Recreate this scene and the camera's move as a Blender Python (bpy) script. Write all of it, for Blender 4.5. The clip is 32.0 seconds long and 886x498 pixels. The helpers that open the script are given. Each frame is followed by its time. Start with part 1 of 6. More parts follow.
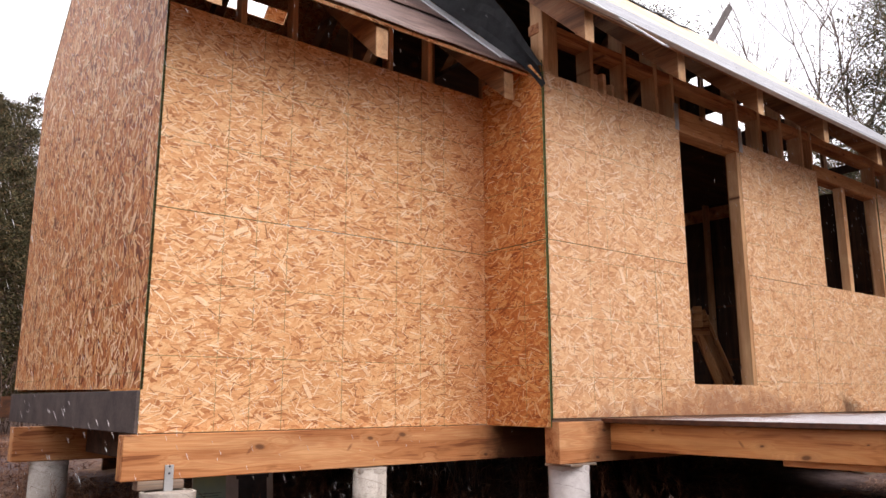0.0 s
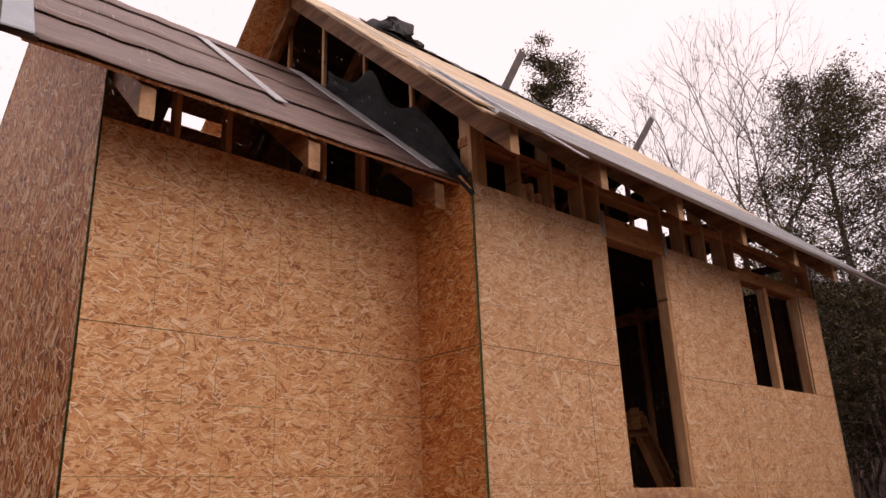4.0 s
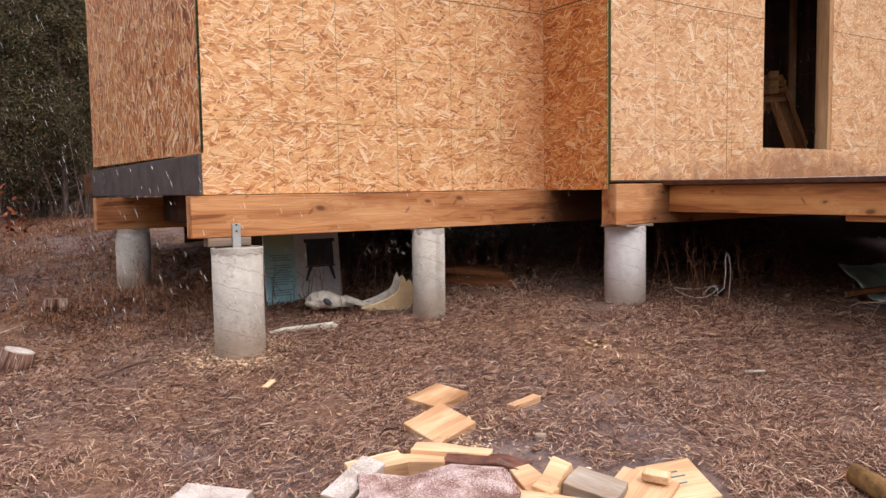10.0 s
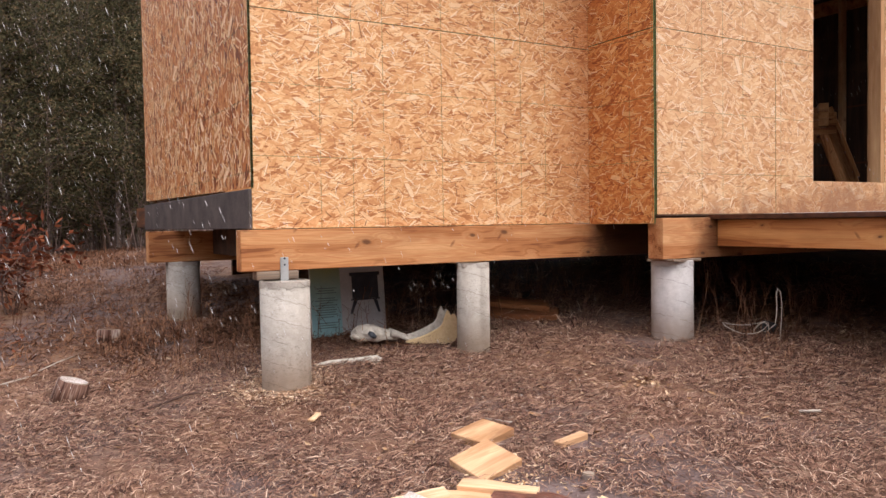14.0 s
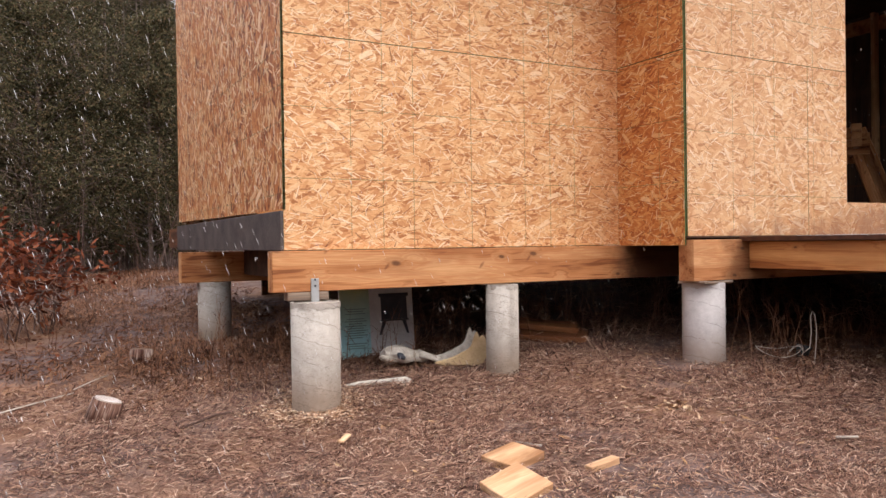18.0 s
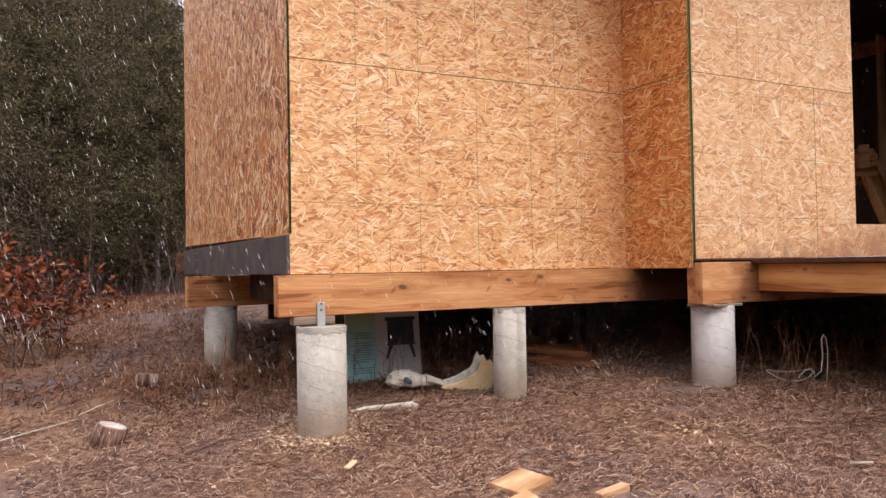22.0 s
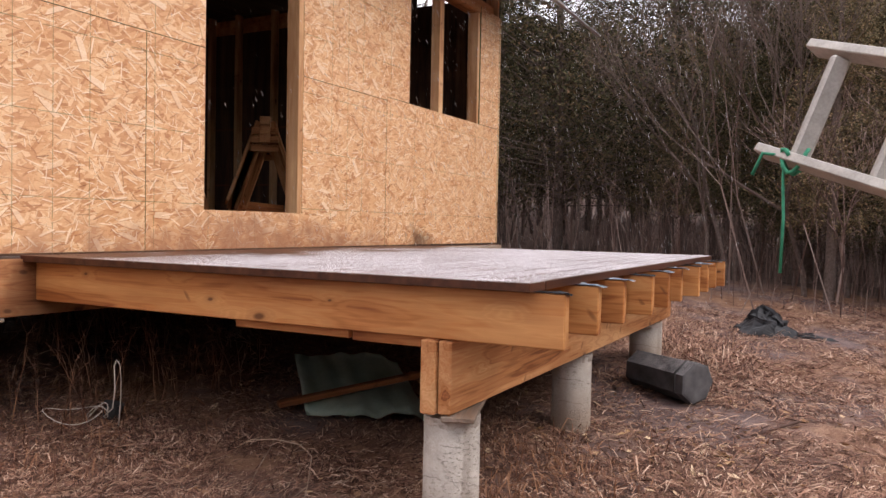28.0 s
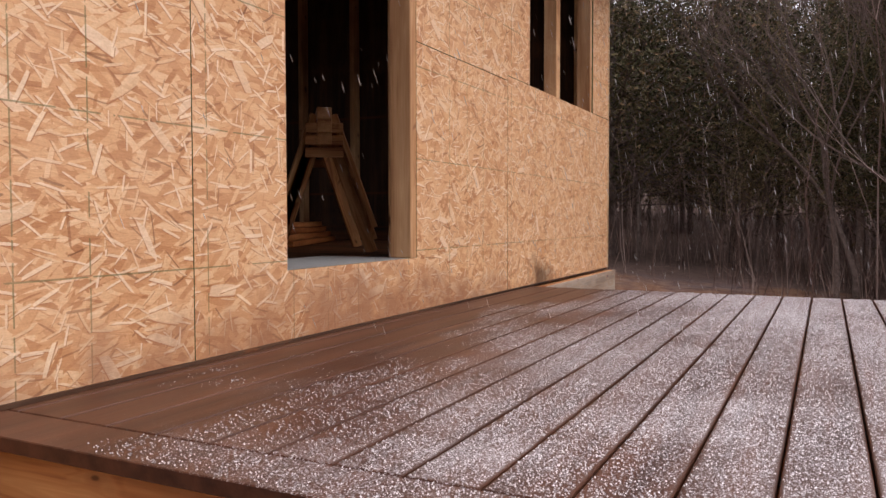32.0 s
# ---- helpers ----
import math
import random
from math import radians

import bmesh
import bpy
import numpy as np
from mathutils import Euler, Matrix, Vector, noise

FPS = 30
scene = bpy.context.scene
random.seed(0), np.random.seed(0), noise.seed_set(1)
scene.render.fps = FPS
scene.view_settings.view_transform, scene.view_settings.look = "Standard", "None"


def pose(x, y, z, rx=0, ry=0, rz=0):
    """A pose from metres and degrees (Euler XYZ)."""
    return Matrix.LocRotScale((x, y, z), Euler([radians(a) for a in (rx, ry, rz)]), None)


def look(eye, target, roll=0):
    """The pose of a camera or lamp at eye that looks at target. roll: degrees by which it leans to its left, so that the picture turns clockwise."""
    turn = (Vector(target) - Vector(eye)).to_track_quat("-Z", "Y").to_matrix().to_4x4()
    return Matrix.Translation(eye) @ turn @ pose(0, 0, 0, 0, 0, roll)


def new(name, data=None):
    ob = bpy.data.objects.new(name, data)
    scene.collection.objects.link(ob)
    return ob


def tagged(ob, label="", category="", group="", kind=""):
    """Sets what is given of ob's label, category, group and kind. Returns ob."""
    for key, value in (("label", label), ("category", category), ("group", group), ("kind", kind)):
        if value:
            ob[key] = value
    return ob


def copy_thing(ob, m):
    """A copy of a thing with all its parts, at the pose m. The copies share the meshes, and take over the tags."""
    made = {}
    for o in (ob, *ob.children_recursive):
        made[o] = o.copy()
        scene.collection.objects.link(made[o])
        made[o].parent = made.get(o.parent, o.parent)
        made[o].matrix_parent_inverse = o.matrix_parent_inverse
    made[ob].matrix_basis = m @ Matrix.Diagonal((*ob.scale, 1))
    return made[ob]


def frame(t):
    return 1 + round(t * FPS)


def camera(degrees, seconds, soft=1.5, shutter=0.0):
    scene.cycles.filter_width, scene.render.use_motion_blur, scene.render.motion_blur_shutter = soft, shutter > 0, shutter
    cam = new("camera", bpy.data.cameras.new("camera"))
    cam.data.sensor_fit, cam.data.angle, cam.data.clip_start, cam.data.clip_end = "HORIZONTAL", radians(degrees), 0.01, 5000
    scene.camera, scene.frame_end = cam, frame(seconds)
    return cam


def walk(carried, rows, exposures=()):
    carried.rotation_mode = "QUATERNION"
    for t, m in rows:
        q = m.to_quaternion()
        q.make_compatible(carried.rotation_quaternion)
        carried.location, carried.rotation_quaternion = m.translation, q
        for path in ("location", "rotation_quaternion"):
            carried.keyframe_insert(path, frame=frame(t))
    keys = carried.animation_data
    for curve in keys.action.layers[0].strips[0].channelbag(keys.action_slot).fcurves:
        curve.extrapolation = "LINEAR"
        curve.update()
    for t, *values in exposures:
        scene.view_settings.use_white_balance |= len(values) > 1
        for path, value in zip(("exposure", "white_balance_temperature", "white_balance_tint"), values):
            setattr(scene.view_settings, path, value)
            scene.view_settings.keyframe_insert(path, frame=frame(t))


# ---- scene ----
cam = camera(59.7, 32.0)
EXPOSURES = [(0, 0.84, 6700, 14), (1, 0.52, 7000, 20), (2, 0.14, 7250, 25), (2.8, -0.1, 7300, 25), (4.5, -0.22, 7800, 30), (5.5, -0.08, 7600, 27), (6.5, 0.33, 6800, 15), (7.5, 0.6, 6650, 13),
             (9, 0.75, 6600, 12), (23, 0.9, 6600, 12), (25, 0.9, 6700, 14), (29, 0.84, 6700, 15), (30.2, 0.94, 6700, 15), (31, 0.74, 6700, 16), (32, 0.56, 6750, 17)]
PATH = [
    (0, (-1.32, -4.191, 1.069), (-0.096, -2.657, 1.453), -0.1),
    (0.5, (-1.326, -4.226, 1.124), (-0.092, -2.759, 1.694), -1.8),
    (1, (-1.315, -4.254, 1.183), (-0.048, -2.864, 1.863), -2.7),
    (1.5, (-1.304, -4.251, 1.202), (-0.016, -2.909, 1.936), -3.2),
    (2, (-1.288, -4.288, 1.151), (-0.005, -2.954, 1.908), -2.6),
    (2.5, (-1.302, -4.284, 1.156), (-0.036, -2.947, 1.937), -2.5),
    (4.5, (-1.286, -4.268, 1.019), (0.02, -2.836, 1.513), -1.9),
    (5, (-1.267, -4.26, 0.968), (0.038, -2.772, 1.258), -1.7),
    (5.5, (-1.263, -4.231, 0.927), (0.036, -2.714, 1.038), -1.7),
    (6, (-1.261, -4.19, 0.887), (0.006, -2.644, 0.823), -2.3),
    (6.5, (-1.265, -4.179, 0.887), (0.001, -2.633, 0.786), -2.2),
    (7, (-1.273, -4.183, 0.887), (-0.013, -2.633, 0.796), -1.9),
    (7.5, (-1.277, -4.185, 0.89), (-0.022, -2.631, 0.794), -1.2),
    (8, (-1.254, -4.189, 0.901), (-0.094, -2.563, 0.793), -1.3),
    (8.5, (-1.224, -4.202, 0.902), (-0.139, -2.526, 0.785), -1.0),
    (9, (-1.219, -4.207, 0.912), (-0.153, -2.521, 0.763), -0.9),
    (9.5, (-1.218, -4.197, 0.903), (-0.145, -2.516, 0.755), -0.7),
    (10, (-1.217, -4.207, 0.908), (-0.122, -2.54, 0.755), -0.9),
    (10.5, (-1.219, -4.213, 0.906), (-0.13, -2.542, 0.76), -1.0),
    (11, (-1.225, -4.212, 0.912), (-0.145, -2.534, 0.779), -1.1),
    (11.5, (-1.227, -4.217, 0.912), (-0.176, -2.519, 0.807), -1.1),
    (12, (-1.234, -4.212, 0.909), (-0.201, -2.502, 0.817), -1.1),
    (12.5, (-1.233, -4.208, 0.908), (-0.203, -2.496, 0.824), -1.0),
    (13, (-1.24, -4.207, 0.913), (-0.213, -2.493, 0.837), -0.9),
    (13.5, (-1.24, -4.205, 0.918), (-0.233, -2.479, 0.847), -0.9),
    (15.5, (-1.23, -4.214, 0.918), (-0.221, -2.489, 0.861), -0.8),
    (16, (-1.238, -4.209, 0.916), (-0.243, -2.475, 0.868), -0.8),
    (16.5, (-1.235, -4.214, 0.917), (-0.26, -2.468, 0.876), -1.0),
    (17, (-1.25, -4.212, 0.919), (-0.289, -2.458, 0.885), -1.0),
    (17.5, (-1.256, -4.206, 0.918), (-0.301, -2.449, 0.896), -1.0),
    (18, (-1.259, -4.209, 0.926), (-0.311, -2.448, 0.912), -0.8),
    (18.5, (-1.253, -4.21, 0.922), (-0.307, -2.447, 0.916), -0.7),
    (19, (-1.25, -4.201, 0.922), (-0.305, -2.439, 0.92), -0.6),
    (19.5, (-1.246, -4.205, 0.93), (-0.305, -2.44, 0.929), -0.6),
    (20, (-1.255, -4.201, 0.929), (-0.313, -2.437, 0.936), -0.6),
    (20.5, (-1.257, -4.203, 0.925), (-0.312, -2.44, 0.946), -0.8),
    (21, (-1.255, -4.208, 0.923), (-0.31, -2.446, 0.951), -0.9),
    (21.5, (-1.25, -4.207, 0.93), (-0.304, -2.444, 0.961), -1.0),
    (22, (-1.249, -4.193, 0.931), (-0.316, -2.425, 0.976), -1.0),
    (22.5, (-1.273, -4.181, 0.926), (-0.329, -2.419, 0.988), -0.5),
    (23, (-1.271, -4.195, 0.922), (-0.263, -2.469, 0.99), -0.4),
    (23.5, (-1.246, -4.178, 0.93), (-0.028, -2.593, 0.992), 0.2),
    (24, (-1.214, -4.179, 0.931), (0.2, -2.765, 0.951), 0.8),
    (24.5, (-1.177, -4.137, 0.916), (0.327, -2.82, 0.863), 0.3),
    (25, (-0.945, -4.092, 0.908), (0.682, -2.928, 0.862), -0.2),
    (25.5, (-0.603, -4.074, 1.001), (1.151, -3.111, 0.992), 1.1),
    (26, (-0.329, -4.047, 1.029), (1.459, -3.153, 0.97), 1.1),
    (26.5, (-0.09, -4.058, 1.097), (1.704, -3.177, 1.034), 1.5),
    (28.5, (0.864, -3.994, 1.114), (2.592, -2.989, 1.064), 0.6),
    (29, (1.056, -3.801, 1.136), (2.675, -2.626, 1.116), 0.8),
    (29.5, (1.211, -3.635, 1.212), (2.715, -2.316, 1.203), 0.9),
    (30, (1.264, -3.39, 1.187), (2.569, -1.877, 1.114), 2.8),
    (30.5, (1.374, -3.034, 1.224), (2.945, -1.797, 1.191), 2.6),
    (31, (1.554, -2.796, 1.236), (3.221, -1.693, 1.276), 2.8),
    (31.5, (1.718, -2.58, 1.313), (3.437, -1.558, 1.324), 1.5),
    (32, (1.933, -2.263, 1.364), (3.723, -1.374, 1.283), -0.1),
]
walk(cam, [(t, look(eye, target, roll)) for t, eye, target, roll in PATH], exposures=EXPOSURES)

# ---- light: an overcast winter sky ----
world = bpy.data.worlds.new("overcast_sky")
scene.world = world
world.use_nodes = True
wn = world.node_tree
sky = wn.nodes.new("ShaderNodeTexSky")
sky.sky_type, sky.sun_disc = "NISHITA", False
sky.sun_elevation, sky.sun_rotation = radians(45), radians(158)
soft_sky = wn.nodes.new("ShaderNodeMixRGB")
soft_sky.inputs[0].default_value = 0.82
soft_sky.inputs[2].default_value = (9.0, 9.0, 9.4, 1)
wn.links.new(sky.outputs[0], soft_sky.inputs[1])
wn.links.new(soft_sky.outputs[0], wn.nodes["Background"].inputs[0])
wn.nodes["Background"].inputs[1].default_value = 0.15
sun = new("sun", bpy.data.lights.new("sun", "SUN"))
sun.data.energy, sun.data.angle, sun.data.color = 1.4, radians(50), (1, 0.96, 0.9)
sun.matrix_world = look((5, -10, 11), (1, 0, 0))


# ---- materials ----
def mat(name, rough=0.7, spec=0.3):
    m = bpy.data.materials.new(name)
    m.use_nodes = True
    b = m.node_tree.nodes["Principled BSDF"]
    b.inputs["Roughness"].default_value = rough
    b.inputs["Specular IOR Level"].default_value = spec
    return m, m.node_tree, b


def math_node(nt, op, a, b=0.0, c=0.0):
    n = nt.nodes.new("ShaderNodeMath")
    n.operation = op
    for i, v in enumerate((a, b, c)):
        if isinstance(v, (int, float)):
            n.inputs[i].default_value = v
        else:
            nt.links.new(v, n.inputs[i])
    return n.outputs[0]


def ramp(nt, fac, stops):
    n = nt.nodes.new("ShaderNodeValToRGB")
    els = n.color_ramp.elements
    while len(els) < len(stops):
        els.new(0.5)
    for e, (p, c) in zip(els, stops):
        e.position, e.color = p, (*c, 1) if len(c) == 3 else c
    nt.links.new(fac, n.inputs[0])
    return n.outputs[0]


def mix(nt, fac, a, b, mode="MIX"):
    n = nt.nodes.new("ShaderNodeMixRGB")
    n.blend_type = mode
    for i, v in enumerate((fac, a, b)):
        if isinstance(v, (int, float)):
            n.inputs[i].default_value = v
        elif isinstance(v, tuple):
            n.inputs[i].default_value = (*v, 1)
        else:
            nt.links.new(v, n.inputs[i])
    return n.outputs[0]


def coords(nt, scale=(1, 1, 1), kind="Object", rot=(0, 0, 0), shift=True):
    tc = nt.nodes.new("ShaderNodeTexCoord")
    out = tc.outputs[kind]
    if shift:
        info = nt.nodes.new("ShaderNodeObjectInfo")
        add = nt.nodes.new("ShaderNodeVectorMath")
        add.operation = "ADD"
        mul = math_node(nt, "MULTIPLY", info.outputs["Random"], 37.0)
        nt.links.new(out, add.inputs[0])
        nt.links.new(mul, add.inputs[1])
        out = add.outputs[0]
    mp = nt.nodes.new("ShaderNodeMapping")
    mp.inputs["Scale"].default_value = scale
    mp.inputs["Rotation"].default_value = rot
    nt.links.new(out, mp.inputs[0])
    return mp.outputs[0]


def noise_tex(nt, vec, scale, detail=4.0, rough=0.55, dist=0.0):
    n = nt.nodes.new("ShaderNodeTexNoise")
    n.inputs["Scale"].default_value = scale
    n.inputs["Detail"].default_value = detail
    n.inputs["Roughness"].default_value = rough
    n.inputs["Distortion"].default_value = dist
    nt.links.new(vec, n.inputs["Vector"])
    return n.outputs["Fac"]


def bump(nt, b, height, strength=0.3, distance=0.01):
    n = nt.nodes.new("ShaderNodeBump")
    n.inputs["Strength"].default_value = strength
    n.inputs["Distance"].default_value = distance
    nt.links.new(height, n.inputs["Height"])
    nt.links.new(n.outputs[0], b.inputs["Normal"])


def strand_layer(nt, base, shift, cell, angle, spread, half, bend=0.0, on=0.0):
    """One scatter of single wood strands: a mask, a painted shadow line along one side, and a random value a strand."""
    def vec(op, a, b):
        n = nt.nodes.new("ShaderNodeVectorMath")
        n.operation = op
        for i, x in enumerate((a, b)):
            if isinstance(x, tuple):
                n.inputs[i].default_value = x
            else:
                nt.links.new(x, n.inputs[i])
        return n.outputs[0]

    def turn(v, a):
        n = nt.nodes.new("ShaderNodeVectorRotate")
        n.rotation_type = "Z_AXIS"
        nt.links.new(v, n.inputs["Vector"])
        if isinstance(a, float):
            n.inputs["Angle"].default_value = a
        else:
            nt.links.new(a, n.inputs["Angle"])
        return n.outputs[0]

    p = vec("MULTIPLY", turn(vec("ADD", base, (shift, shift * 0.61, 0.0)), angle), (1 / cell[0], 1 / cell[1], 1.0))
    v = nt.nodes.new("ShaderNodeTexVoronoi")
    v.voronoi_dimensions = "2D"
    v.inputs["Scale"].default_value = 1.0
    nt.links.new(p, v.inputs["Vector"])
    c = nt.nodes.new("ShaderNodeSeparateColor")
    nt.links.new(v.outputs["Color"], c.inputs[0])
    d = vec("MULTIPLY", vec("SUBTRACT", p, v.outputs["Position"]), (cell[0], cell[1], 0.0))
    d = turn(d, math_node(nt, "MULTIPLY", math_node(nt, "SUBTRACT", c.outputs[0], 0.5), spread))
    uv = nt.nodes.new("ShaderNodeSeparateXYZ")
    nt.links.new(d, uv.inputs[0])
    # strands differ in width, are cut off aslant and bend a little
    u = math_node(nt, "DIVIDE", uv.outputs[0], half[0])
    w = math_node(nt, "DIVIDE", uv.outputs[1], math_node(nt, "MULTIPLY", math_node(nt, "ADD", c.outputs[2], 0.45), half[1]))
    u2 = math_node(nt, "MULTIPLY", u, u)
    if bend:
        w = math_node(nt, "ADD", w, math_node(nt, "MULTIPLY", u2, math_node(nt, "MULTIPLY", math_node(nt, "SUBTRACT", c.outputs[1], 0.5), bend)))
    slant = math_node(nt, "ABSOLUTE", math_node(nt, "ADD", u, math_node(nt, "MULTIPLY", w, math_node(nt, "SUBTRACT", c.outputs[2], 0.4))))
    within = math_node(nt, "LESS_THAN", slant, 0.95)
    if on:
        within = math_node(nt, "MULTIPLY", within, math_node(nt, "LESS_THAN", c.outputs[2], on))
    wide = math_node(nt, "ADD", math_node(nt, "ABSOLUTE", w), math_node(nt, "MULTIPLY", math_node(nt, "MULTIPLY", u2, u2), 0.35))
    mask = math_node(nt, "MULTIPLY", within, math_node(nt, "LESS_THAN", wide, 1.0))
    under = math_node(nt, "ADD", w, 1.0)
    edge_shade = math_node(nt, "MULTIPLY", within, math_node(nt, "LESS_THAN", math_node(nt, "ABSOLUTE", under), min(0.5, 0.0013 / half[1] + 0.12)))
    return mask, edge_shade, c.outputs[1]


def osb_material(name, stops, stain=False, corner=False, tones=((0.74, 0.44, 0.22), (0.9, 0.68, 0.45)), darks=((0.12, 0.035, 0.014), (0.34, 0.12, 0.045)), angle=1.0, size=(0.8, 0.8, 0.8), slivers=0.8, dark=0.75, spread_tint=0.8, shade_amount=0.6):
    """Oriented strand board: single strands laid over one another, with printed nailing lines."""
    m, nt, b = mat(name, 0.58, 0.3)
    base = coords(nt, size)
    broad = noise_tex(nt, base, 3.0, 3.0)
    grain = noise_tex(nt, coords(nt, (14, 190, 14)), 1.0, 3.0)

    def blend(f, a, c):
        n = nt.nodes.new("ShaderNodeMix")
        for i, x in ((0, f), (2, a), (3, c)):
            if isinstance(x, float):
                n.inputs[i].default_value = x
            else:
                nt.links.new(x, n.inputs[i])
        return n.outputs[0]

    tint = math_node(nt, "ADD", math_node(nt, "MULTIPLY", broad, 0.4), 0.3)
    # wide strands, mostly along the sheet
    for k, (ang, spread, cell, half) in enumerate(((0.5, 1.0, (0.1, 0.036), (0.055, 0.017)), (-0.45, 1.0, (0.09, 0.032), (0.05, 0.014)),
                                                   (1.1, 1.2, (0.09, 0.034), (0.042, 0.011)), (-0.12, 0.9, (0.1, 0.028), (0.05, 0.01)),
                                                   (0.25, 1.2, (0.075, 0.024), (0.038, 0.007)), (-0.6, 1.4, (0.07, 0.026), (0.034, 0.0055)))):
        mask, edge_shade, val = strand_layer(nt, base, 3.3 + 4.1 * k, cell, ang * angle, spread * angle, half, 0.5)
        tint = blend(math_node(nt, "MULTIPLY", edge_shade, shade_amount), tint, 0.1)
        tint = blend(mask, tint, val)
    tint = math_node(nt, "ADD", math_node(nt, "ADD", math_node(nt, "MULTIPLY", tint, spread_tint), 0.5 - spread_tint / 2 - 0.09), math_node(nt, "MULTIPLY", grain, 0.18))
    col = ramp(nt, tint, stops)
    # dark slivers, loose pale splinters with a shadow painted below them, and a few big pale flakes on top
    for seed, cell, ang, spread, half, on, bend, pair, amount in (
            (41.0, (0.08, 0.036), 0.1, 1.6, (0.024, 0.0028), 0.5, 1.2, darks, dark),
            (47.0, (0.14, 0.07), -0.6, 2.6, (0.036, 0.0036), 0.4, 1.2, darks, dark),
            (53.0, (0.062, 0.024), 0.1, 1.1, (0.026, 0.0036), 0.62 * slivers, 0.9, tones, 0.85),
            (59.0, (0.056, 0.028), 0.7, 1.7, (0.023, 0.0032), 0.55 * slivers, 0.9, tones, 0.9),
            (67.0, (0.05, 0.026), -0.6, 1.7, (0.02, 0.003), 0.55 * slivers, 0.9, tones, 0.9),
            (73.0, (0.15, 0.075), 0.3, 1.8, (0.04, 0.016), 0.34, 0.4, tones, 0.7),
            (79.0, (0.1, 0.05), -0.3, 2.4, (0.03, 0.0045), 0.5, 0.6, (tones[1], (0.93, 0.75, 0.54)), 0.75)):
        mask, edge_shade, val = strand_layer(nt, base, seed, cell, ang * angle, spread * angle, half, bend, on)
        if pair is not darks:
            col = mix(nt, math_node(nt, "MULTIPLY", edge_shade, shade_amount * 1.15), col, darks[1])
        col = mix(nt, math_node(nt, "MULTIPLY", mask, amount), col, ramp(nt, val, [(0.1, pair[0]), (0.9, pair[1])]))
    fine = noise_tex(nt, base, 260.0, 2.0)
    col = mix(nt, 0.3, col, ramp(nt, fine, [(0.3, (0.55, 0.5, 0.45)), (0.7, (1, 1, 1))]), "MULTIPLY")
    col = mix(nt, 0.5, col, ramp(nt, broad, [(0.3, (0.86, 0.78, 0.7)), (0.65, (1, 1, 1))]), "MULTIPLY")
    # printed lines every 16 and 24 inches along the sheet, faint ones across
    tc = nt.nodes.new("ShaderNodeTexCoord")
    xyz = nt.nodes.new("ShaderNodeSeparateXYZ")
    nt.links.new(tc.outputs["Object"], xyz.inputs[0])
    lines = None
    for axis, step in ((0, 0.4064), (0, 0.6096), (1, 0.4064)):
        d = math_node(nt, "ABSOLUTE", math_node(nt, "SUBTRACT", math_node(nt, "FRACT", math_node(nt, "ADD", math_node(nt, "DIVIDE", xyz.outputs[axis], step), 0.5)), 0.5))
        on = math_node(nt, "LESS_THAN", d, 0.0022 / step)
        lines = on if lines is None else math_node(nt, "MAXIMUM", lines, on)
    broken = math_node(nt, "GREATER_THAN", noise_tex(nt, base, 30.0, 2.0), 0.42)
    lines = math_node(nt, "MULTIPLY", math_node(nt, "MULTIPLY", lines, broken), 0.7)
    col = mix(nt, lines, col, (0.1, 0.11, 0.04))
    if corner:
        # towards the inside corner: damp, with orange bounced light painted into it
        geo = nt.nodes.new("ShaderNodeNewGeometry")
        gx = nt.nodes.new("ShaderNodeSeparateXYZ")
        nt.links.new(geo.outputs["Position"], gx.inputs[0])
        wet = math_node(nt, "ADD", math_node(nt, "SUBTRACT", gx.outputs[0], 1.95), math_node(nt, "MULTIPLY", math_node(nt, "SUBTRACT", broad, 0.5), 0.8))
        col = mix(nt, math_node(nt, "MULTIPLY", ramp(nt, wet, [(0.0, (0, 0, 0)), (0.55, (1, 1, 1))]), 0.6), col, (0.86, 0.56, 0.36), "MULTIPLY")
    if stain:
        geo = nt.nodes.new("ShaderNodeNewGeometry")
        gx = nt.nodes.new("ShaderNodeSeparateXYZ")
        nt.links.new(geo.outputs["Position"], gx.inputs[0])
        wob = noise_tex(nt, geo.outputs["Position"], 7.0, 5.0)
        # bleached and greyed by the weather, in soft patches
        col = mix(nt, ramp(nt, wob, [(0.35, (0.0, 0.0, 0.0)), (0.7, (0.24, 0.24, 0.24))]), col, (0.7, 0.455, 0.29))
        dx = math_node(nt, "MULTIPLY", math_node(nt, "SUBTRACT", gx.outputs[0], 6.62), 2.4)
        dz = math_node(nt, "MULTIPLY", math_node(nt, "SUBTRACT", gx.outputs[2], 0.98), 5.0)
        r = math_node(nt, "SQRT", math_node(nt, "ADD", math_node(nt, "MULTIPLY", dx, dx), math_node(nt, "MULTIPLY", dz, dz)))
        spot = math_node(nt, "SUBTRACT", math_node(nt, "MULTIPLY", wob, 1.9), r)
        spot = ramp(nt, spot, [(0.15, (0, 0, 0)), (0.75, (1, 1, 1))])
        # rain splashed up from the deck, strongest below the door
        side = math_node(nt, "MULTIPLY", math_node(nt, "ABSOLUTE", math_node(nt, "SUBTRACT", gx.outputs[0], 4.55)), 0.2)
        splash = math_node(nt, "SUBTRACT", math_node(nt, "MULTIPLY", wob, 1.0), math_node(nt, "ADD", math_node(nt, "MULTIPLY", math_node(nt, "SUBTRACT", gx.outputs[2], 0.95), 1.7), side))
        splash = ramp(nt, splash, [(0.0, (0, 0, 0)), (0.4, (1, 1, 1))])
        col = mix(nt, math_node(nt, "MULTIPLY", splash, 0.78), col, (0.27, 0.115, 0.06))
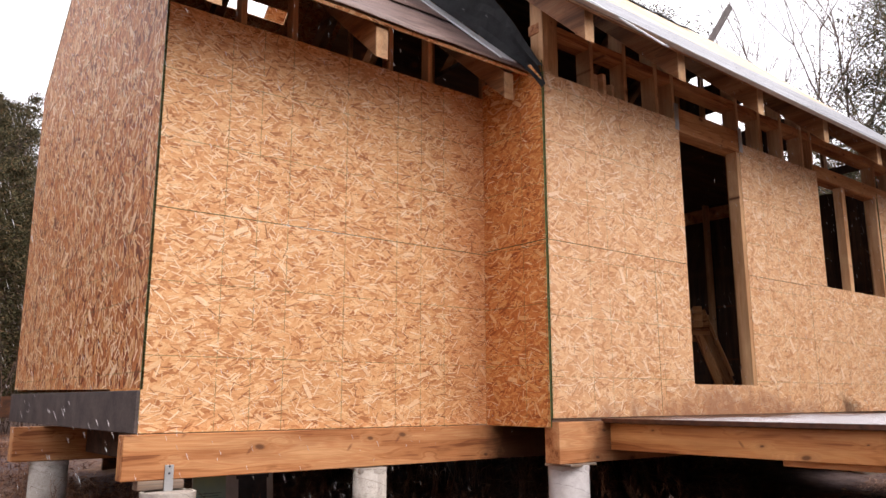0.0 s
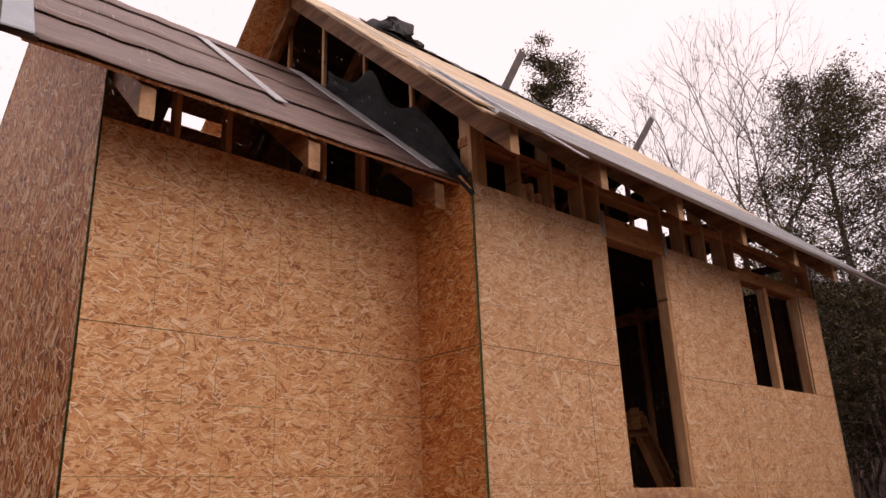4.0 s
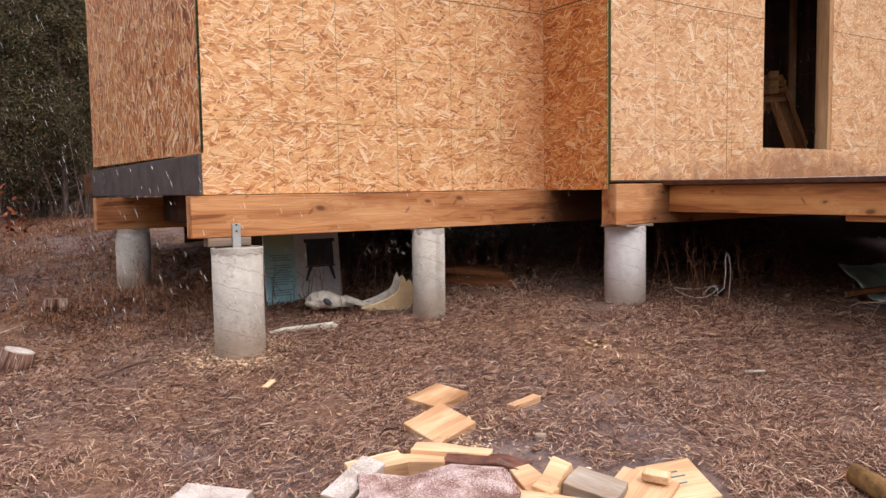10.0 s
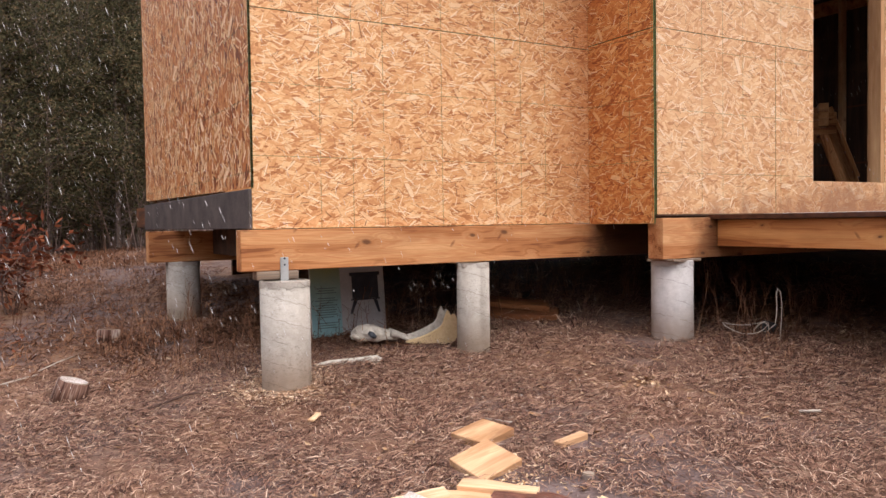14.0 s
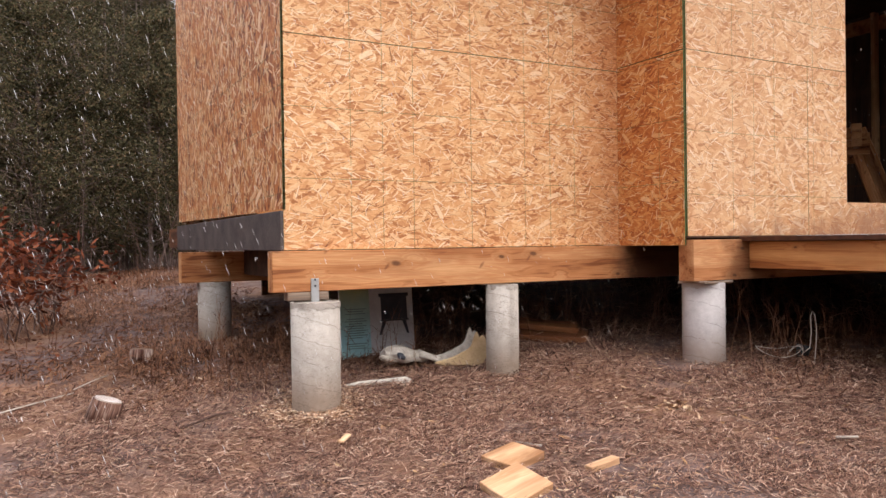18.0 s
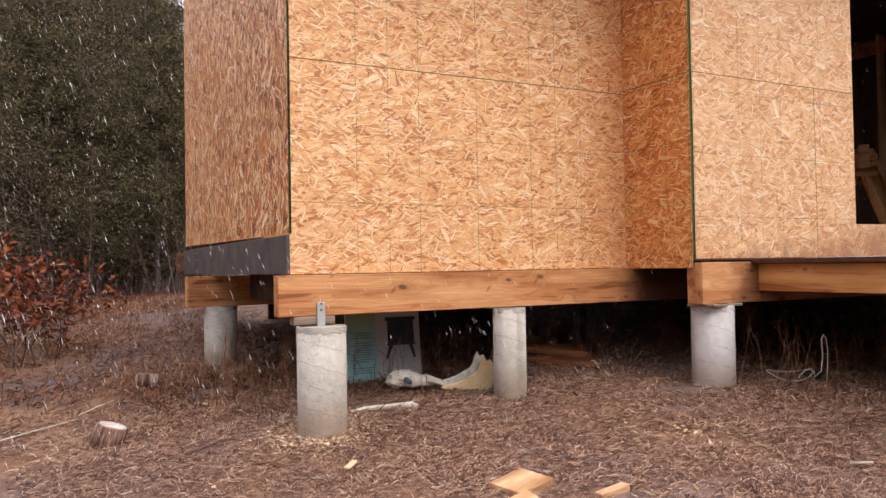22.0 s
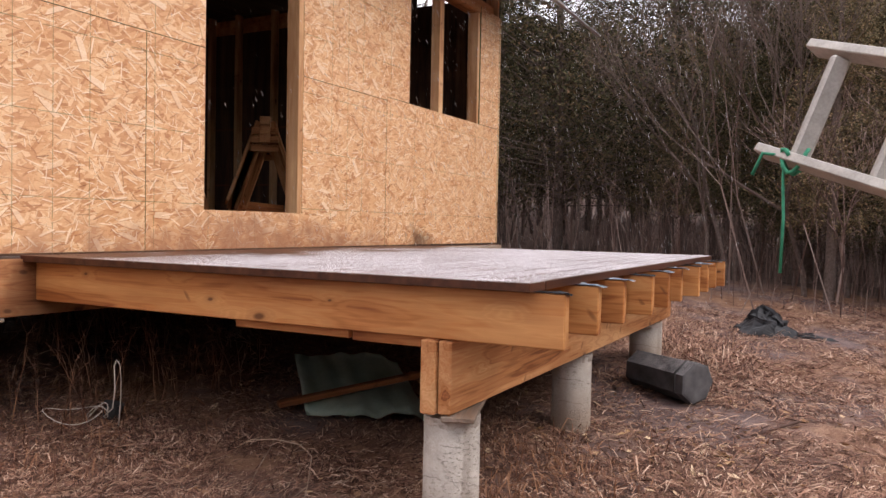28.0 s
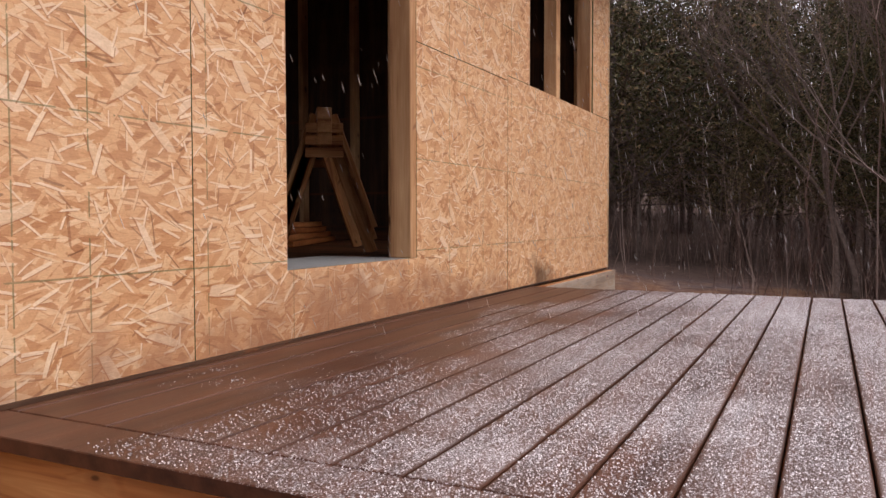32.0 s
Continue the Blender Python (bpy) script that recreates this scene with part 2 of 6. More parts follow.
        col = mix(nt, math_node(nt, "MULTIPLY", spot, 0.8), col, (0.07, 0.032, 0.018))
    nt.links.new(col, b.inputs["Base Color"])
    bump(nt, b, noise_tex(nt, coords(nt, (30, 110, 30)), 1.0, 3.0), 0.45, 0.003)
    return m


OSB_STOPS = [(0.08, (0.36, 0.13, 0.046)), (0.2, (0.54, 0.24, 0.096)), (0.4, (0.68, 0.345, 0.152)), (0.65, (0.75, 0.42, 0.2)), (0.85, (0.82, 0.52, 0.28)), (0.96, (0.88, 0.65, 0.41))]
# redder stops for gable and corner boards: weaker, wall-bounced light painted in
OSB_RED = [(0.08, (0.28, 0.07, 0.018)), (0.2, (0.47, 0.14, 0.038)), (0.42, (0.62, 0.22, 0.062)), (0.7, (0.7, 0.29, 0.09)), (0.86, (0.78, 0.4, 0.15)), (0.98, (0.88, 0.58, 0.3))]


def wood_material(name, stops, rough=0.6, along=0, grain=1.0, spec=0.25, knots=True, ring=0.7, drip=None):
    """Sawn lumber, its grain along one local axis (0 x, 1 y, 2 z)."""
    m, nt, b = mat(name, rough, spec)
    # the plane of the broad face: along the grain, and across it
    part_xyz = nt.nodes.new("ShaderNodeSeparateXYZ")
    nt.links.new(coords(nt), part_xyz.inputs[0])
    face = nt.nodes.new("ShaderNodeCombineXYZ")
    nt.links.new(part_xyz.outputs[along], face.inputs[0])
    nt.links.new(part_xyz.outputs[0 if along == 2 else 2], face.inputs[1])

    def cells(scale, lean):
        turn = nt.nodes.new("ShaderNodeVectorRotate")
        turn.rotation_type = "Z_AXIS"
        turn.inputs["Angle"].default_value = lean
        nt.links.new(face.outputs[0], turn.inputs["Vector"])
        squeeze = nt.nodes.new("ShaderNodeMapping")
        squeeze.inputs["Scale"].default_value = (*scale, 1)
        nt.links.new(turn.outputs[0], squeeze.inputs[0])
        v = nt.nodes.new("ShaderNodeTexVoronoi")
        v.voronoi_dimensions = "2D"
        v.inputs["Scale"].default_value = 1.0
        nt.links.new(squeeze.outputs[0], v.inputs["Vector"])
        return v

    kv = cells((2.8, 5.6), 0.12)
    sc = [9.0 * grain] * 3
    sc[along] = 0.7 * grain
    n1 = noise_tex(nt, coords(nt, tuple(sc)), 1.0, 3.0, 0.5, 0.3)
    # the rings run round the knots
    near = ramp(nt, kv.outputs["Distance"], [(0.03, (1, 1, 1)), (0.26, (0, 0, 0))])
    n1 = math_node(nt, "ADD", n1, math_node(nt, "MULTIPLY", near, 0.1 if knots else 0.0))
    rings = math_node(nt, "ADD", math_node(nt, "MULTIPLY", math_node(nt, "SINE", math_node(nt, "MULTIPLY", n1, 75.0)), 0.5), 0.5)
    sc2 = [120.0] * 3
    sc2[along] = 4.0
    n2 = noise_tex(nt, coords(nt, tuple(sc2)), 1.0, 3.0)
    f = math_node(nt, "ADD", math_node(nt, "MULTIPLY", n1, 0.7), math_node(nt, "ADD", math_node(nt, "MULTIPLY", n2, 0.2), math_node(nt, "MULTIPLY", rings, 0.1)))
    f = math_node(nt, "ADD", math_node(nt, "MULTIPLY", f, 1.7), -0.34)
    col = ramp(nt, f, stops)
    late = ramp(nt, rings, [(0.55, (1, 1, 1)), (0.95, (0.78, 0.66, 0.56))])
    col = mix(nt, ring, col, late, "MULTIPLY")
    sc3 = [6.0] * 3
    sc3[along] = 1.6
    n3 = noise_tex(nt, coords(nt, tuple(sc3)), 1.0, 4.0)
    col = mix(nt, 0.7, col, ramp(nt, n3, [(0.32, (0.6, 0.46, 0.38)), (0.62, (1.04, 1.02, 1))]), "MULTIPLY")
    if knots:
        some = nt.nodes.new("ShaderNodeSeparateColor")
        nt.links.new(kv.outputs["Color"], some.inputs[0])
        size = math_node(nt, "DIVIDE", kv.outputs["Distance"], math_node(nt, "ADD", some.outputs[1], 0.35))
        here = math_node(nt, "GREATER_THAN", some.outputs[0], 0.5)
        halo = math_node(nt, "MULTIPLY", ramp(nt, size, [(0.06, (1, 1, 1)), (0.22, (0, 0, 0))]), here)
        col = mix(nt, math_node(nt, "MULTIPLY", halo, 0.45), col, (0.26, 0.09, 0.03))
        k = math_node(nt, "MULTIPLY", ramp(nt, size, [(0.04, (1, 1, 1)), (0.085, (0, 0, 0))]), here)
        col = mix(nt, math_node(nt, "MULTIPLY", k, 0.8), col, (0.085, 0.03, 0.013))
        # long spike knots cut across the face
        sv = cells((20.0, 7.0), 0.7)
        few = nt.nodes.new("ShaderNodeSeparateColor")
        nt.links.new(sv.outputs["Color"], few.inputs[0])
        spike = math_node(nt, "MULTIPLY", ramp(nt, sv.outputs["Distance"], [(0.08, (1, 1, 1)), (0.24, (0, 0, 0))]), math_node(nt, "GREATER_THAN", few.outputs[0], 0.95))
        col = mix(nt, math_node(nt, "MULTIPLY", spike, 0.6), col, (0.14, 0.045, 0.018))
    if drip:
        # a water stain with ragged edges between two places along the beam
        geo = nt.nodes.new("ShaderNodeNewGeometry")
        gx = nt.nodes.new("ShaderNodeSeparateXYZ")
        nt.links.new(geo.outputs["Position"], gx.inputs[0])
        wob = noise_tex(nt, geo.outputs["Position"], 9.0, 4.0)
        d = math_node(nt, "ABSOLUTE", math_node(nt, "SUBTRACT", gx.outputs[0], (drip[0] + drip[1]) / 2))
        d = math_node(nt, "SUBTRACT", d, math_node(nt, "MULTIPLY", wob, 0.3))
        half = (drip[1] - drip[0]) / 2
        col = mix(nt, math_node(nt, "MULTIPLY", ramp(nt, d, [(max(0.0, half - 0.25), (1, 1, 1)), (half, (0, 0, 0))]), drip[2]), col, (0.05, 0.018, 0.01))
    nt.links.new(col, b.inputs["Base Color"])
    bump(nt, b, n2, 0.25, 0.003)
    return m


def concrete_material(name, c1, c2, pitted=0.6):
    """Cast concrete: spiral form marks, pits and rough scabs, soil splashed up its foot."""
    m, nt, b = mat(name, 0.88, 0.2)
    v = coords(nt)
    big = noise_tex(nt, v, 4.0, 5.0, 0.6)
    mid = noise_tex(nt, v, 26.0, 4.0)
    fine = noise_tex(nt, v, 150.0, 3.0, 0.7)
    f = math_node(nt, "ADD", math_node(nt, "MULTIPLY", big, 0.5), math_node(nt, "ADD", math_node(nt, "MULTIPLY", mid, 0.25), math_node(nt, "MULTIPLY", fine, 0.25)))
    col = ramp(nt, f, [(0.32, c1), (0.62, c2)])
    tc = nt.nodes.new("ShaderNodeTexCoord")
    xyz = nt.nodes.new("ShaderNodeSeparateXYZ")
    nt.links.new(tc.outputs["Object"], xyz.inputs[0])
    coil = math_node(nt, "FRACT", math_node(nt, "ADD", math_node(nt, "MULTIPLY", xyz.outputs[2], 8.5), math_node(nt, "ADD", math_node(nt, "MULTIPLY", xyz.outputs[0], 3.0), math_node(nt, "MULTIPLY", mid, 0.25))))
    line = math_node(nt, "MULTIPLY", math_node(nt, "LESS_THAN", coil, 0.035), math_node(nt, "GREATER_THAN", big, 0.47))
    col = mix(nt, math_node(nt, "MULTIPLY", line, 0.45), col, (0.13, 0.105, 0.09))
    pits = noise_tex(nt, coords(nt, (1, 1, 2.2)), 62.0, 4.0, 0.6)
    pit = math_node(nt, "MULTIPLY", ramp(nt, pits, [(0.55, (0, 0, 0)), (0.61, (1, 1, 1))]), ramp(nt, noise_tex(nt, v, 7.0, 2.0), [(0.36, (0, 0, 0)), (0.55, (1, 1, 1))]))
    col = mix(nt, math_node(nt, "MULTIPLY", pit, pitted), col, (0.15, 0.12, 0.1))
    soil = ramp(nt, math_node(nt, "ADD", xyz.outputs[2], math_node(nt, "MULTIPLY", big, -0.2)), [(0.06, (1, 1, 1)), (0.24, (0, 0, 0))])
    col = mix(nt, math_node(nt, "MULTIPLY", soil, 0.55), col, (0.3, 0.2, 0.13))
    nt.links.new(col, b.inputs["Base Color"])
    h = math_node(nt, "SUBTRACT", f, math_node(nt, "MULTIPLY", pit, pitted))
    bump(nt, b, h, 0.8, 0.006)
    return m


def plain_material(name, c1, c2, scale=8.0, rough=0.7, spec=0.3, metal=0.0, bumps=0.3, detail=5.0):
    m, nt, b = mat(name, rough, spec)
    v = coords(nt)
    n = noise_tex(nt, v, scale, detail)
    n2 = noise_tex(nt, v, scale * 9, 3.0)
    f = math_node(nt, "ADD", math_node(nt, "MULTIPLY", n, 0.65), math_node(nt, "MULTIPLY", n2, 0.35))
    nt.links.new(ramp(nt, f, [(0.3, c1), (0.7, c2)]), b.inputs["Base Color"])
    b.inputs["Metallic"].default_value = metal
    bump(nt, b, f, bumps, 0.004)
    return m


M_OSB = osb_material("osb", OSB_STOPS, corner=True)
# gable stops darkened further, standing in for the dimmer light on that side
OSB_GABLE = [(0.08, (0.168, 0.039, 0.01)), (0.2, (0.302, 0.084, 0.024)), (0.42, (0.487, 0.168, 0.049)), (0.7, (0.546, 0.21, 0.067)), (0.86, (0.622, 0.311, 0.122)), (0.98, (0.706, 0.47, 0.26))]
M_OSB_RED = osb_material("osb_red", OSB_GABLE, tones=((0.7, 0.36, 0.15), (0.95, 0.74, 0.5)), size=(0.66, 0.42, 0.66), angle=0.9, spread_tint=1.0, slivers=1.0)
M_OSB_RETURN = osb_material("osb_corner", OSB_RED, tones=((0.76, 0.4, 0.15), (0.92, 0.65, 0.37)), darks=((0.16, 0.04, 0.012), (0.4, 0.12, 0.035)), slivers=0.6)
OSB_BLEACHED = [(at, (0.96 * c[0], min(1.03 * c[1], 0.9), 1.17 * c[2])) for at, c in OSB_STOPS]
M_OSB_FRONT = osb_material("osb_weathered", OSB_BLEACHED, True, tones=((0.74, 0.5, 0.3), (0.86, 0.68, 0.5)), size=(0.68, 0.68, 0.68), angle=1.1, spread_tint=0.72, dark=0.62, shade_amount=0.7, slivers=0.68)
M_GREEN = plain_material("green_edge_paint", (0.05, 0.075, 0.025), (0.12, 0.14, 0.05), 30)
M_FIR = wood_material("fir_lumber", [(0.3, (0.24, 0.085, 0.03)), (0.46, (0.5, 0.22, 0.088)), (0.66, (0.64, 0.36, 0.175))])
M_FIR_STAINED = wood_material("stained_fir", [(0.3, (0.24, 0.085, 0.03)), (0.46, (0.5, 0.22, 0.088)), (0.66, (0.64, 0.36, 0.175))], drip=(2.42, 3.2, 0.9))
M_FIR_DRIP = wood_material("front_fir", [(0.3, (0.24, 0.085, 0.03)), (0.46, (0.48, 0.21, 0.088)), (0.66, (0.6, 0.33, 0.165))], drip=(2.8, 3.15, 0.5))
M_FIR_Y = wood_material("fir_joist", [(0.28, (0.3, 0.1, 0.03)), (0.46, (0.52, 0.22, 0.072)), (0.7, (0.64, 0.33, 0.13))], 0.45, along=1, spec=0.35, ring=0.4)
M_FIR_Z = wood_material("fir_stud", [(0.3, (0.4, 0.21, 0.1)), (0.5, (0.58, 0.34, 0.175)), (0.72, (0.68, 0.45, 0.26))], along=2, ring=0.45)
M_RAFTER = wood_material("rafter_lumber", [(0.25, (0.28, 0.16, 0.08)), (0.5, (0.46, 0.28, 0.15)), (0.75, (0.6, 0.4, 0.23))], along=1)
M_DARKWOOD = wood_material("dark_lumber", [(0.25, (0.045, 0.018, 0.009)), (0.5, (0.13, 0.053, 0.024)), (0.75, (0.28, 0.125, 0.055))], along=1)
M_SPLINTER = plain_material("raw_orange_splinters", (0.42, 0.14, 0.035), (0.72, 0.34, 0.12), 40, 0.7)
M_BAND = plain_material("tarred_band", (0.032, 0.025, 0.025), (0.12, 0.093, 0.087), 6, 0.6)
M_CONCRETE = concrete_material("concrete", (0.3, 0.26, 0.225), (0.52, 0.47, 0.42), 0.4)
M_CONCRETE_PALE = concrete_material("pale_concrete", (0.36, 0.325, 0.315), (0.58, 0.54, 0.53), 0.12)
M_PINE_OLD = wood_material("weathered_pine", [(0.25, (0.34, 0.18, 0.09)), (0.5, (0.52, 0.31, 0.17)), (0.75, (0.64, 0.43, 0.26))], 0.75, knots=False)
M_GREYWOOD = wood_material("grey_board", [(0.25, (0.2, 0.16, 0.13)), (0.5, (0.34, 0.28, 0.23)), (0.75, (0.46, 0.4, 0.34))], 0.8)
M_STEEL = plain_material("galvanised_steel", (0.42, 0.43, 0.44), (0.6, 0.61, 0.62), 20, 0.45, 0.5, 0.7, 0.1)


def streak_material(name, c1, c2, scale, rough, spec, depth):
    """Sheet goods laid along x, with creases and wet streaks running that way."""
    m, nt, b = mat(name, rough, spec)
    long = noise_tex(nt, coords(nt, scale), 1.0, 5.0, 0.65, 0.4)
    fine = noise_tex(nt, coords(nt, (scale[0] * 4, scale[1] * 5, scale[2] * 5)), 1.0, 3.0)
    f = math_node(nt, "ADD", math_node(nt, "MULTIPLY", long, 0.65), math_node(nt, "MULTIPLY", fine, 0.35))
    nt.links.new(ramp(nt, f, [(0.36, c1), (0.64, c2)]), b.inputs["Base Color"])
    bump(nt, b, f, 0.7, depth)
    return m


M_FELT = streak_material("roofing_felt", (0.075, 0.046, 0.04), (0.25, 0.165, 0.145), (2.2, 11, 11), 0.5, 0.4, 0.02)
M_UNDERLAY = streak_material("wet_underlayment", (0.07, 0.07, 0.08), (0.4, 0.4, 0.43), (1.2, 22, 22), 0.55, 0.4, 0.004)
M_DARKRAFTER = wood_material("dark_rafter", [(0.25, (0.13, 0.06, 0.027)), (0.5, (0.28, 0.145, 0.07)), (0.75, (0.42, 0.24, 0.13))], along=1)
M_BLACKFELT = plain_material("black_felt", (0.012, 0.012, 0.014), (0.05, 0.05, 0.055), 10, 0.6)
M_SHEATH = wood_material("new_sheathing", [(0.25, (0.56, 0.42, 0.27)), (0.5, (0.68, 0.55, 0.39)), (0.75, (0.76, 0.65, 0.5))], knots=False, ring=0.3)
M_FLASH = plain_material("dull_white_flashing", (0.4, 0.4, 0.42), (0.6, 0.6, 0.62), 12, 0.5, 0.4, 0.0, 0.2)
M_DRIP = plain_material("white_drip_edge", (0.38, 0.39, 0.41), (0.58, 0.59, 0.61), 15, 0.4, 0.5, 0.0, 0.1)
M_MEMBRANE = plain_material("blue_grey_membrane", (0.24, 0.28, 0.32), (0.36, 0.4, 0.44), 8, 0.5, 0.4, 0.0, 0.1)


def ground_material():
    m, nt, b = mat("matted_dead_grass", 0.92, 0.15)
    v = coords(nt, shift=False)
    big = noise_tex(nt, v, 0.8, 4.0)
    mid = noise_tex(nt, v, 7.0, 5.0)
    fine = noise_tex(nt, v, 70.0, 4.0, 0.7)
    st = noise_tex(nt, coords(nt, (1, 5, 1), shift=False, rot=(0, 0, 0.6)), 30.0, 3.0)
    f = math_node(nt, "ADD", math_node(nt, "MULTIPLY", mid, 0.45), math_node(nt, "MULTIPLY", math_node(nt, "ADD", fine, st), 0.28))
    straw = ramp(nt, f, [(0.3, (0.06, 0.03, 0.022)), (0.48, (0.2, 0.105, 0.066)), (0.65, (0.36, 0.215, 0.135)), (0.85, (0.5, 0.34, 0.23))])
    soil = ramp(nt, f, [(0.3, (0.042, 0.03, 0.031)), (0.52, (0.165, 0.115, 0.108)), (0.8, (0.34, 0.265, 0.25))])
    col = mix(nt, ramp(nt, big, [(0.42, (1, 1, 1)), (0.6, (0, 0, 0))]), straw, soil)
    # leaf litter below the trees, darkened further to stand for the wood's shade
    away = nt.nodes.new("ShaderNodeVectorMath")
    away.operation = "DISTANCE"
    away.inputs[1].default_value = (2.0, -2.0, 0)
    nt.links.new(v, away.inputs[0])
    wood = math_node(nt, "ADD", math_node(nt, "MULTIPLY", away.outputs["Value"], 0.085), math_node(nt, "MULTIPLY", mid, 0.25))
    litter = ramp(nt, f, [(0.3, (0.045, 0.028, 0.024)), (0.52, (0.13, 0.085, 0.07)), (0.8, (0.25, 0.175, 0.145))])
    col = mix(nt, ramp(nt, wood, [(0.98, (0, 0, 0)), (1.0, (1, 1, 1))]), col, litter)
    nt.links.new(col, b.inputs["Base Color"])
    bump(nt, b, f, 0.9, 0.02)
    return m


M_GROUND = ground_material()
M_BARK = plain_material("bark", (0.06, 0.043, 0.037), (0.2, 0.15, 0.13), 14, 0.9, 0.1, 0, 0.8)


def island_material(name, stops, rough=0.85, spec=0.15):
    """Many small loose pieces in one mesh, each with its own tint."""
    m, nt, b = mat(name, rough, spec)
    geo = nt.nodes.new("ShaderNodeNewGeometry")
    nt.links.new(ramp(nt, geo.outputs["Random Per Island"], stops), b.inputs["Base Color"])
    return m


M_CEDAR = island_material("cedar_needles", [(0.0, (0.022, 0.022, 0.012)), (0.5, (0.069, 0.064, 0.031)), (0.85, (0.129, 0.101, 0.05)), (1.0, (0.19, 0.112, 0.062))])
M_PINENEEDLE = island_material("pine_needles", [(0.0, (0.065, 0.058, 0.031)), (0.5, (0.169, 0.137, 0.072)), (0.85, (0.286, 0.208, 0.111)), (1.0, (0.39, 0.247, 0.156))])
M_STRAW = island_material("dead_grass_blades", [(0.0, (0.045, 0.022, 0.018)), (0.3, (0.135, 0.068, 0.052)), (0.62, (0.285, 0.15, 0.104)), (0.86, (0.47, 0.285, 0.2)), (1.0, (0.7, 0.51, 0.39))])
M_TWIG = island_material("grey_brown_twigs", [(0.0, (0.06, 0.034, 0.028)), (0.6, (0.14, 0.085, 0.07)), (1.0, (0.28, 0.21, 0.185))])
M_RUSTGRASS = island_material("rusty_weeds", [(0.0, (0.055, 0.022, 0.014)), (0.5, (0.17, 0.075, 0.042)), (1.0, (0.36, 0.19, 0.11))])
# pale twigs; on the far brush the paleness paints haze
M_FARTWIG = island_material("far_branches", [(0.0, (0.127, 0.08, 0.068)), (0.6, (0.241, 0.165, 0.142)), (1.0, (0.414, 0.31, 0.275))])
M_RUSTLEAF = island_material("rust_oak_leaves", [(0.0, (0.07, 0.02, 0.012)), (0.5, (0.18, 0.05, 0.024)), (1.0, (0.3, 0.1, 0.045))])
# near-black board; on inner surfaces its colour carries the room's shade
M_DARKBOARD = wood_material("dark_board", [(0.25, (0.03, 0.017, 0.012)), (0.5, (0.065, 0.035, 0.023)), (0.75, (0.12, 0.065, 0.04))])


# ---- building helpers ----
def box(bm, x0, x1, y0, y1, z0, z1, m=None):
    r = bmesh.ops.create_cube(bm, size=1.0)
    t = Matrix.LocRotScale(((x0 + x1) / 2, (y0 + y1) / 2, (z0 + z1) / 2), None, (abs(x1 - x0), abs(y1 - y0), abs(z1 - z0)))
    bmesh.ops.transform(bm, matrix=m @ t if m else t, verts=r["verts"])
    return r["verts"]


def finish(name, bm, material, bevel=0.0):
    if bevel:
        bmesh.ops.bevel(bm, geom=bm.edges[:], offset=bevel, segments=1, affect="EDGES")
    me = bpy.data.meshes.new(name)
    bm.to_mesh(me)
    bm.free()
    for one in material if isinstance(material, (list, tuple)) else [material]:
        me.materials.append(one)
    return me


def part(name, bm, material, parent=None, label="", bevel=0.0):
    ob = new(name, finish(name, bm, material, bevel))
    if parent:
        ob.parent = parent
    return tagged(ob, label) if label else ob


def thing(name, label, category, group="", kind="", at=None):
    ob = new(name)
    ob.empty_display_size = 0.1
    if at:
        ob.matrix_world = at
    return tagged(ob, label, category, group, kind)


def bar(name, x0, x1, y0, y1, z0, z1, material, parent=None, label="", bevel=0.004):
    bm = bmesh.new()
    box(bm, x0, x1, y0, y1, z0, z1)
    return part(name, bm, material, parent, label, bevel)


def beam(name, a, b, wide, high, material, parent=None, label="", bevel=0.004, roll=0.0):
    """A straight piece from a to b, its length along its own x axis."""
    a, b = Vector(a), Vector(b)
    d = b - a
    q = d.to_track_quat("X", "Z")
    bm = bmesh.new()
    box(bm, 0, d.length, -wide / 2, wide / 2, -high / 2, high / 2)
    ob = part(name, bm, material, parent, label, bevel)
    ob.matrix_local = Matrix.Translation(a) @ q.to_matrix().to_4x4() @ pose(0, 0, 0, roll)
    return ob


def sheet(poly, m, parent, material, label=""):
    """An OSB sheet from an outline in its own plane; painted edges."""
    bm = bmesh.new()
    vs = [bm.verts.new((x, y, 0)) for x, y in poly]
    f = bm.faces.new(vs)
    r = bmesh.ops.extrude_face_region(bm, geom=[f])
    bmesh.ops.translate(bm, vec=(0, 0, 0.012), verts=[v for v in r["geom"] if isinstance(v, bmesh.types.BMVert)])
    bmesh.ops.recalc_face_normals(bm, faces=bm.faces[:])
    for face in bm.faces:
        face.material_index = 0 if abs(face.normal.z) > 0.5 else 1
    ob = part("osb_sheet", bm, [material, M_GREEN], parent, label)
    ob.matrix_local = m
    return ob


def ground_z(x, y):
    z = 0.015 + 0.075 * (min(y, 6) + 0.2) + 0.02 * max(0, min(y, 20) - 6) + (0.055 * min(x, 3) if x > 0 else 0.03 * max(-4, x)) + 0.05 * max(0, min(x, 12) - 3)
    far = math.hypot(x - 3, y) - 24
    return max(z, -0.9) + (min(0.16 * far, 9) if far > 0 else 0)


def cylinder(bm, r0, r1, h, n=20, m=None, cap=True):
    r = bmesh.ops.create_cone(bm, cap_ends=cap, segments=n, radius1=r0, radius2=r1, depth=h)
    bmesh.ops.transform(bm, matrix=(m or Matrix()) @ pose(0, 0, h / 2), verts=r["verts"])
    return r["verts"]


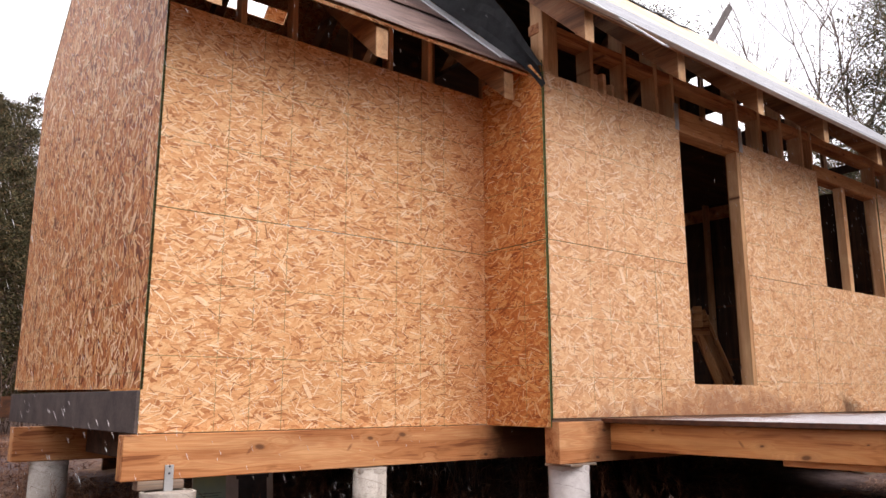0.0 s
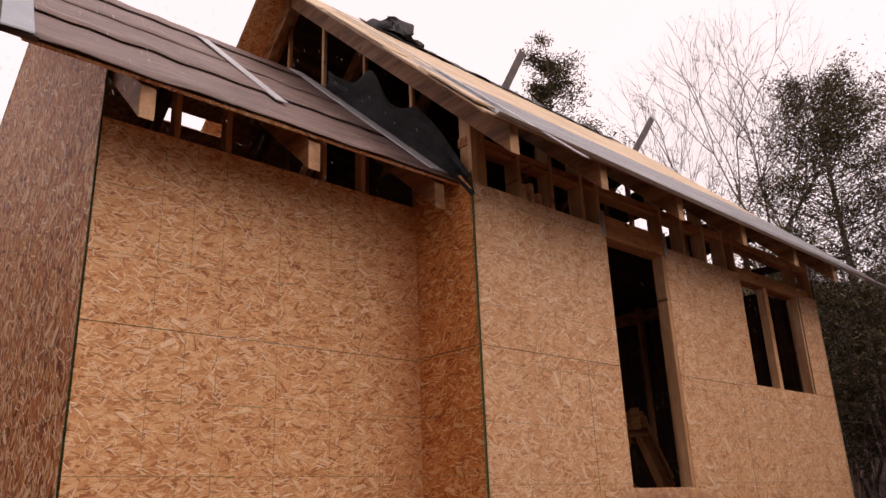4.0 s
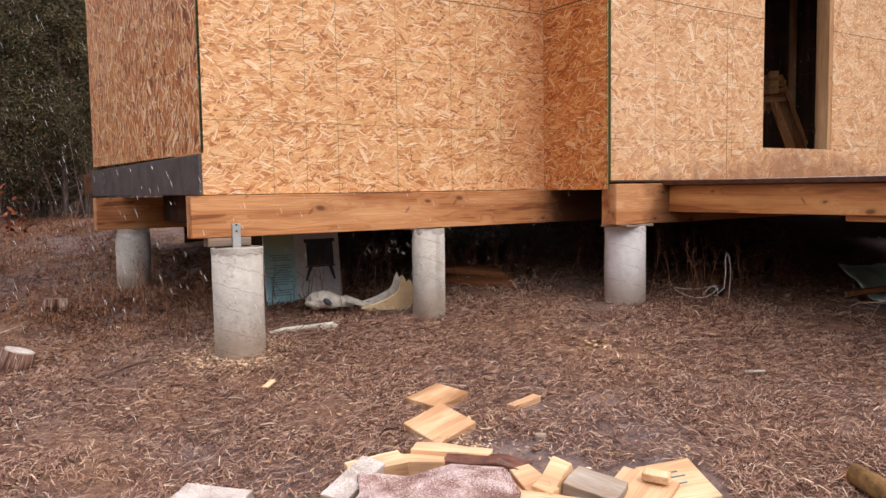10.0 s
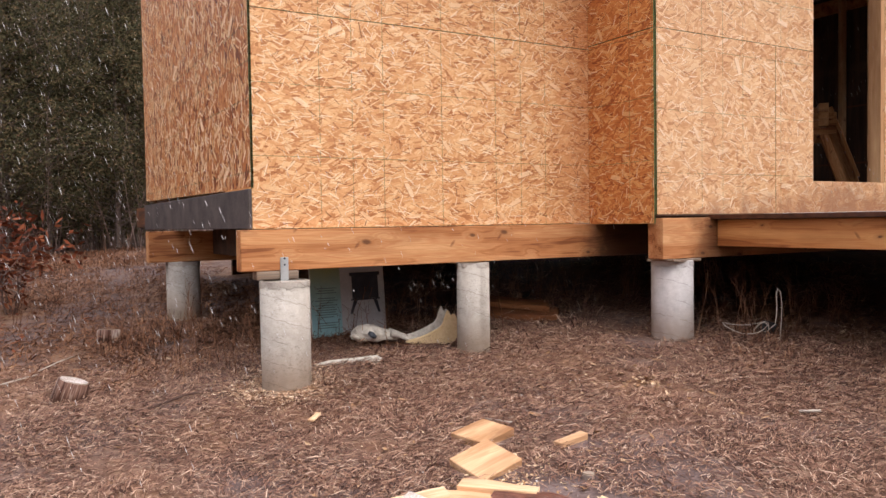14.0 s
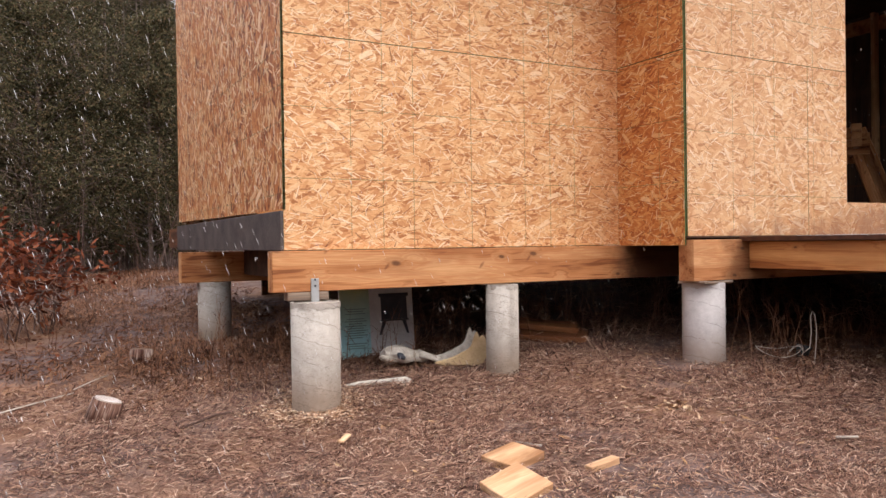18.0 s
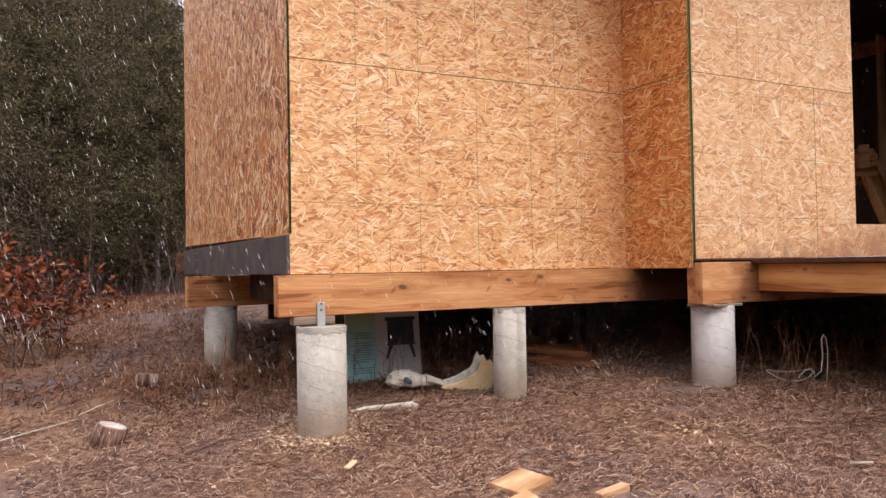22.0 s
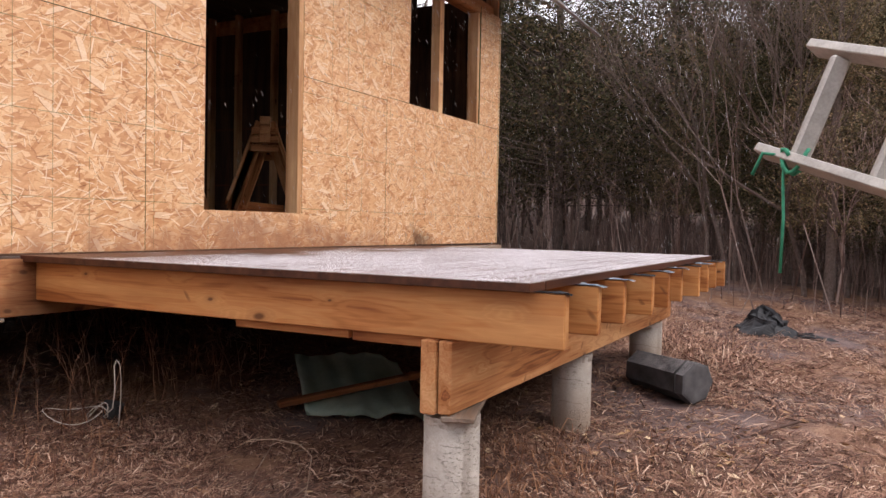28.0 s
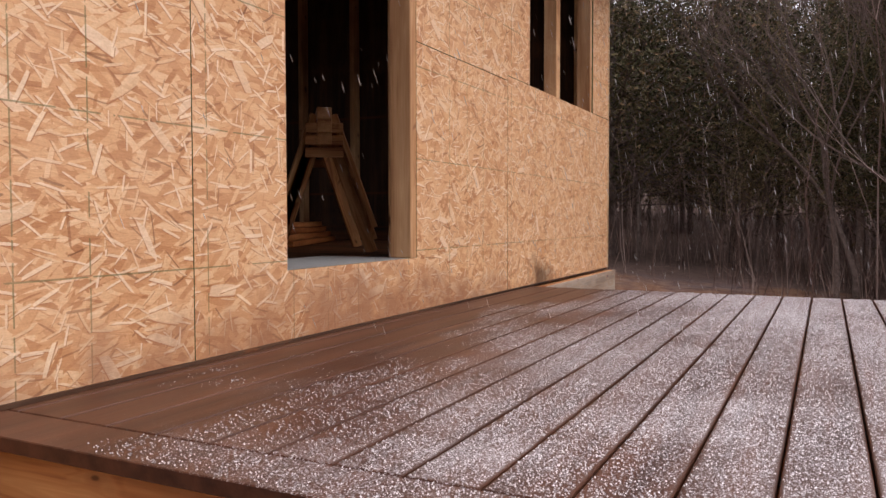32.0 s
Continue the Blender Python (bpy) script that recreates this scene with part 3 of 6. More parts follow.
# ---- ground ----
def build_ground():
    xs = np.unique(np.concatenate([np.linspace(-400, -14, 20), np.linspace(-14, 16, 200), np.linspace(16, 400, 20)]))
    ys = np.unique(np.concatenate([np.linspace(-400, -9, 20), np.linspace(-9, 16, 170), np.linspace(16, 400, 20)]))
    verts, faces = [], []
    for y in ys:
        for x in xs:
            n = noise.noise(Vector((x * 0.9, y * 0.9, 3))) * 0.03 + noise.noise(Vector((x * 4, y * 4, 7))) * 0.012 + noise.noise(Vector((x * 11, y * 11, 1))) * 0.006
            verts.append((x, y, ground_z(x, y) + n))
    w = len(xs)
    for j in range(len(ys) - 1):
        for i in range(w - 1):
            faces.append((j * w + i, j * w + i + 1, (j + 1) * w + i + 1, (j + 1) * w + i))
    me = bpy.data.meshes.new("ground")
    me.from_pydata(verts, [], faces)
    me.polygons.foreach_set("use_smooth", [True] * len(me.polygons))
    me.materials.append(M_GROUND)
    return tagged(new("ground", me), "sloping ground of trampled brown dead grass", "ground", kind="structure")


build_ground()

# ---- the bay: walls, floor frame ----
BAY_W, BAY_D, WALL_Z, SEAM_Z, TOP_Z = 2.44, 3.35, 0.9, 2.12, 3.35
FRONT_Y, FRONT_END, REAR_Y = -0.635, 8.31, 4.24


def wall_plane(x, y, z, turn=0):
    """A sheet's own x runs along the wall, its own y upwards, its face outwards."""
    return pose(x, y, z, 90, 0, turn)


def rect(x0, x1, z0, z1):
    return [(x0, z0), (x1, z0), (x1, z1), (x0, z1)]


wall_bay = thing("wall_bay", "bare OSB-sheathed wall of the projecting bay", "wall", kind="structure")
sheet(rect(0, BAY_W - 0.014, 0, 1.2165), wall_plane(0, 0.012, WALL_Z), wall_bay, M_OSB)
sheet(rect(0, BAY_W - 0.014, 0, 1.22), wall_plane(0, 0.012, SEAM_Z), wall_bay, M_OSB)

wall_return = thing("wall_return", "narrow OSB return wall at the inside corner", "wall", kind="structure")
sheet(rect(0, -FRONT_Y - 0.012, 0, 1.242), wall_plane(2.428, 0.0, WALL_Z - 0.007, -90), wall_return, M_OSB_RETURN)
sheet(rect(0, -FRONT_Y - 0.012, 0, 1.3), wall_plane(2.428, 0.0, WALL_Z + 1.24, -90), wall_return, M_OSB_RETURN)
UP = Matrix(((0, 0, -1, 0), (0, 1, 0, 0), (1, 0, 0, 0), (0, 0, 0, 1)))  # sheets stood on end, facing -x
RIDGE_Y, RIDGE_Z, PITCH = 1.675, 5.33, 0.9
MAIN_RY, MAIN_RZ, MAIN_PITCH, MAIN_EAVE = 1.787, 6.42, 0.9625, -1.2


def bay_roof(y):
    return RIDGE_Z - PITCH * abs(y - RIDGE_Y)


def main_roof(y):
    return MAIN_RZ - MAIN_PITCH * abs(y - MAIN_RY)


wall_left = thing("wall_left", "OSB gable wall of the bay over a dark band board", "wall", kind="structure")
cuts = [0.0, 1.22, 2.44, BAY_D]
for y0, y1 in zip(cuts, cuts[1:]):
    low0, low1 = 1.127 + 0.01 * y0, 1.127 + 0.01 * y1
    y1 -= 0.004
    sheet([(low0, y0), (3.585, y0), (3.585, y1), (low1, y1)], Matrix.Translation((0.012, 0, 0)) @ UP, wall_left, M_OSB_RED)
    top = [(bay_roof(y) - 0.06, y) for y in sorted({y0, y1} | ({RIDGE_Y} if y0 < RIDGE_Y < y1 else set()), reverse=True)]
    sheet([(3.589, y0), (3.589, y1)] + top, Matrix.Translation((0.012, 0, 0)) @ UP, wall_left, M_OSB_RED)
g = random.Random(19)
for k in range(9):
    y = 0.012 + 0.055 * k
    chip = bmesh.new()
    box(chip, -0.006 - 0.006 * g.random(), 0.01, y, y + g.uniform(0.035, 0.06), 1.121 - 0.012 * g.random(), 1.13 + 0.006 * g.random())
    part("frayed_edge", chip, M_SPLINTER, wall_left, "splintered orange edge of the sheet")
bar("band_board", -0.02, 0.03, 0.002, BAY_D, 0.9, 1.122, M_BAND, wall_left, "black tarred band board", 0.003)

wall_bay_rear = thing("wall_bay_rear", "OSB rear wall of the bay", "wall", kind="structure")
sheet(rect(0.02, BAY_W, 0, 2.4), wall_plane(0, BAY_D, 1.14), wall_bay_rear, M_OSB)

wall_front = thing("wall_front", "long OSB front wall with a door hole and a window hole", "wall", kind="structure")
FW = wall_plane(0, FRONT_Y + 0.012, 0)
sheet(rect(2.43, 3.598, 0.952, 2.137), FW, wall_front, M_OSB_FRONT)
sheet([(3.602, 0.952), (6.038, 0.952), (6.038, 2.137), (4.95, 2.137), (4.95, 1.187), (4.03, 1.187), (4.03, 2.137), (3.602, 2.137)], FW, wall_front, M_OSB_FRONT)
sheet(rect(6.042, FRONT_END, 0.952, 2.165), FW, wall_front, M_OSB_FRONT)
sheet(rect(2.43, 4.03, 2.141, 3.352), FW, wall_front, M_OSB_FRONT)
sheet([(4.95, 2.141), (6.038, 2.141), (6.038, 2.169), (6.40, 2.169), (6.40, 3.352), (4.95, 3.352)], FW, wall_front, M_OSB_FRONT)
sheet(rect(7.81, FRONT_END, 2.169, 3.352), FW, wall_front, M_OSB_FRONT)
IN_Y = FRONT_Y + 0.013
for x in (2.46, 2.95, 3.35, 3.75, 3.975, 4.96, 5.35, 5.75, 6.15, 6.345, 7.815, 8.25):
    top = main_roof(IN_Y + 0.09) - 0.2
    bar("stud", x, x + 0.04, IN_Y, IN_Y + 0.14, 1.15, top, M_FIR_Z, wall_front)
bar("window_stud", 6.955, 7.035, IN_Y, IN_Y + 0.09, 2.165, 3.29, M_FIR_Z, wall_front)
bar("window_stud", 7.755, 7.795, IN_Y - 0.008, IN_Y + 0.1, 2.165, 3.29, M_FIR_Z, wall_front)
bar("window_sill_plate", 6.40, 7.81, IN_Y, IN_Y + 0.14, 2.125, 2.164, M_FIR, wall_front)
bar("door_trimmer", 4.90, 4.958, FRONT_Y + 0.002, IN_Y + 0.095, 1.187, 3.26, M_FIR_Z, wall_front, "pale door trimmer stud")
bar("door_header", 4.0, 4.99, FRONT_Y + 0.004, IN_Y + 0.14, 3.262, 3.47, M_FIR, wall_front, "fir door header")
bar("window_header", 6.36, 8.12, FRONT_Y + 0.004, IN_Y + 0.14, 3.295, 3.43, M_FIR, wall_front, "fir window header")
for x in (3.985, 4.955):
    bar("hanger_plate", x, x + 0.05, FRONT_Y - 0.004, FRONT_Y + 0.003, 3.27, 3.5, M_STEEL, wall_front, "galvanised hanger plate", 0)
bar("corner_post", 2.445, 2.6, FRONT_Y + 0.014, FRONT_Y + 0.054, 3.352, main_roof(FRONT_Y) - 0.2, M_FIR_Z, wall_front, "pale corner stud above the sheathing")
bar("top_plate", 2.45, FRONT_END - 0.02, IN_Y + 0.01, IN_Y + 0.15, 3.68, 3.76, M_FIR, wall_front)
bar("door_sill", 4.03, 4.95, FRONT_Y + 0.013, FRONT_Y + 0.5, 1.15, 1.186, M_STEEL, wall_front, "wet grey door sill board")
bar("flashing", 2.42, FRONT_END, FRONT_Y - 0.004, FRONT_Y + 0.03, 0.94, 0.951, M_DARKBOARD, wall_front, "black sill flashing", 0)

# rear and end walls: the unlit room's shade is put into their colour
wall_rear = thing("wall_rear", "rear wall of the house, seen from within", "wall", kind="structure")
# an unseen hole, added in the rear wall to let daylight into the rooms
sheet([(-FRONT_END, 1.0), (-4.25, 1.0), (-4.25, 3.2), (-2.65, 3.2), (-2.65, 1.0), (-2.44, 1.0), (-2.44, 3.352), (-FRONT_END, 3.352)], pose(0, REAR_Y, 0, 90, 0, 180), wall_rear, M_DARKBOARD)
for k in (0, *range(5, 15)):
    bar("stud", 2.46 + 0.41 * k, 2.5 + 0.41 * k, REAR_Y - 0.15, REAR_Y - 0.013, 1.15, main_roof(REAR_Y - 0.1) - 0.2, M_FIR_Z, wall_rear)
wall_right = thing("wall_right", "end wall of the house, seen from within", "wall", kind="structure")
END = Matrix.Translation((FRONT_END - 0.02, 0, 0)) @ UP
sheet([(0.952, FRONT_Y), (3.59, FRONT_Y), (3.59, 0.4), (3.8, 0.4), (3.8, FRONT_Y), (3.9, FRONT_Y), (3.98, REAR_Y), (0.952, REAR_Y)], END, wall_right, M_DARKBOARD)


def gable_span(z):
    half = (MAIN_RZ - 0.1 - z) / MAIN_PITCH
    return max(FRONT_Y, MAIN_RY - half), min(REAR_Y, MAIN_RY + half)


for z0, z1 in ((4.28, 4.72), (5.12, 5.55), (5.75, 6.2)):
    sheet([(z0, gable_span(z0)[0]), (z1, gable_span(z1)[0]), (z1, gable_span(z1)[1]), (z0, gable_span(z0)[1])], END, wall_right, M_DARKBOARD)
for k in range(9):
    y = 0.1 + 0.41 * k
    bar("gable_stud", 8.17, 8.27, y - 0.02, y + 0.02, 3.82, main_roof(y) - 0.06, M_FIR_Z, wall_right)
bar("nailing_plate", 8.272, 8.287, 1.3, 4.1, 3.55, 3.735, M_FIR, wall_right, "pale plate along the top of the end wall")
for y in (0.9, 1.35, 1.8, 2.4, 2.99, 3.45, 3.95):
    bar("stud", 8.17, 8.27, y - 0.025, y + 0.025, 1.15, 3.765, M_FIR_Z, wall_right)
# unseen boards, added to keep daylight off the rooms below
loft = bar("loft_floor", 2.5, FRONT_END - 0.05, FRONT_Y + 0.9, REAR_Y - 0.3, 3.77, 3.81, M_DARKBOARD, None, "", 0)
tagged(loft, "dark boards added at loft height to darken the rooms", "floor", kind="structure")
# rear boards not seen, added to darken the space under the house
crawl_block = bar("wall_skirt", 1.0, 4.3, REAR_Y - 0.06, REAR_Y - 0.02, 0.2, 0.918, M_DARKBOARD, None, "", 0)
tagged(crawl_block, "dark boards added to keep daylight out of the crawl space", "wall", kind="structure")
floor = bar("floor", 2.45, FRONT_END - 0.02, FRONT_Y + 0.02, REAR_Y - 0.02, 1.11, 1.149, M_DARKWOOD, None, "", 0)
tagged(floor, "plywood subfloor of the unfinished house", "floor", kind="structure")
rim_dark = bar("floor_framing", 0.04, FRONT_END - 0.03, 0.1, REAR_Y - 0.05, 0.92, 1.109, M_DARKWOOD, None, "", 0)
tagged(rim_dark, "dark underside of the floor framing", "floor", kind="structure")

# joists blackened to carry the shade under the floor
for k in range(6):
    bar("floor_joist", 0.28 + 0.4 * k, 0.33 + 0.4 * k, 0.06, 2.05, 0.7, 0.919, M_DARKBOARD, rim_dark)
# ---- beams and piers ----
beam_bay = bar("bay_beam", -0.085, 3.3, -0.06, 0.03, 0.668, 0.896, M_FIR_STAINED, None, "", 0.004)
tagged(beam_bay, "knotty fir beam carrying the bay wall, stained dark by dripping water", "beam", kind="structure")
beam_rear = bar("rear_beam", -0.2, 2.4, 2.07, 2.21, 0.645, 0.885, M_FIR)
tagged(beam_rear, "fir beam under the rear of the bay", "beam", kind="structure")
wrap = bar("beam_board", 6.45, FRONT_END, -0.6945, -0.6815, 0.68, 0.929, M_GREYWOOD, None, "", 0.002)
tagged(wrap, "weathered grey board on the beam past the deck", "board", kind="structure")
beam_front = bar("front_beam", 2.432, FRONT_END, -0.68, -0.55, 0.665, 0.928, M_FIR_DRIP)
tagged(beam_front, "fir beam under the front wall", "beam", kind="structure")


def pier(x, y, top, r, label, saddle=False):
    z0 = ground_z(x, y) - 0.1
    bm = bmesh.new()
    cylinder(bm, r * 1.01, r, top - z0, 40)
    for v in bm.verts:
        v.co.x += noise.noise(Vector((v.co.x * 9, v.co.y * 9, v.co.z * 5 + x))) * 0.006
        v.co.z += noise.noise(Vector((v.co.x * 14, v.co.y * 14, x))) * 0.012 * (v.co.z > 0.2)
    bmesh.ops.bevel(bm, geom=[e for e in bm.edges if abs(e.verts[0].co.z - e.verts[1].co.z) < 1e-4], offset=0.006, segments=1, affect="EDGES")
    for f in bm.faces:
        f.smooth = abs(f.normal.z) < 0.5
    t = thing("concrete_pier", label, "pier", "concrete piers", at=pose(x, y, z0))
    stone = M_CONCRETE_PALE if "pale" in label else M_CONCRETE
    part("shaft", bm, stone, t)
    # the broken lip that the form left round the top
    rim = bmesh.new()
    n, h = 40, top - z0
    loops = []
    for q in range(n):
        a = 6.28319 * q / n
        out = r * 1.012 + 0.004 * noise.noise(Vector((math.cos(a) * 3, math.sin(a) * 3, x)))
        drop = 0.028 + 0.016 * noise.noise(Vector((math.cos(a) * 4, math.sin(a) * 4, x + 5)))
        rise = 0.003 + 0.005 * noise.noise(Vector((math.cos(a) * 6, math.sin(a) * 6, x + 9)))
        loops.append([rim.verts.new((math.cos(a) * d, math.sin(a) * d, z)) for d, z in ((r * 0.97, h - drop), (out, h - drop), (out, h + rise), (r * 0.9, h + rise))])
    for q in range(n):
        u, w = loops[q], loops[(q + 1) % n]
        for e in range(4):
            rim.faces.new((u[e], w[e], w[(e + 1) % 4], u[(e + 1) % 4]))
    part("top_rim", rim, stone, t)
    return t


pier(0.137, -0.12, 0.612, 0.135, "grey round concrete pier at the bay corner")
pier(1.395, -0.06, 0.66, 0.102, "grey round concrete pier under the bay beam")
pier(2.63, -0.57, 0.645, 0.135, "pale concrete pier under the inside corner")
pier(0.06, 2.13, 0.64, 0.128, "grey concrete pier under the rear beam")
pier(3.03, -2.82, 0.462, 0.098, "grey concrete pier at the deck corner")
pier(4.55, -2.75, 0.462, 0.102, "grey concrete pier under the deck")
pier(6.2, -2.75, 0.462, 0.112, "grey concrete pier at the far end of the deck")
pier(5.4, 2.0, 0.64, 0.125, "grey concrete pier far under the house")
pier(6.9, -0.6, 0.645, 0.125, "grey concrete pier under the front wall")

# ---- deck ----
deck = thing("deck", "wooden deck dusted with snow", "deck", kind="structure")
DECK_X0, DECK_X1, DECK_Y0, DECK_Y1 = 2.87, 6.38, -3.16, -0.66
for k in range(10):
    x = 2.93 + min(0.396 * k, DECK_X1 - 2.93 - 0.06)
    bar("joist", x, x + 0.042, -3.255 + 0.012 * (k % 3), -0.684, 0.735, 0.912, M_FIR_Y, deck)
    bar("joist_tape", x - 0.002, x + 0.044, -3.25, -0.69, 0.9121, 0.9145, M_BLACKFELT, deck, "", 0)
    tail = bmesh.new()
    cells = [[tail.verts.new((x - 0.006 + 0.054 * i / 4, -3.165 - 0.1 * j / 5, 0.9165 + 0.009 * noise.noise(Vector((k * 3.1 + i * 0.6, j * 0.5, 1))) - 0.0002 * j * j)) for i in range(5)] for j in range(6)]
    for j in range(5):
        for i in range(4):
            tail.faces.new((cells[j][i], cells[j][i + 1], cells[j + 1][i + 1], cells[j + 1][i]))
    bmesh.ops.solidify(tail, geom=tail.faces[:], thickness=0.003)
    part("tape_end", tail, M_MEMBRANE if k % 3 else M_BLACKFELT, deck, "loose end of the joist tape")
bar("sister_joist", 2.9735, 3.012, -2.758, -2.432, 0.694, 0.9, M_FIR_Y, deck, "shorter board nailed behind the edge joist")
bar("sister_joist", 2.9735, 3.012, -2.418, -1.87, 0.7, 0.9, M_FIR_Y, deck, "shorter board nailed behind the edge joist")
bar("cross_beam", 2.9, 6.45, -2.816, -2.76, 0.482, 0.733, M_FIR, deck, "fir cross beam on the piers", 0.005)
bar("cross_beam", 2.915, 6.45, -2.87, -2.82, 0.484, 0.731, M_FIR, deck, "fir cross beam on the piers", 0.005)
# ---- deck boards: one along the open edge, the rest along the house ----


def deck_material():
    m, nt, b = mat("snow_dusted_deck", 0.5, 0.3)
    v = coords(nt, (1.0, 16, 16))
    g = noise_tex(nt, v, 1.2, 5.0, 0.6)
    wood = ramp(nt, g, [(0.3, (0.036, 0.012, 0.007)), (0.7, (0.1, 0.038, 0.021))])
    geo = nt.nodes.new("ShaderNodeNewGeometry")
    sp = nt.nodes.new("ShaderNodeSeparateXYZ")
    nt.links.new(geo.outputs["Position"], sp.inputs[0])
    grit = noise_tex(nt, geo.outputs["Position"], 260.0, 3.0, 0.75)
    patch = noise_tex(nt, geo.outputs["Position"], 2.2, 5.0, 0.6)
    away = math_node(nt, "MULTIPLY", math_node(nt, "SUBTRACT", -1.2, sp.outputs[1]), 0.8)
    cover = math_node(nt, "ADD", math_node(nt, "MINIMUM", away, 0.3), math_node(nt, "MULTIPLY", math_node(nt, "SUBTRACT", patch, 0.5), 1.3))
    snow = math_node(nt, "ADD", math_node(nt, "MULTIPLY", math_node(nt, "SUBTRACT", grit, 0.545), 3.6), cover)
    snow = ramp(nt, snow, [(0.2, (0, 0, 0)), (0.75, (1, 1, 1))])
    # the rounded board edges shed the snow
    edge = math_node(nt, "FRACT", math_node(nt, "DIVIDE", math_node(nt, "SUBTRACT", sp.outputs[1], DECK_Y0), 0.1372))
    edge = math_node(nt, "ABSOLUTE", math_node(nt, "SUBTRACT", edge, 0.472))
    keep = ramp(nt, math_node(nt, "ADD", edge, math_node(nt, "MULTIPLY", math_node(nt, "SUBTRACT", grit, 0.5), 0.25)), [(0.455, (1, 1, 1)), (0.485, (0, 0, 0))])
    keep = math_node(nt, "MAXIMUM", keep, math_node(nt, "LESS_THAN", sp.outputs[0], 3.0))
    snow = math_node(nt, "MULTIPLY", snow, keep)
    nz = nt.nodes.new("ShaderNodeSeparateXYZ")
    nt.links.new(geo.outputs["Normal"], nz.inputs[0])
    snow = math_node(nt, "MULTIPLY", snow, math_node(nt, "GREATER_THAN", nz.outputs[2], 0.6))
    nt.links.new(mix(nt, math_node(nt, "MULTIPLY", snow, 0.86), wood, (0.76, 0.73, 0.76)), b.inputs["Base Color"])
    nt.links.new(ramp(nt, snow, [(0.0, (0.4, 0.4, 0.4)), (0.5, (0.85, 0.85, 0.85))]), b.inputs["Roughness"])
    bump(nt, b, math_node(nt, "ADD", math_node(nt, "MULTIPLY", snow, 0.6), g), 0.4, 0.004)
    return m


M_DECK = deck_material()
bar("deck_board", DECK_X0, 3.008, DECK_Y0, DECK_Y1, 0.915, 0.945, M_DECK, deck, "", 0.002)
row = DECK_Y0
while row < DECK_Y1 - 0.02:
    end = min(row + 0.132, DECK_Y1)
    bar("deck_board", 3.0135, DECK_X1, row, end, 0.915, 0.945, M_DECK, deck, "", 0.002)
    row += 0.1372

# ---- roofs ----
def slab(name, x0, x1, ya, za, yb, zb, thick, material, parent, label="", wave=0.0, cutsx=1):
    """A sloping sheet from the line (ya, za) to (yb, zb), its underside thick below."""
    bm = bmesh.new()
    d = Vector((0, yb - ya, zb - za)).normalized()
    up = Vector((1, 0, 0)).cross(d)
    if up.z < 0:
        up = -up
    rows = []
    for i in range(cutsx + 1):
        x = x0 + (x1 - x0) * i / cutsx
        col = []
        for k in range(2 if not wave else 6):
            s = k / (1 if not wave else 5)
            w = Vector((0, 0, 0))
            if wave:
                w = d * (noise.noise(Vector((x * 3, ya * 7, s))) * wave * 2.5) * (1 if s < 0.5 else 0.3) + up * (noise.noise(Vector((x * 5, ya * 3 + s * 2, 9))) * wave)
            p = Vector((x, ya + (yb - ya) * s, za + (zb - za) * s)) + w
            col.append((bm.verts.new(p), bm.verts.new(p - up * thick)))
        rows.append(col)
    n = len(rows[0])
    for a, b in zip(rows, rows[1:]):
        for k in range(n - 1):
            bm.faces.new((a[k][0], b[k][0], b[k + 1][0], a[k + 1][0]))
            bm.faces.new((a[k + 1][1], b[k + 1][1], b[k][1], a[k][1]))
        bm.faces.new((a[0][1], b[0][1], b[0][0], a[0][0]))
        bm.faces.new((a[-1][0], b[-1][0], b[-1][1], a[-1][1]))
    for col, flip in ((rows[0], False), (rows[-1], True)):
        for k in range(n - 1):
            q = (col[k][1], col[k][0], col[k + 1][0], col[k + 1][1])
            bm.faces.new(q if flip else q[::-1])
    bmesh.ops.recalc_face_normals(bm, faces=bm.faces[:])
    if wave:
        for f in bm.faces:
            f.smooth = True
    return part(name, bm, material, parent, label)


def rafter(x, ya, za, yb, zb, wide, deep, parent):
    """A rafter with plumb-cut ends; za and zb are its top edge."""
    bm = bmesh.new()
    vs = [bm.verts.new((x - wide / 2, y, z)) for y, z in ((ya, za), (yb, zb), (yb, zb - deep), (ya, za - deep))]
    f = bm.faces.new(vs)
    r = bmesh.ops.extrude_face_region(bm, geom=[f])
    bmesh.ops.translate(bm, vec=(wide, 0, 0), verts=[v for v in r["geom"] if isinstance(v, bmesh.types.BMVert)])
    bmesh.ops.recalc_face_normals(bm, faces=bm.faces[:])
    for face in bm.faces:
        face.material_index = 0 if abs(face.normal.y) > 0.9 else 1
    return part("rafter", bm, [M_RAFTER, M_DARKRAFTER], parent, "", 0.004)


roof_bay = thing("roof_bay", "bay roof covered in lapped brown roofing felt", "roof", kind="structure")
B0 = -0.5
slab("sheathing", -0.56, 2.44, B0, bay_roof(B0), RIDGE_Y, RIDGE_Z, 0.02, M_OSB, roof_bay)
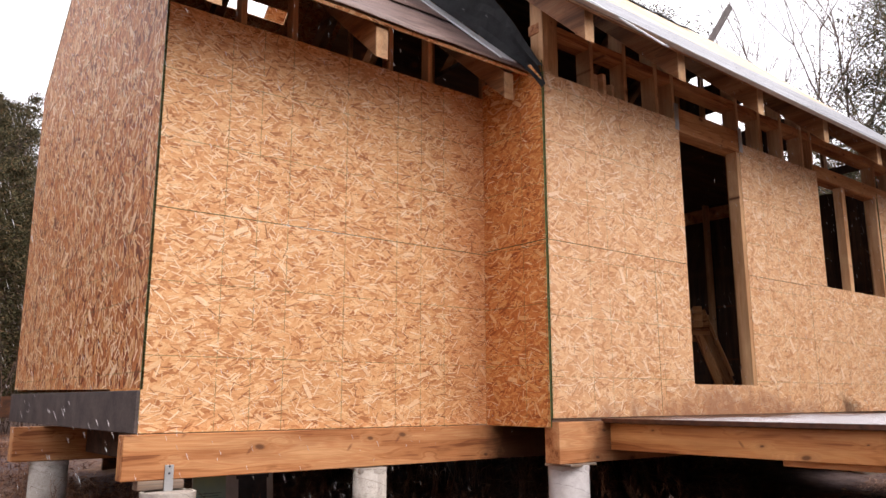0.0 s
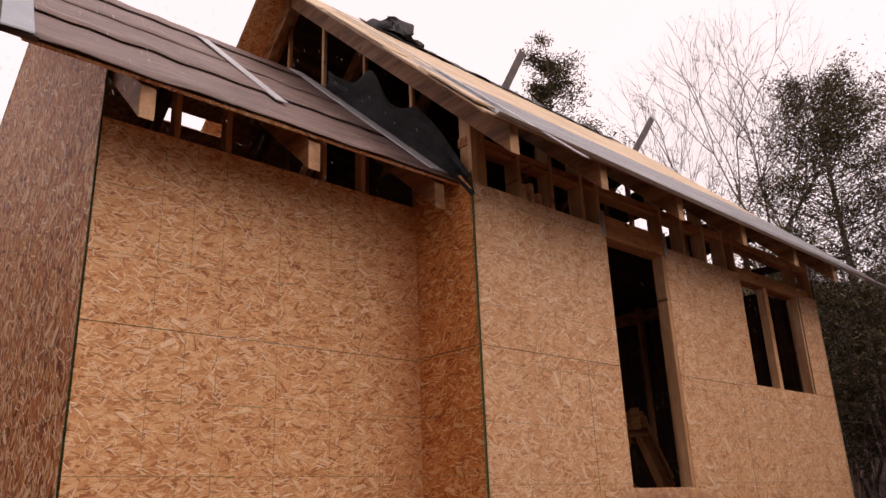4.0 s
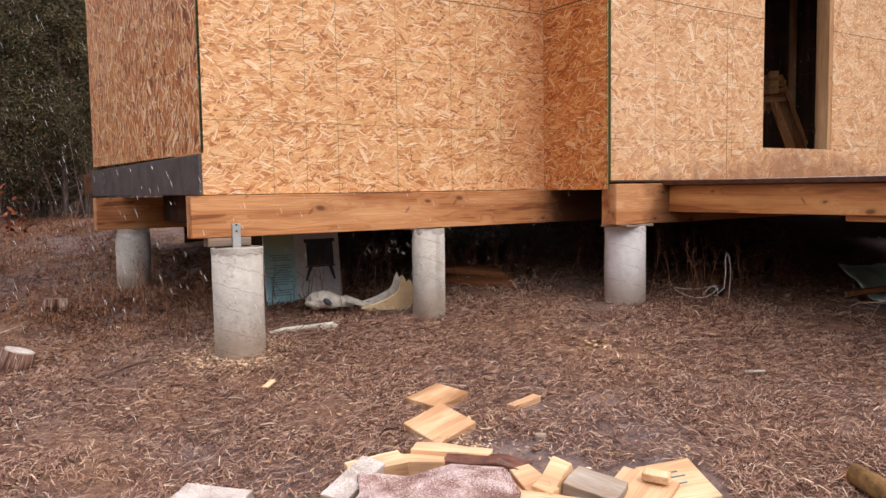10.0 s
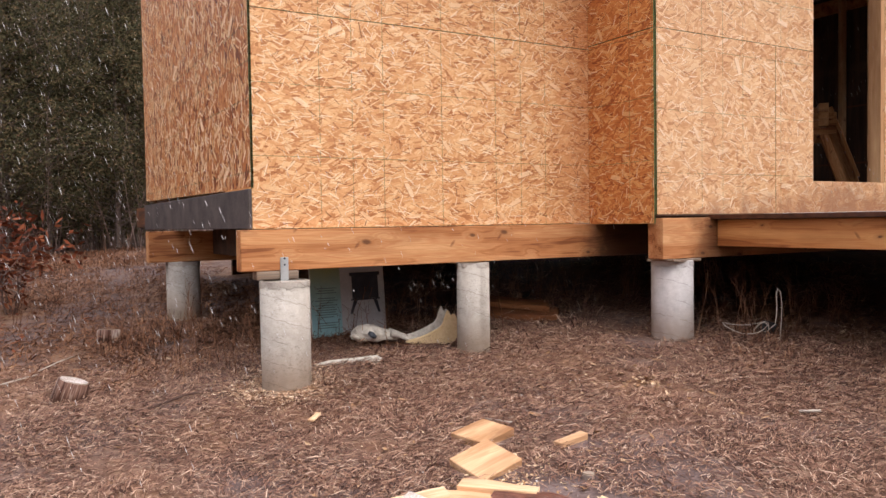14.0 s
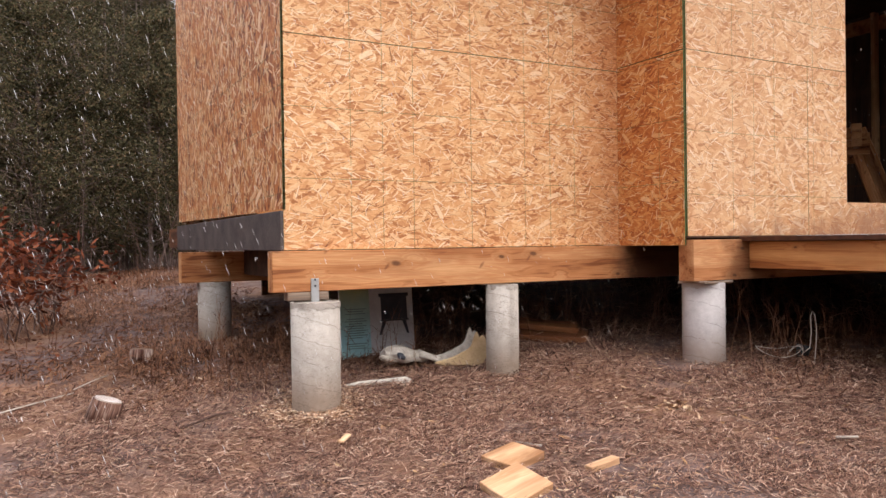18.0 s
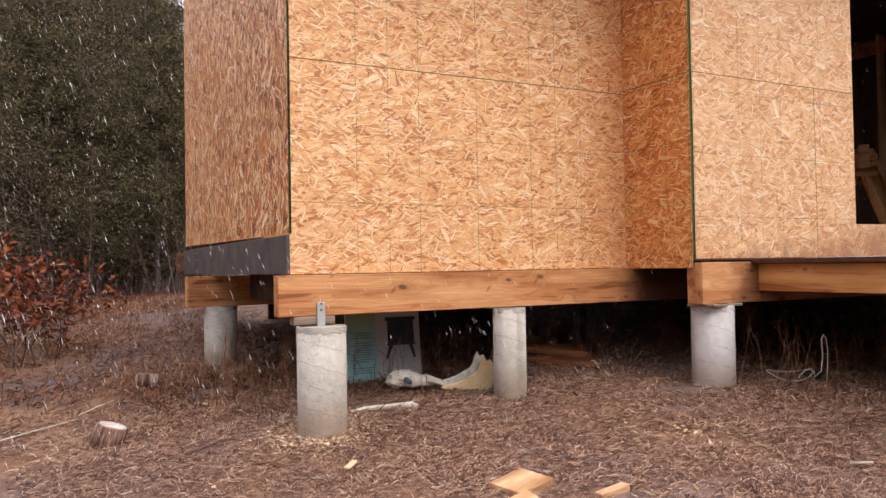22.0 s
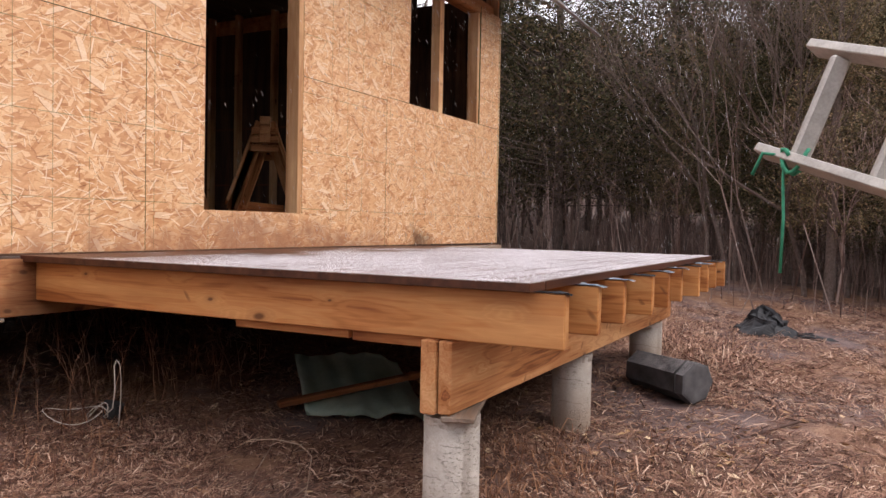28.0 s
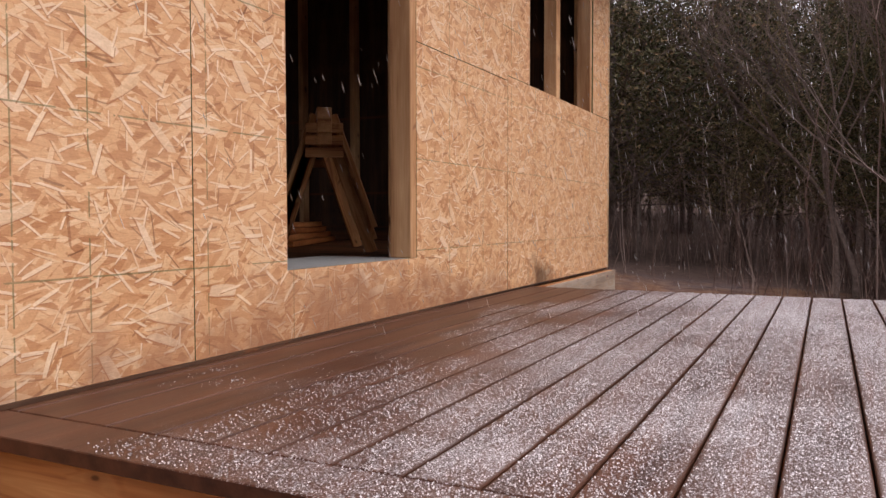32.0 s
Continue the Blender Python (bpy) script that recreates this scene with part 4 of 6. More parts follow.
# the rear slope still lacks a strip of boards
GAP = (1.19, 1.86)
slab("sheathing", 0.0, 2.44, RIDGE_Y, RIDGE_Z - 0.001, 2.24, bay_roof(2.24), 0.02, M_OSB, roof_bay)
for x0, x1 in ((0.0, GAP[0]), (GAP[1], 2.44)):
    slab("sheathing", x0, x1, 2.241, bay_roof(2.241), 2.339, bay_roof(2.339), 0.02, M_OSB, roof_bay)
slab("sheathing", 0.0, 2.44, 2.34, bay_roof(2.34), BAY_D + 0.02, bay_roof(BAY_D + 0.02), 0.02, M_OSB, roof_bay)
for k in range(4):
    ya = B0 - 0.02 + k * 0.62
    yb = min(ya + 0.74, RIDGE_Y + 0.02)
    lift = 0.012 + 0.006 * (k % 2)
    slab("felt_course", -0.53, 2.43, ya, bay_roof(ya) + lift + 0.02, yb, RIDGE_Z - PITCH * (RIDGE_Y - yb) + lift, 0.006, M_FELT, roof_bay, "", 0.009, 90)
# the strip on the rake runs askew, inwards towards the ridge
rake = bmesh.new()
for lift in (0.05, 0.065):
    for x, y in ((-0.68, -0.575), (-0.52, -0.55), (-0.19, 1.5), (-0.36, 1.5)):
        rake.verts.new((x, y, bay_roof(y) + lift))
rake.verts.ensure_lookup_table()
for q in ((3, 2, 1, 0), (4, 5, 6, 7), (0, 1, 5, 4), (1, 2, 6, 5), (2, 3, 7, 6), (3, 0, 4, 7)):
    rake.faces.new([rake.verts[i] for i in q])
part("rake_membrane", rake, M_MEMBRANE, roof_bay, "pale blue-grey strip along the rake", 0.003)
slab("rake_board", -0.7, -0.5, B0 - 0.05, bay_roof(B0 - 0.05) + 0.04, 0.6, bay_roof(0.6) + 0.04, 0.03, M_DARKBOARD, roof_bay, "dark board below the strip")
slab("metal_strip", 1.12, 1.22, -0.05, bay_roof(-0.05) + 0.05, 1.33, bay_roof(1.33) + 0.05, 0.008, M_DRIP, roof_bay, "loose white drip-edge strip")
slab("metal_strip", 2.52, 2.58, -1.57, main_roof(-1.57) + 0.04, 1.35, main_roof(1.35) + 0.035, 0.008, M_DRIP, roof_bay, "loose metal strip lying down the main roof")
slab("valley_flashing", 2.2, 2.35, -0.45, bay_roof(-0.45) + 0.045, 1.6, bay_roof(1.6) + 0.045, 0.01, M_FLASH, roof_bay, "grey step flashing")
for x in (0.09, 1.17, 2.25):
    for s, yt in ((1, -0.47), (-1, BAY_D - 0.02)):
        rafter(x, yt, bay_roof(yt) - 0.055, RIDGE_Y - s * 0.02, RIDGE_Z - 0.075, 0.09, 0.2, roof_bay)
for x in (0.45, 0.8, 1.55, 1.9):
    bar("cripple_stud", x, x + 0.04, 0.014, 0.1, 3.345, bay_roof(0.05) - 0.05, M_FIR_Z, roof_bay)
bar("bay_top_plate", 0.02, 2.4, 0.11, 0.25, 3.2, 3.34, M_FIR, roof_bay)

roof_main = thing("roof_main", "steep main roof, half papered, over exposed rafters", "roof", kind="structure")
ME, RX0, RX1 = MAIN_EAVE, 2.0, 8.75
slab("sheathing", RX0, RX1, ME, main_roof(ME), MAIN_RY, MAIN_RZ, 0.01, M_SHEATH, roof_main, "pale new roof sheathing")
slab("soffit_board", RX0 + 0.002, RX1, ME, main_roof(ME) - 0.0142, MAIN_RY, MAIN_RZ - 0.0142, 0.01, M_DARKRAFTER, roof_main, "brown boards under the sheathing")
for x, ya, yb, lift in ((1.955, 0.75, 1.75, 0.012), (1.97, -0.25, 0.7, 0.03), (1.94, -0.72, -0.22, 0.02), (1.965, -1.15, -0.6, 0.04)):
    slab("sheathing_edge", x, 2.16, ya, main_roof(ya) + lift, yb, main_roof(yb) + lift, 0.012, M_SHEATH, roof_main, "ragged end of a sheathing board")
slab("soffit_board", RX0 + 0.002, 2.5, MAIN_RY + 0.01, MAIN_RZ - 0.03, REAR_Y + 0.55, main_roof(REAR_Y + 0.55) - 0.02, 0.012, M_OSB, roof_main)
# rear slope in dark board, painting the unlit roof space
slab("sheathing", RX0, RX1, MAIN_RY, MAIN_RZ - 0.001, REAR_Y + 0.55, main_roof(REAR_Y + 0.55), 0.018, M_DARKBOARD, roof_main)
slab("underlayment", RX0 + 0.12, RX1, ME - 0.01, main_roof(ME - 0.01) + 0.012, -0.12, main_roof(-0.12) + 0.012, 0.006, M_UNDERLAY, roof_main, "grey wet underlayment along the eave", 0.004, 40)
slab("felt_course", RX0 + 1.2, RX1 - 1.0, 1.45, main_roof(1.45) + 0.03, MAIN_RY + 0.02, MAIN_RZ + 0.03, 0.01, M_BLACKFELT, roof_main, "torn black felt at the ridge", 0.03, 50)
beam("drip_edge", (2.1, ME - 0.02, main_roof(ME) + 0.01), (9.95, ME - 0.02, main_roof(ME) - 0.06), 0.05, 0.012, M_DRIP, roof_main, "white drip edge running past the roof end")
for k, x in enumerate((2.342, 3.36, 4.455, 5.575, 6.685, 7.675)):
    for s, yt in ((1, -1.14), (-1, REAR_Y + 0.5)):
        rafter(x, yt, main_roof(yt) - 0.035, MAIN_RY - s * 0.02, MAIN_RZ - 0.055, 0.09, 0.215, roof_main)
for y, z0 in ((2.05, 5.3), (1.39, 5.1), (0.71, 4.6), (0.065, 4.0)):
    bar("gable_stud", 2.45, 2.49, y - 0.02, y + 0.02, z0 - 1.2, main_roof(y) - 0.02, M_FIR_Z, roof_main)
for k, (xa, za, xb, zb) in enumerate(((2.3, 6.43, 2.535, 6.97), (5.59, 6.42, 6.05, 7.16), (8.6, 6.4, 9.3, 7.2))):
    beam("roof_cleat", (xa, MAIN_RY, za - 0.05), (xb, MAIN_RY, zb), 0.03, 0.11, M_BAND, roof_main, "dark board standing on the ridge")

# ---- woods ----
def mesh_from(name, verts, faces, material, smooth=False):
    me = bpy.data.meshes.new(name)
    me.from_pydata(verts, [], faces)
    me.materials.append(material)
    if smooth:
        me.polygons.foreach_set("use_smooth", [True] * len(me.polygons))
    return me


def leaf_cloud(name, centres, size, count, rng, material, parent, squash=0.8, slim=0.4):
    verts, faces = [], []
    for c, s in centres:
        for _ in range(count):
            p = Vector((rng.gauss(0, s), rng.gauss(0, s), rng.gauss(0, s * squash))) + c
            a = Vector((rng.uniform(-1, 1), rng.uniform(-1, 1), rng.uniform(-0.5, 0.9))).normalized() * size * rng.uniform(0.6, 1.5)
            b = a.cross(Vector((rng.uniform(-1, 1), rng.uniform(-1, 1), rng.uniform(-1, 1)))).normalized() * size * slim
            i = len(verts)
            verts += [p - a, p + b, p + a, p - b]
            faces.append((i, i + 1, i + 2, i + 3))
    ob = new(name, mesh_from(name, verts, faces, material))
    ob.parent = parent
    return ob


def limb(verts, faces, a, b, r0, r1, n=5):
    d = (b - a).normalized()
    u = d.orthogonal().normalized()
    w = d.cross(u)
    i = len(verts)
    for p, r in ((a, r0), (b, r1)):
        verts += [p + (u * math.cos(6.2832 * k / n) + w * math.sin(6.2832 * k / n)) * r for k in range(n)]
    faces += [(i + k, i + (k + 1) % n, i + n + (k + 1) % n, i + n + k) for k in range(n)]


def fork(wood, a, d, length, r, depth, rng, lead):
    """A limb that bends, splits in two or three, and ends in fine twigs; wood holds the trunk and the branches."""
    verts, faces = wood[0] if depth > wood[2] else wood[1]
    for s in range(3):
        d = (d + Vector((rng.gauss(0, 0.11), rng.gauss(0, 0.11), 0.05))).normalized()
        b = a + d * length / 3
        limb(verts, faces, a, b, r * (1 - 0.12 * s), r * (0.88 - 0.12 * s), 6 if depth > 4 else 3)
        if depth < 6 and s and rng.random() < 0.6:
            side = (d + Vector((rng.gauss(0, 0.6), rng.gauss(0, 0.6), rng.gauss(0.05, 0.3)))).normalized()
            limb(*wood[1], b, b + side * length * rng.uniform(0.3, 0.6), r * 0.3, 0.003, 3)
        a = b
    if depth:
        for k in range(2 if rng.random() < 0.6 or depth < 2 else 3):
            way = lead if k == 0 else 0.42
            side = (d + Vector((rng.gauss(0, way), rng.gauss(0, way), rng.gauss(0.05, way / 2)))).normalized()
            fork(wood, a, side, length * rng.uniform(0.62, 0.9), max(0.004, r * rng.uniform(0.5, 0.72)), depth - 1, rng, lead)


def bare_tree(seed, h, label, depth=4, bark=M_BARK, lead=0.1):
    rng = random.Random(seed)
    t = thing("bare_tree", label, "tree", "woods")
    wood = (([], []), ([], []), depth + 1)
    fork(wood, Vector((0, 0, -0.2)), Vector((0, 0, 1)), h * 0.27, h * 0.0085, depth + 3, rng, lead)
    top = max(v[2] for v in wood[1][0])
    for name, (verts, faces) in zip(("trunk", "branch_work"), wood):
        new(name, mesh_from(name, [v * (h / top) for v in verts], faces, bark)).parent = t
    return t


def cedar(seed, h, label, low=0.12, spread=0.2, dense=16, needles=M_CEDAR, kind="cedar_tree", stout=0.011):
    rng = random.Random(seed)
    t = thing(kind, label, "tree", "woods")
    verts, faces = [], []
    top = Vector((rng.gauss(0, 0.15), rng.gauss(0, 0.15), h))
    limb(verts, faces, Vector((0, 0, -0.2)), top * 0.55, h * stout, h * stout * 0.64, 8)
    limb(verts, faces, top * 0.55, top, h * stout * 0.64, 0.008, 6)
    centres = []
    for k in range(int(h * dense)):
        f = 1 - (1 - low) * rng.uniform(0, 1) ** 0.75
        reach = h * spread * (1.04 - f) ** 0.7 * rng.uniform(0.5, 1.3) + 0.1
        ang = rng.uniform(0, 6.283)
        base = top * f
        tip = base + Vector((math.cos(ang) * reach, math.sin(ang) * reach, reach * rng.uniform(0.0, 0.6)))
        limb(verts, faces, base, tip, 0.016, 0.004, 3)
        for s in (0.5, 0.75, 1.0):
            centres.append((base.lerp(tip, s), 0.07 + 0.09 * reach))
    new("trunk", mesh_from("trunk", verts, faces, M_BARK)).parent = t
    leaf_cloud("crown", centres, 0.041, 76, rng, needles, t, 0.8, 0.3)
    return t


cedars = [cedar(11, 9.0, "tall dark green cedar in the wood", 0.12, 0.2, 22), cedar(12, 6.5, "dark olive cedar in the wood", 0.06, 0.24), cedar(15, 10.0, "tall shaggy cedar in the wood", 0.22, 0.17, 13), cedar(18, 9.0, "broad dark cedar beside the house", 0.08, 0.36, 30)]
pine = cedar(41, 9.5, "slender olive pine in the wood", 0.2, 0.19, 14, M_PINENEEDLE, "pine_tree", 0.016)
bares = [bare_tree(21, 11.0, "bare grey-barked tree in winter", lead=0.35), bare_tree(22, 7.0, "thin bare tree in winter", 3), bare_tree(27, 12.0, "tall bare tree in winter"), bare_tree(33, 5.0, "bare sapling in winter", 3), bare_tree(38, 3.2, "pale slender sapling with bare twigs", 3, M_FARTWIG), pine]
HEIGHTS = [9.0, 6.5, 10.0, 9.0, 11.0, 7.0, 12.0, 5.0, 3.2, 9.5]
rng = random.Random(5)
planted = set()


def plant(k, x, y, s=1.0):
    proto = (cedars + bares)[k]
    m = pose(x, y, ground_z(x, y), 0, 0, rng.uniform(0, 360)) @ Matrix.Diagonal((s, s, s, 1))
    if k not in planted:
        planted.add(k)
        proto.matrix_world = m
    else:
        copy_thing(proto, m).matrix_world = m


# trees that stand clear above the roof, then the woods to either side
plant(0, 12.0, 6.0, 1.22)
plant(6, 16.0, 5.5, 0.98)
plant(4, 15.2, 2.6, 0.98)
plant(3, 14.9, 1.0, 1.03)
plant(3, 15.6, -0.9, 0.98)
plant(1, 15.3, 2.3, 0.9)
for x, y, s in ((9.6, -4.9, 0.9), (10.1, -5.6, 0.8), (10.6, -3.9, 0.75), (11.3, -4.6, 1.0), (11.0, -6.3, 1.0)):
    plant(8, x, y, s)
for k in range(120):
    x, y = rng.uniform(-11, 1.5), rng.uniform(9.0, 20)
    i = rng.choice((0, 0, 1, 1, 2, 2, 3, 5, 7))
    limit = (y + 4) * math.tan(radians(20.5))
    plant(i, x, y, min(rng.uniform(0.75, 1.15), limit / HEIGHTS[i]))
for k in range(165):
    x, y = rng.uniform(11.5, 27), rng.uniform(-9, 13)
    if x < 13.5 and y > -3:
        continue
    i = rng.choice((2, 9, 9, 9, 9, 4, 5, 5, 6, 7))
    s = rng.uniform(0.8, 1.15)
    az = math.degrees(math.atan2(y + 4.3, x + 1.3))
    if az > 11.5:
        s = min(s, math.hypot(y + 4.3, x + 1.3) * math.tan(radians(16.5 if az < 20 else 14)) / HEIGHTS[i])
    if az > -9:
        s = min(s, math.hypot(y + 4.3, x + 1.3) * math.tan(radians(19.0 if i > 3 and i != 9 else 26.0 if az < 3.5 else 14.0)) / HEIGHTS[i])
    # a lighter lane through the wood
    if 9.5 < math.degrees(math.atan2(y + 2.8, x - 1.55)) < 12.5:
        s = min(s, math.hypot(y + 2.8, x - 1.55) * math.tan(radians(13.0)) / HEIGHTS[i])
    plant(i, x, y, s)


for k in range(75):
    x, y = rng.uniform(-13, 2.5), rng.uniform(14, 24)
    i = rng.choice((0, 1, 2))
    plant(i, x, y, min(rng.uniform(0.9, 1.2), (y + 4) * math.tan(radians(20.5)) / HEIGHTS[i]))
for k in range(34):
    x, y = rng.uniform(-9, 0.8), rng.uniform(8.6, 12.5)
    plant(1, x, y, rng.uniform(0.45, 0.8))
# the near edge of the wood, past the deck
edge = random.Random(58)
for k in range(18):
    x, y = edge.uniform(10.2, 14.5), edge.uniform(-9.5, -1.6)
    i = edge.choice((2, 9, 9, 5, 6, 0))
    d = math.hypot(y + 4.3, x + 1.3)
    plant(i, x, y, min(edge.uniform(0.55, 0.95), d * math.tan(radians(19.0)) / HEIGHTS[i]))
# unseen trees added behind the viewer to cut the low light of the sky
for k in range(110):
    a, d = rng.uniform(radians(160), radians(338)), rng.uniform(11, 20)
    x, y = 1.5 + d * math.cos(a), -3.5 + d * math.sin(a)
    i = rng.choice((0, 1, 2, 4, 5))
    plant(i, x, y, rng.uniform(0.7, 1.0))


def brush(name, label, count, place, h0, h1, seed, material=M_TWIG):
    """Leafless thicket: many thin forked stems, as one mass."""
    rng = random.Random(seed)
    verts, faces = [], []
    for _ in range(count):
        x, y = place(rng)
        a = Vector((x, y, ground_z(x, y) - 0.02))
        h = rng.uniform(h0, h1)
        d = Vector((rng.gauss(0, 0.1), rng.gauss(0, 0.1), 1)).normalized()
        r = 0.002 + 0.0022 * h
        for s in range(3):
            d = (d + Vector((rng.gauss(0, 0.12), rng.gauss(0, 0.12), 0))).normalized()
            b = a + d * h / 3
            limb(verts, faces, a, b, r * (1 - s * 0.3), r * (0.7 - s * 0.3) + 0.0008, 3)
            for _ in range(2):
                e = b + (d + Vector((rng.gauss(0, 0.7), rng.gauss(0, 0.7), rng.gauss(0.1, 0.3)))).normalized() * h * rng.uniform(0.12, 0.3)
                limb(verts, faces, b, e, r * 0.4, 0.001, 3)
            a = b
    ob = new(name, mesh_from(name, verts, faces, material))
    return tagged(ob, label, "brush", kind="stuff")


brush("thicket", "pinkish grey leafless thicket at the edge of the wood", 1500, lambda r: (r.uniform(11.5, 20), r.uniform(-9, 9)), 0.4, 2.0, 71, M_FARTWIG)
brush("thicket", "brown leafless thicket at the near edge of the wood", 260, lambda r: (r.uniform(9.2, 12.5), r.uniform(-9.5, -1.2)), 0.4, 1.5, 79)
brush("sapling_stand", "thin bare saplings close behind the tarpaulin", 34, lambda r: (r.uniform(9.4, 13), r.uniform(-9.5, -1.8)), 2.2, 4.5, 80)
brush("sapling_stand", "close stand of bare upright saplings in the wood", 170, lambda r: (r.uniform(14, 24), r.uniform(-10, 6)), 3.0, 7.0, 78, M_FARTWIG)
brush("thicket", "grey-brown leafless thicket beyond the clearing", 1500, lambda r: (r.uniform(-11, 3), r.uniform(7.5, 15)), 0.4, 2.2, 72)
brush("far_wood", "dense leafless wood on the rising ground behind", 1000, lambda r: (r.uniform(21, 33), r.uniform(-16, 16)), 3.0, 8.5, 75, M_FARTWIG)
brush("far_wood", "dense leafless wood beyond the clearing", 1100, lambda r: (r.uniform(-16, 6), r.uniform(17, 28)), 3.0, 7.5, 76)
brush("dry_weeds", "thin dry weed stalks round the piers and under the house", 360, lambda r: (r.uniform(-0.4, 5.2), r.uniform(0.2, 1.7)), 0.1, 0.42, 73, M_RUSTGRASS)
brush("dry_weeds", "thin dry weed stalks beside the pale pier", 70, lambda r: (r.uniform(2.85, 4.3), r.uniform(-1.0, 0.2)), 0.1, 0.45, 77, M_RUSTGRASS)
brush("dry_weeds", "thin dry weed stalks in the clearing", 420, lambda r: (r.uniform(-4, 0.2), r.uniform(1.2, 7)), 0.1, 0.4, 74, M_RUSTGRASS)


def grass(name, label, count, box_xy, seed, long0=0.05, long1=0.15, wide=0.0022, rise=0.25, material=M_STRAW):
    """Matted dead blades, each a bent strip."""
    g = np.random.default_rng(seed)
    x = g.uniform(box_xy[0], box_xy[1], count)
    y = g.uniform(box_xy[2], box_xy[3], count)
    keep = np.array([noise.noise(Vector((a * 0.9, b * 0.9, 5))) * 0.6 + noise.noise(Vector((a * 3.1, b * 3.1, 8))) * 0.5 for a, b in zip(x, y)]) + g.uniform(-0.5, 0.5, count) > 0.03
    edge = np.minimum(np.minimum(x - box_xy[0], box_xy[1] - x), np.minimum(y - box_xy[2], box_xy[3] - y))
    keep &= edge > g.uniform(0, 0.5, count)
    # trodden flat where the offcuts lie
    for a, b, r in ((0.585, -1.4, 0.13), (0.42, -1.67, 0.14), (0.28, -1.92, 0.14), (0.05, -1.95, 0.16), (0.87, -1.65, 0.08), (0.1, -2.2, 0.3), (0.5, -2.25, 0.2), (0.8, -2.5, 0.22), (-0.53, -1.75, 0.13)):
        keep &= np.hypot(x - a, y - b) > r
    x, y = x[keep], y[keep]
    n = len(x)
    z = np.array([ground_z(a, b) + noise.noise(Vector((a * 0.9, b * 0.9, 3))) * 0.03 + noise.noise(Vector((a * 4, b * 4, 7))) * 0.012 for a, b in zip(x, y)])
    # blades lie combed over in drifts
    ang = np.array([4.0 * noise.noise(Vector((a * 1.1, b * 1.1, 11))) + 2.5 * noise.noise(Vector((a * 5, b * 5, 12))) for a, b in zip(x, y)]) + g.normal(0, 1.0, n)
    ln = g.uniform(long0, long1, n)
    el = np.abs(g.normal(0, rise, n))
    d = np.stack([np.cos(ang) * np.cos(el), np.sin(ang) * np.cos(el), np.sin(el)], 1)
    side = np.stack([-np.sin(ang), np.cos(ang), g.normal(0, 0.4, n)], 1) * (wide * g.uniform(0.6, 1.5, n))[:, None]
    base = np.stack([x, y, z + g.uniform(0.0, 0.02, n)], 1)
    mid = base + d * (ln * 0.55)[:, None]
    turn = ang + g.normal(0, 0.5, n)
    tip = mid + np.stack([np.cos(turn), np.sin(turn), -0.3 * np.ones(n)], 1) * (ln * 0.45)[:, None]
    v = np.stack([base - side, base + side, mid + side, mid - side, tip], 1).reshape(-1, 3)
    i = np.arange(n) * 5
    me = bpy.data.meshes.new(name)
    q = np.stack([i, i + 1, i + 2, i + 3], 1)
    t3 = np.stack([i + 3, i + 2, i + 4], 1)
    me.vertices.add(len(v))
    me.vertices.foreach_set("co", v.ravel())
    loops = np.concatenate([q.ravel(), t3.ravel()])
    me.loops.add(len(loops))
    me.loops.foreach_set("vertex_index", loops.astype(np.int32))
    starts = np.concatenate([np.arange(n) * 4, 4 * n + np.arange(n) * 3])
    me.polygons.add(2 * n)
    me.polygons.foreach_set("loop_start", starts.astype(np.int32))
    me.update(calc_edges=True)
    me.validate()
    me.materials.append(material)
    return tagged(new(name, me), label, "grass", kind="stuff")


grass("dead_grass", "matted brown dead grass before the bay", 760000, (-2.6, 3.6, -3.4, 1.2), 81, 0.022, 0.085, 0.0011, 0.28)
grass("dead_grass", "matted straw-coloured dead grass by the deck", 260000, (2.6, 9.5, -4.6, -0.7), 82, 0.028, 0.1, 0.0015, 0.3)
grass("dead_grass", "thin dead grass over the open yard", 110000, (-8, 11, -10, -2.9), 87, 0.06, 0.2, 0.0024, 0.3)
grass("dead_grass", "thin dead grass beside the bay", 30000, (-7, -2.1, -3.5, 2), 88, 0.06, 0.2, 0.0024, 0.3)
grass("dead_grass", "rough dead grass in the clearing", 150000, (-5.5, 1.0, 0.6, 9.0), 83, 0.04, 0.14, 0.0022, 0.4, M_RUSTGRASS)
grass("dead_grass", "sparse dead grass under the house", 16000, (0.5, 6.5, -0.4, 3.5), 84, 0.08, 0.22, 0.0024, 0.5)
grass("dead_weeds", "rust-brown weeds round the corner piers", 15000, (-0.9, 1.2, 0.15, 2.2), 85, 0.05, 0.16, 0.0018, 0.6, M_RUSTGRASS)
grass("dry_tussock", "pale tussock of dry straw past the deck", 7000, (6.2, 7.5, -3.5, -2.5), 89, 0.1, 0.28, 0.002, 0.6)
grass("dead_weeds", "rust-brown weeds round the deck pier", 5000, (2.7, 4.6, -3.4, -2.4), 90, 0.05, 0.2, 0.0016, 0.7, M_RUSTGRASS)
grass("dead_weeds", "rust-brown weeds under the deck edge", 9000, (2.2, 5.6, -1.6, 0.2), 86, 0.05, 0.17, 0.0018, 0.6, M_RUSTGRASS)
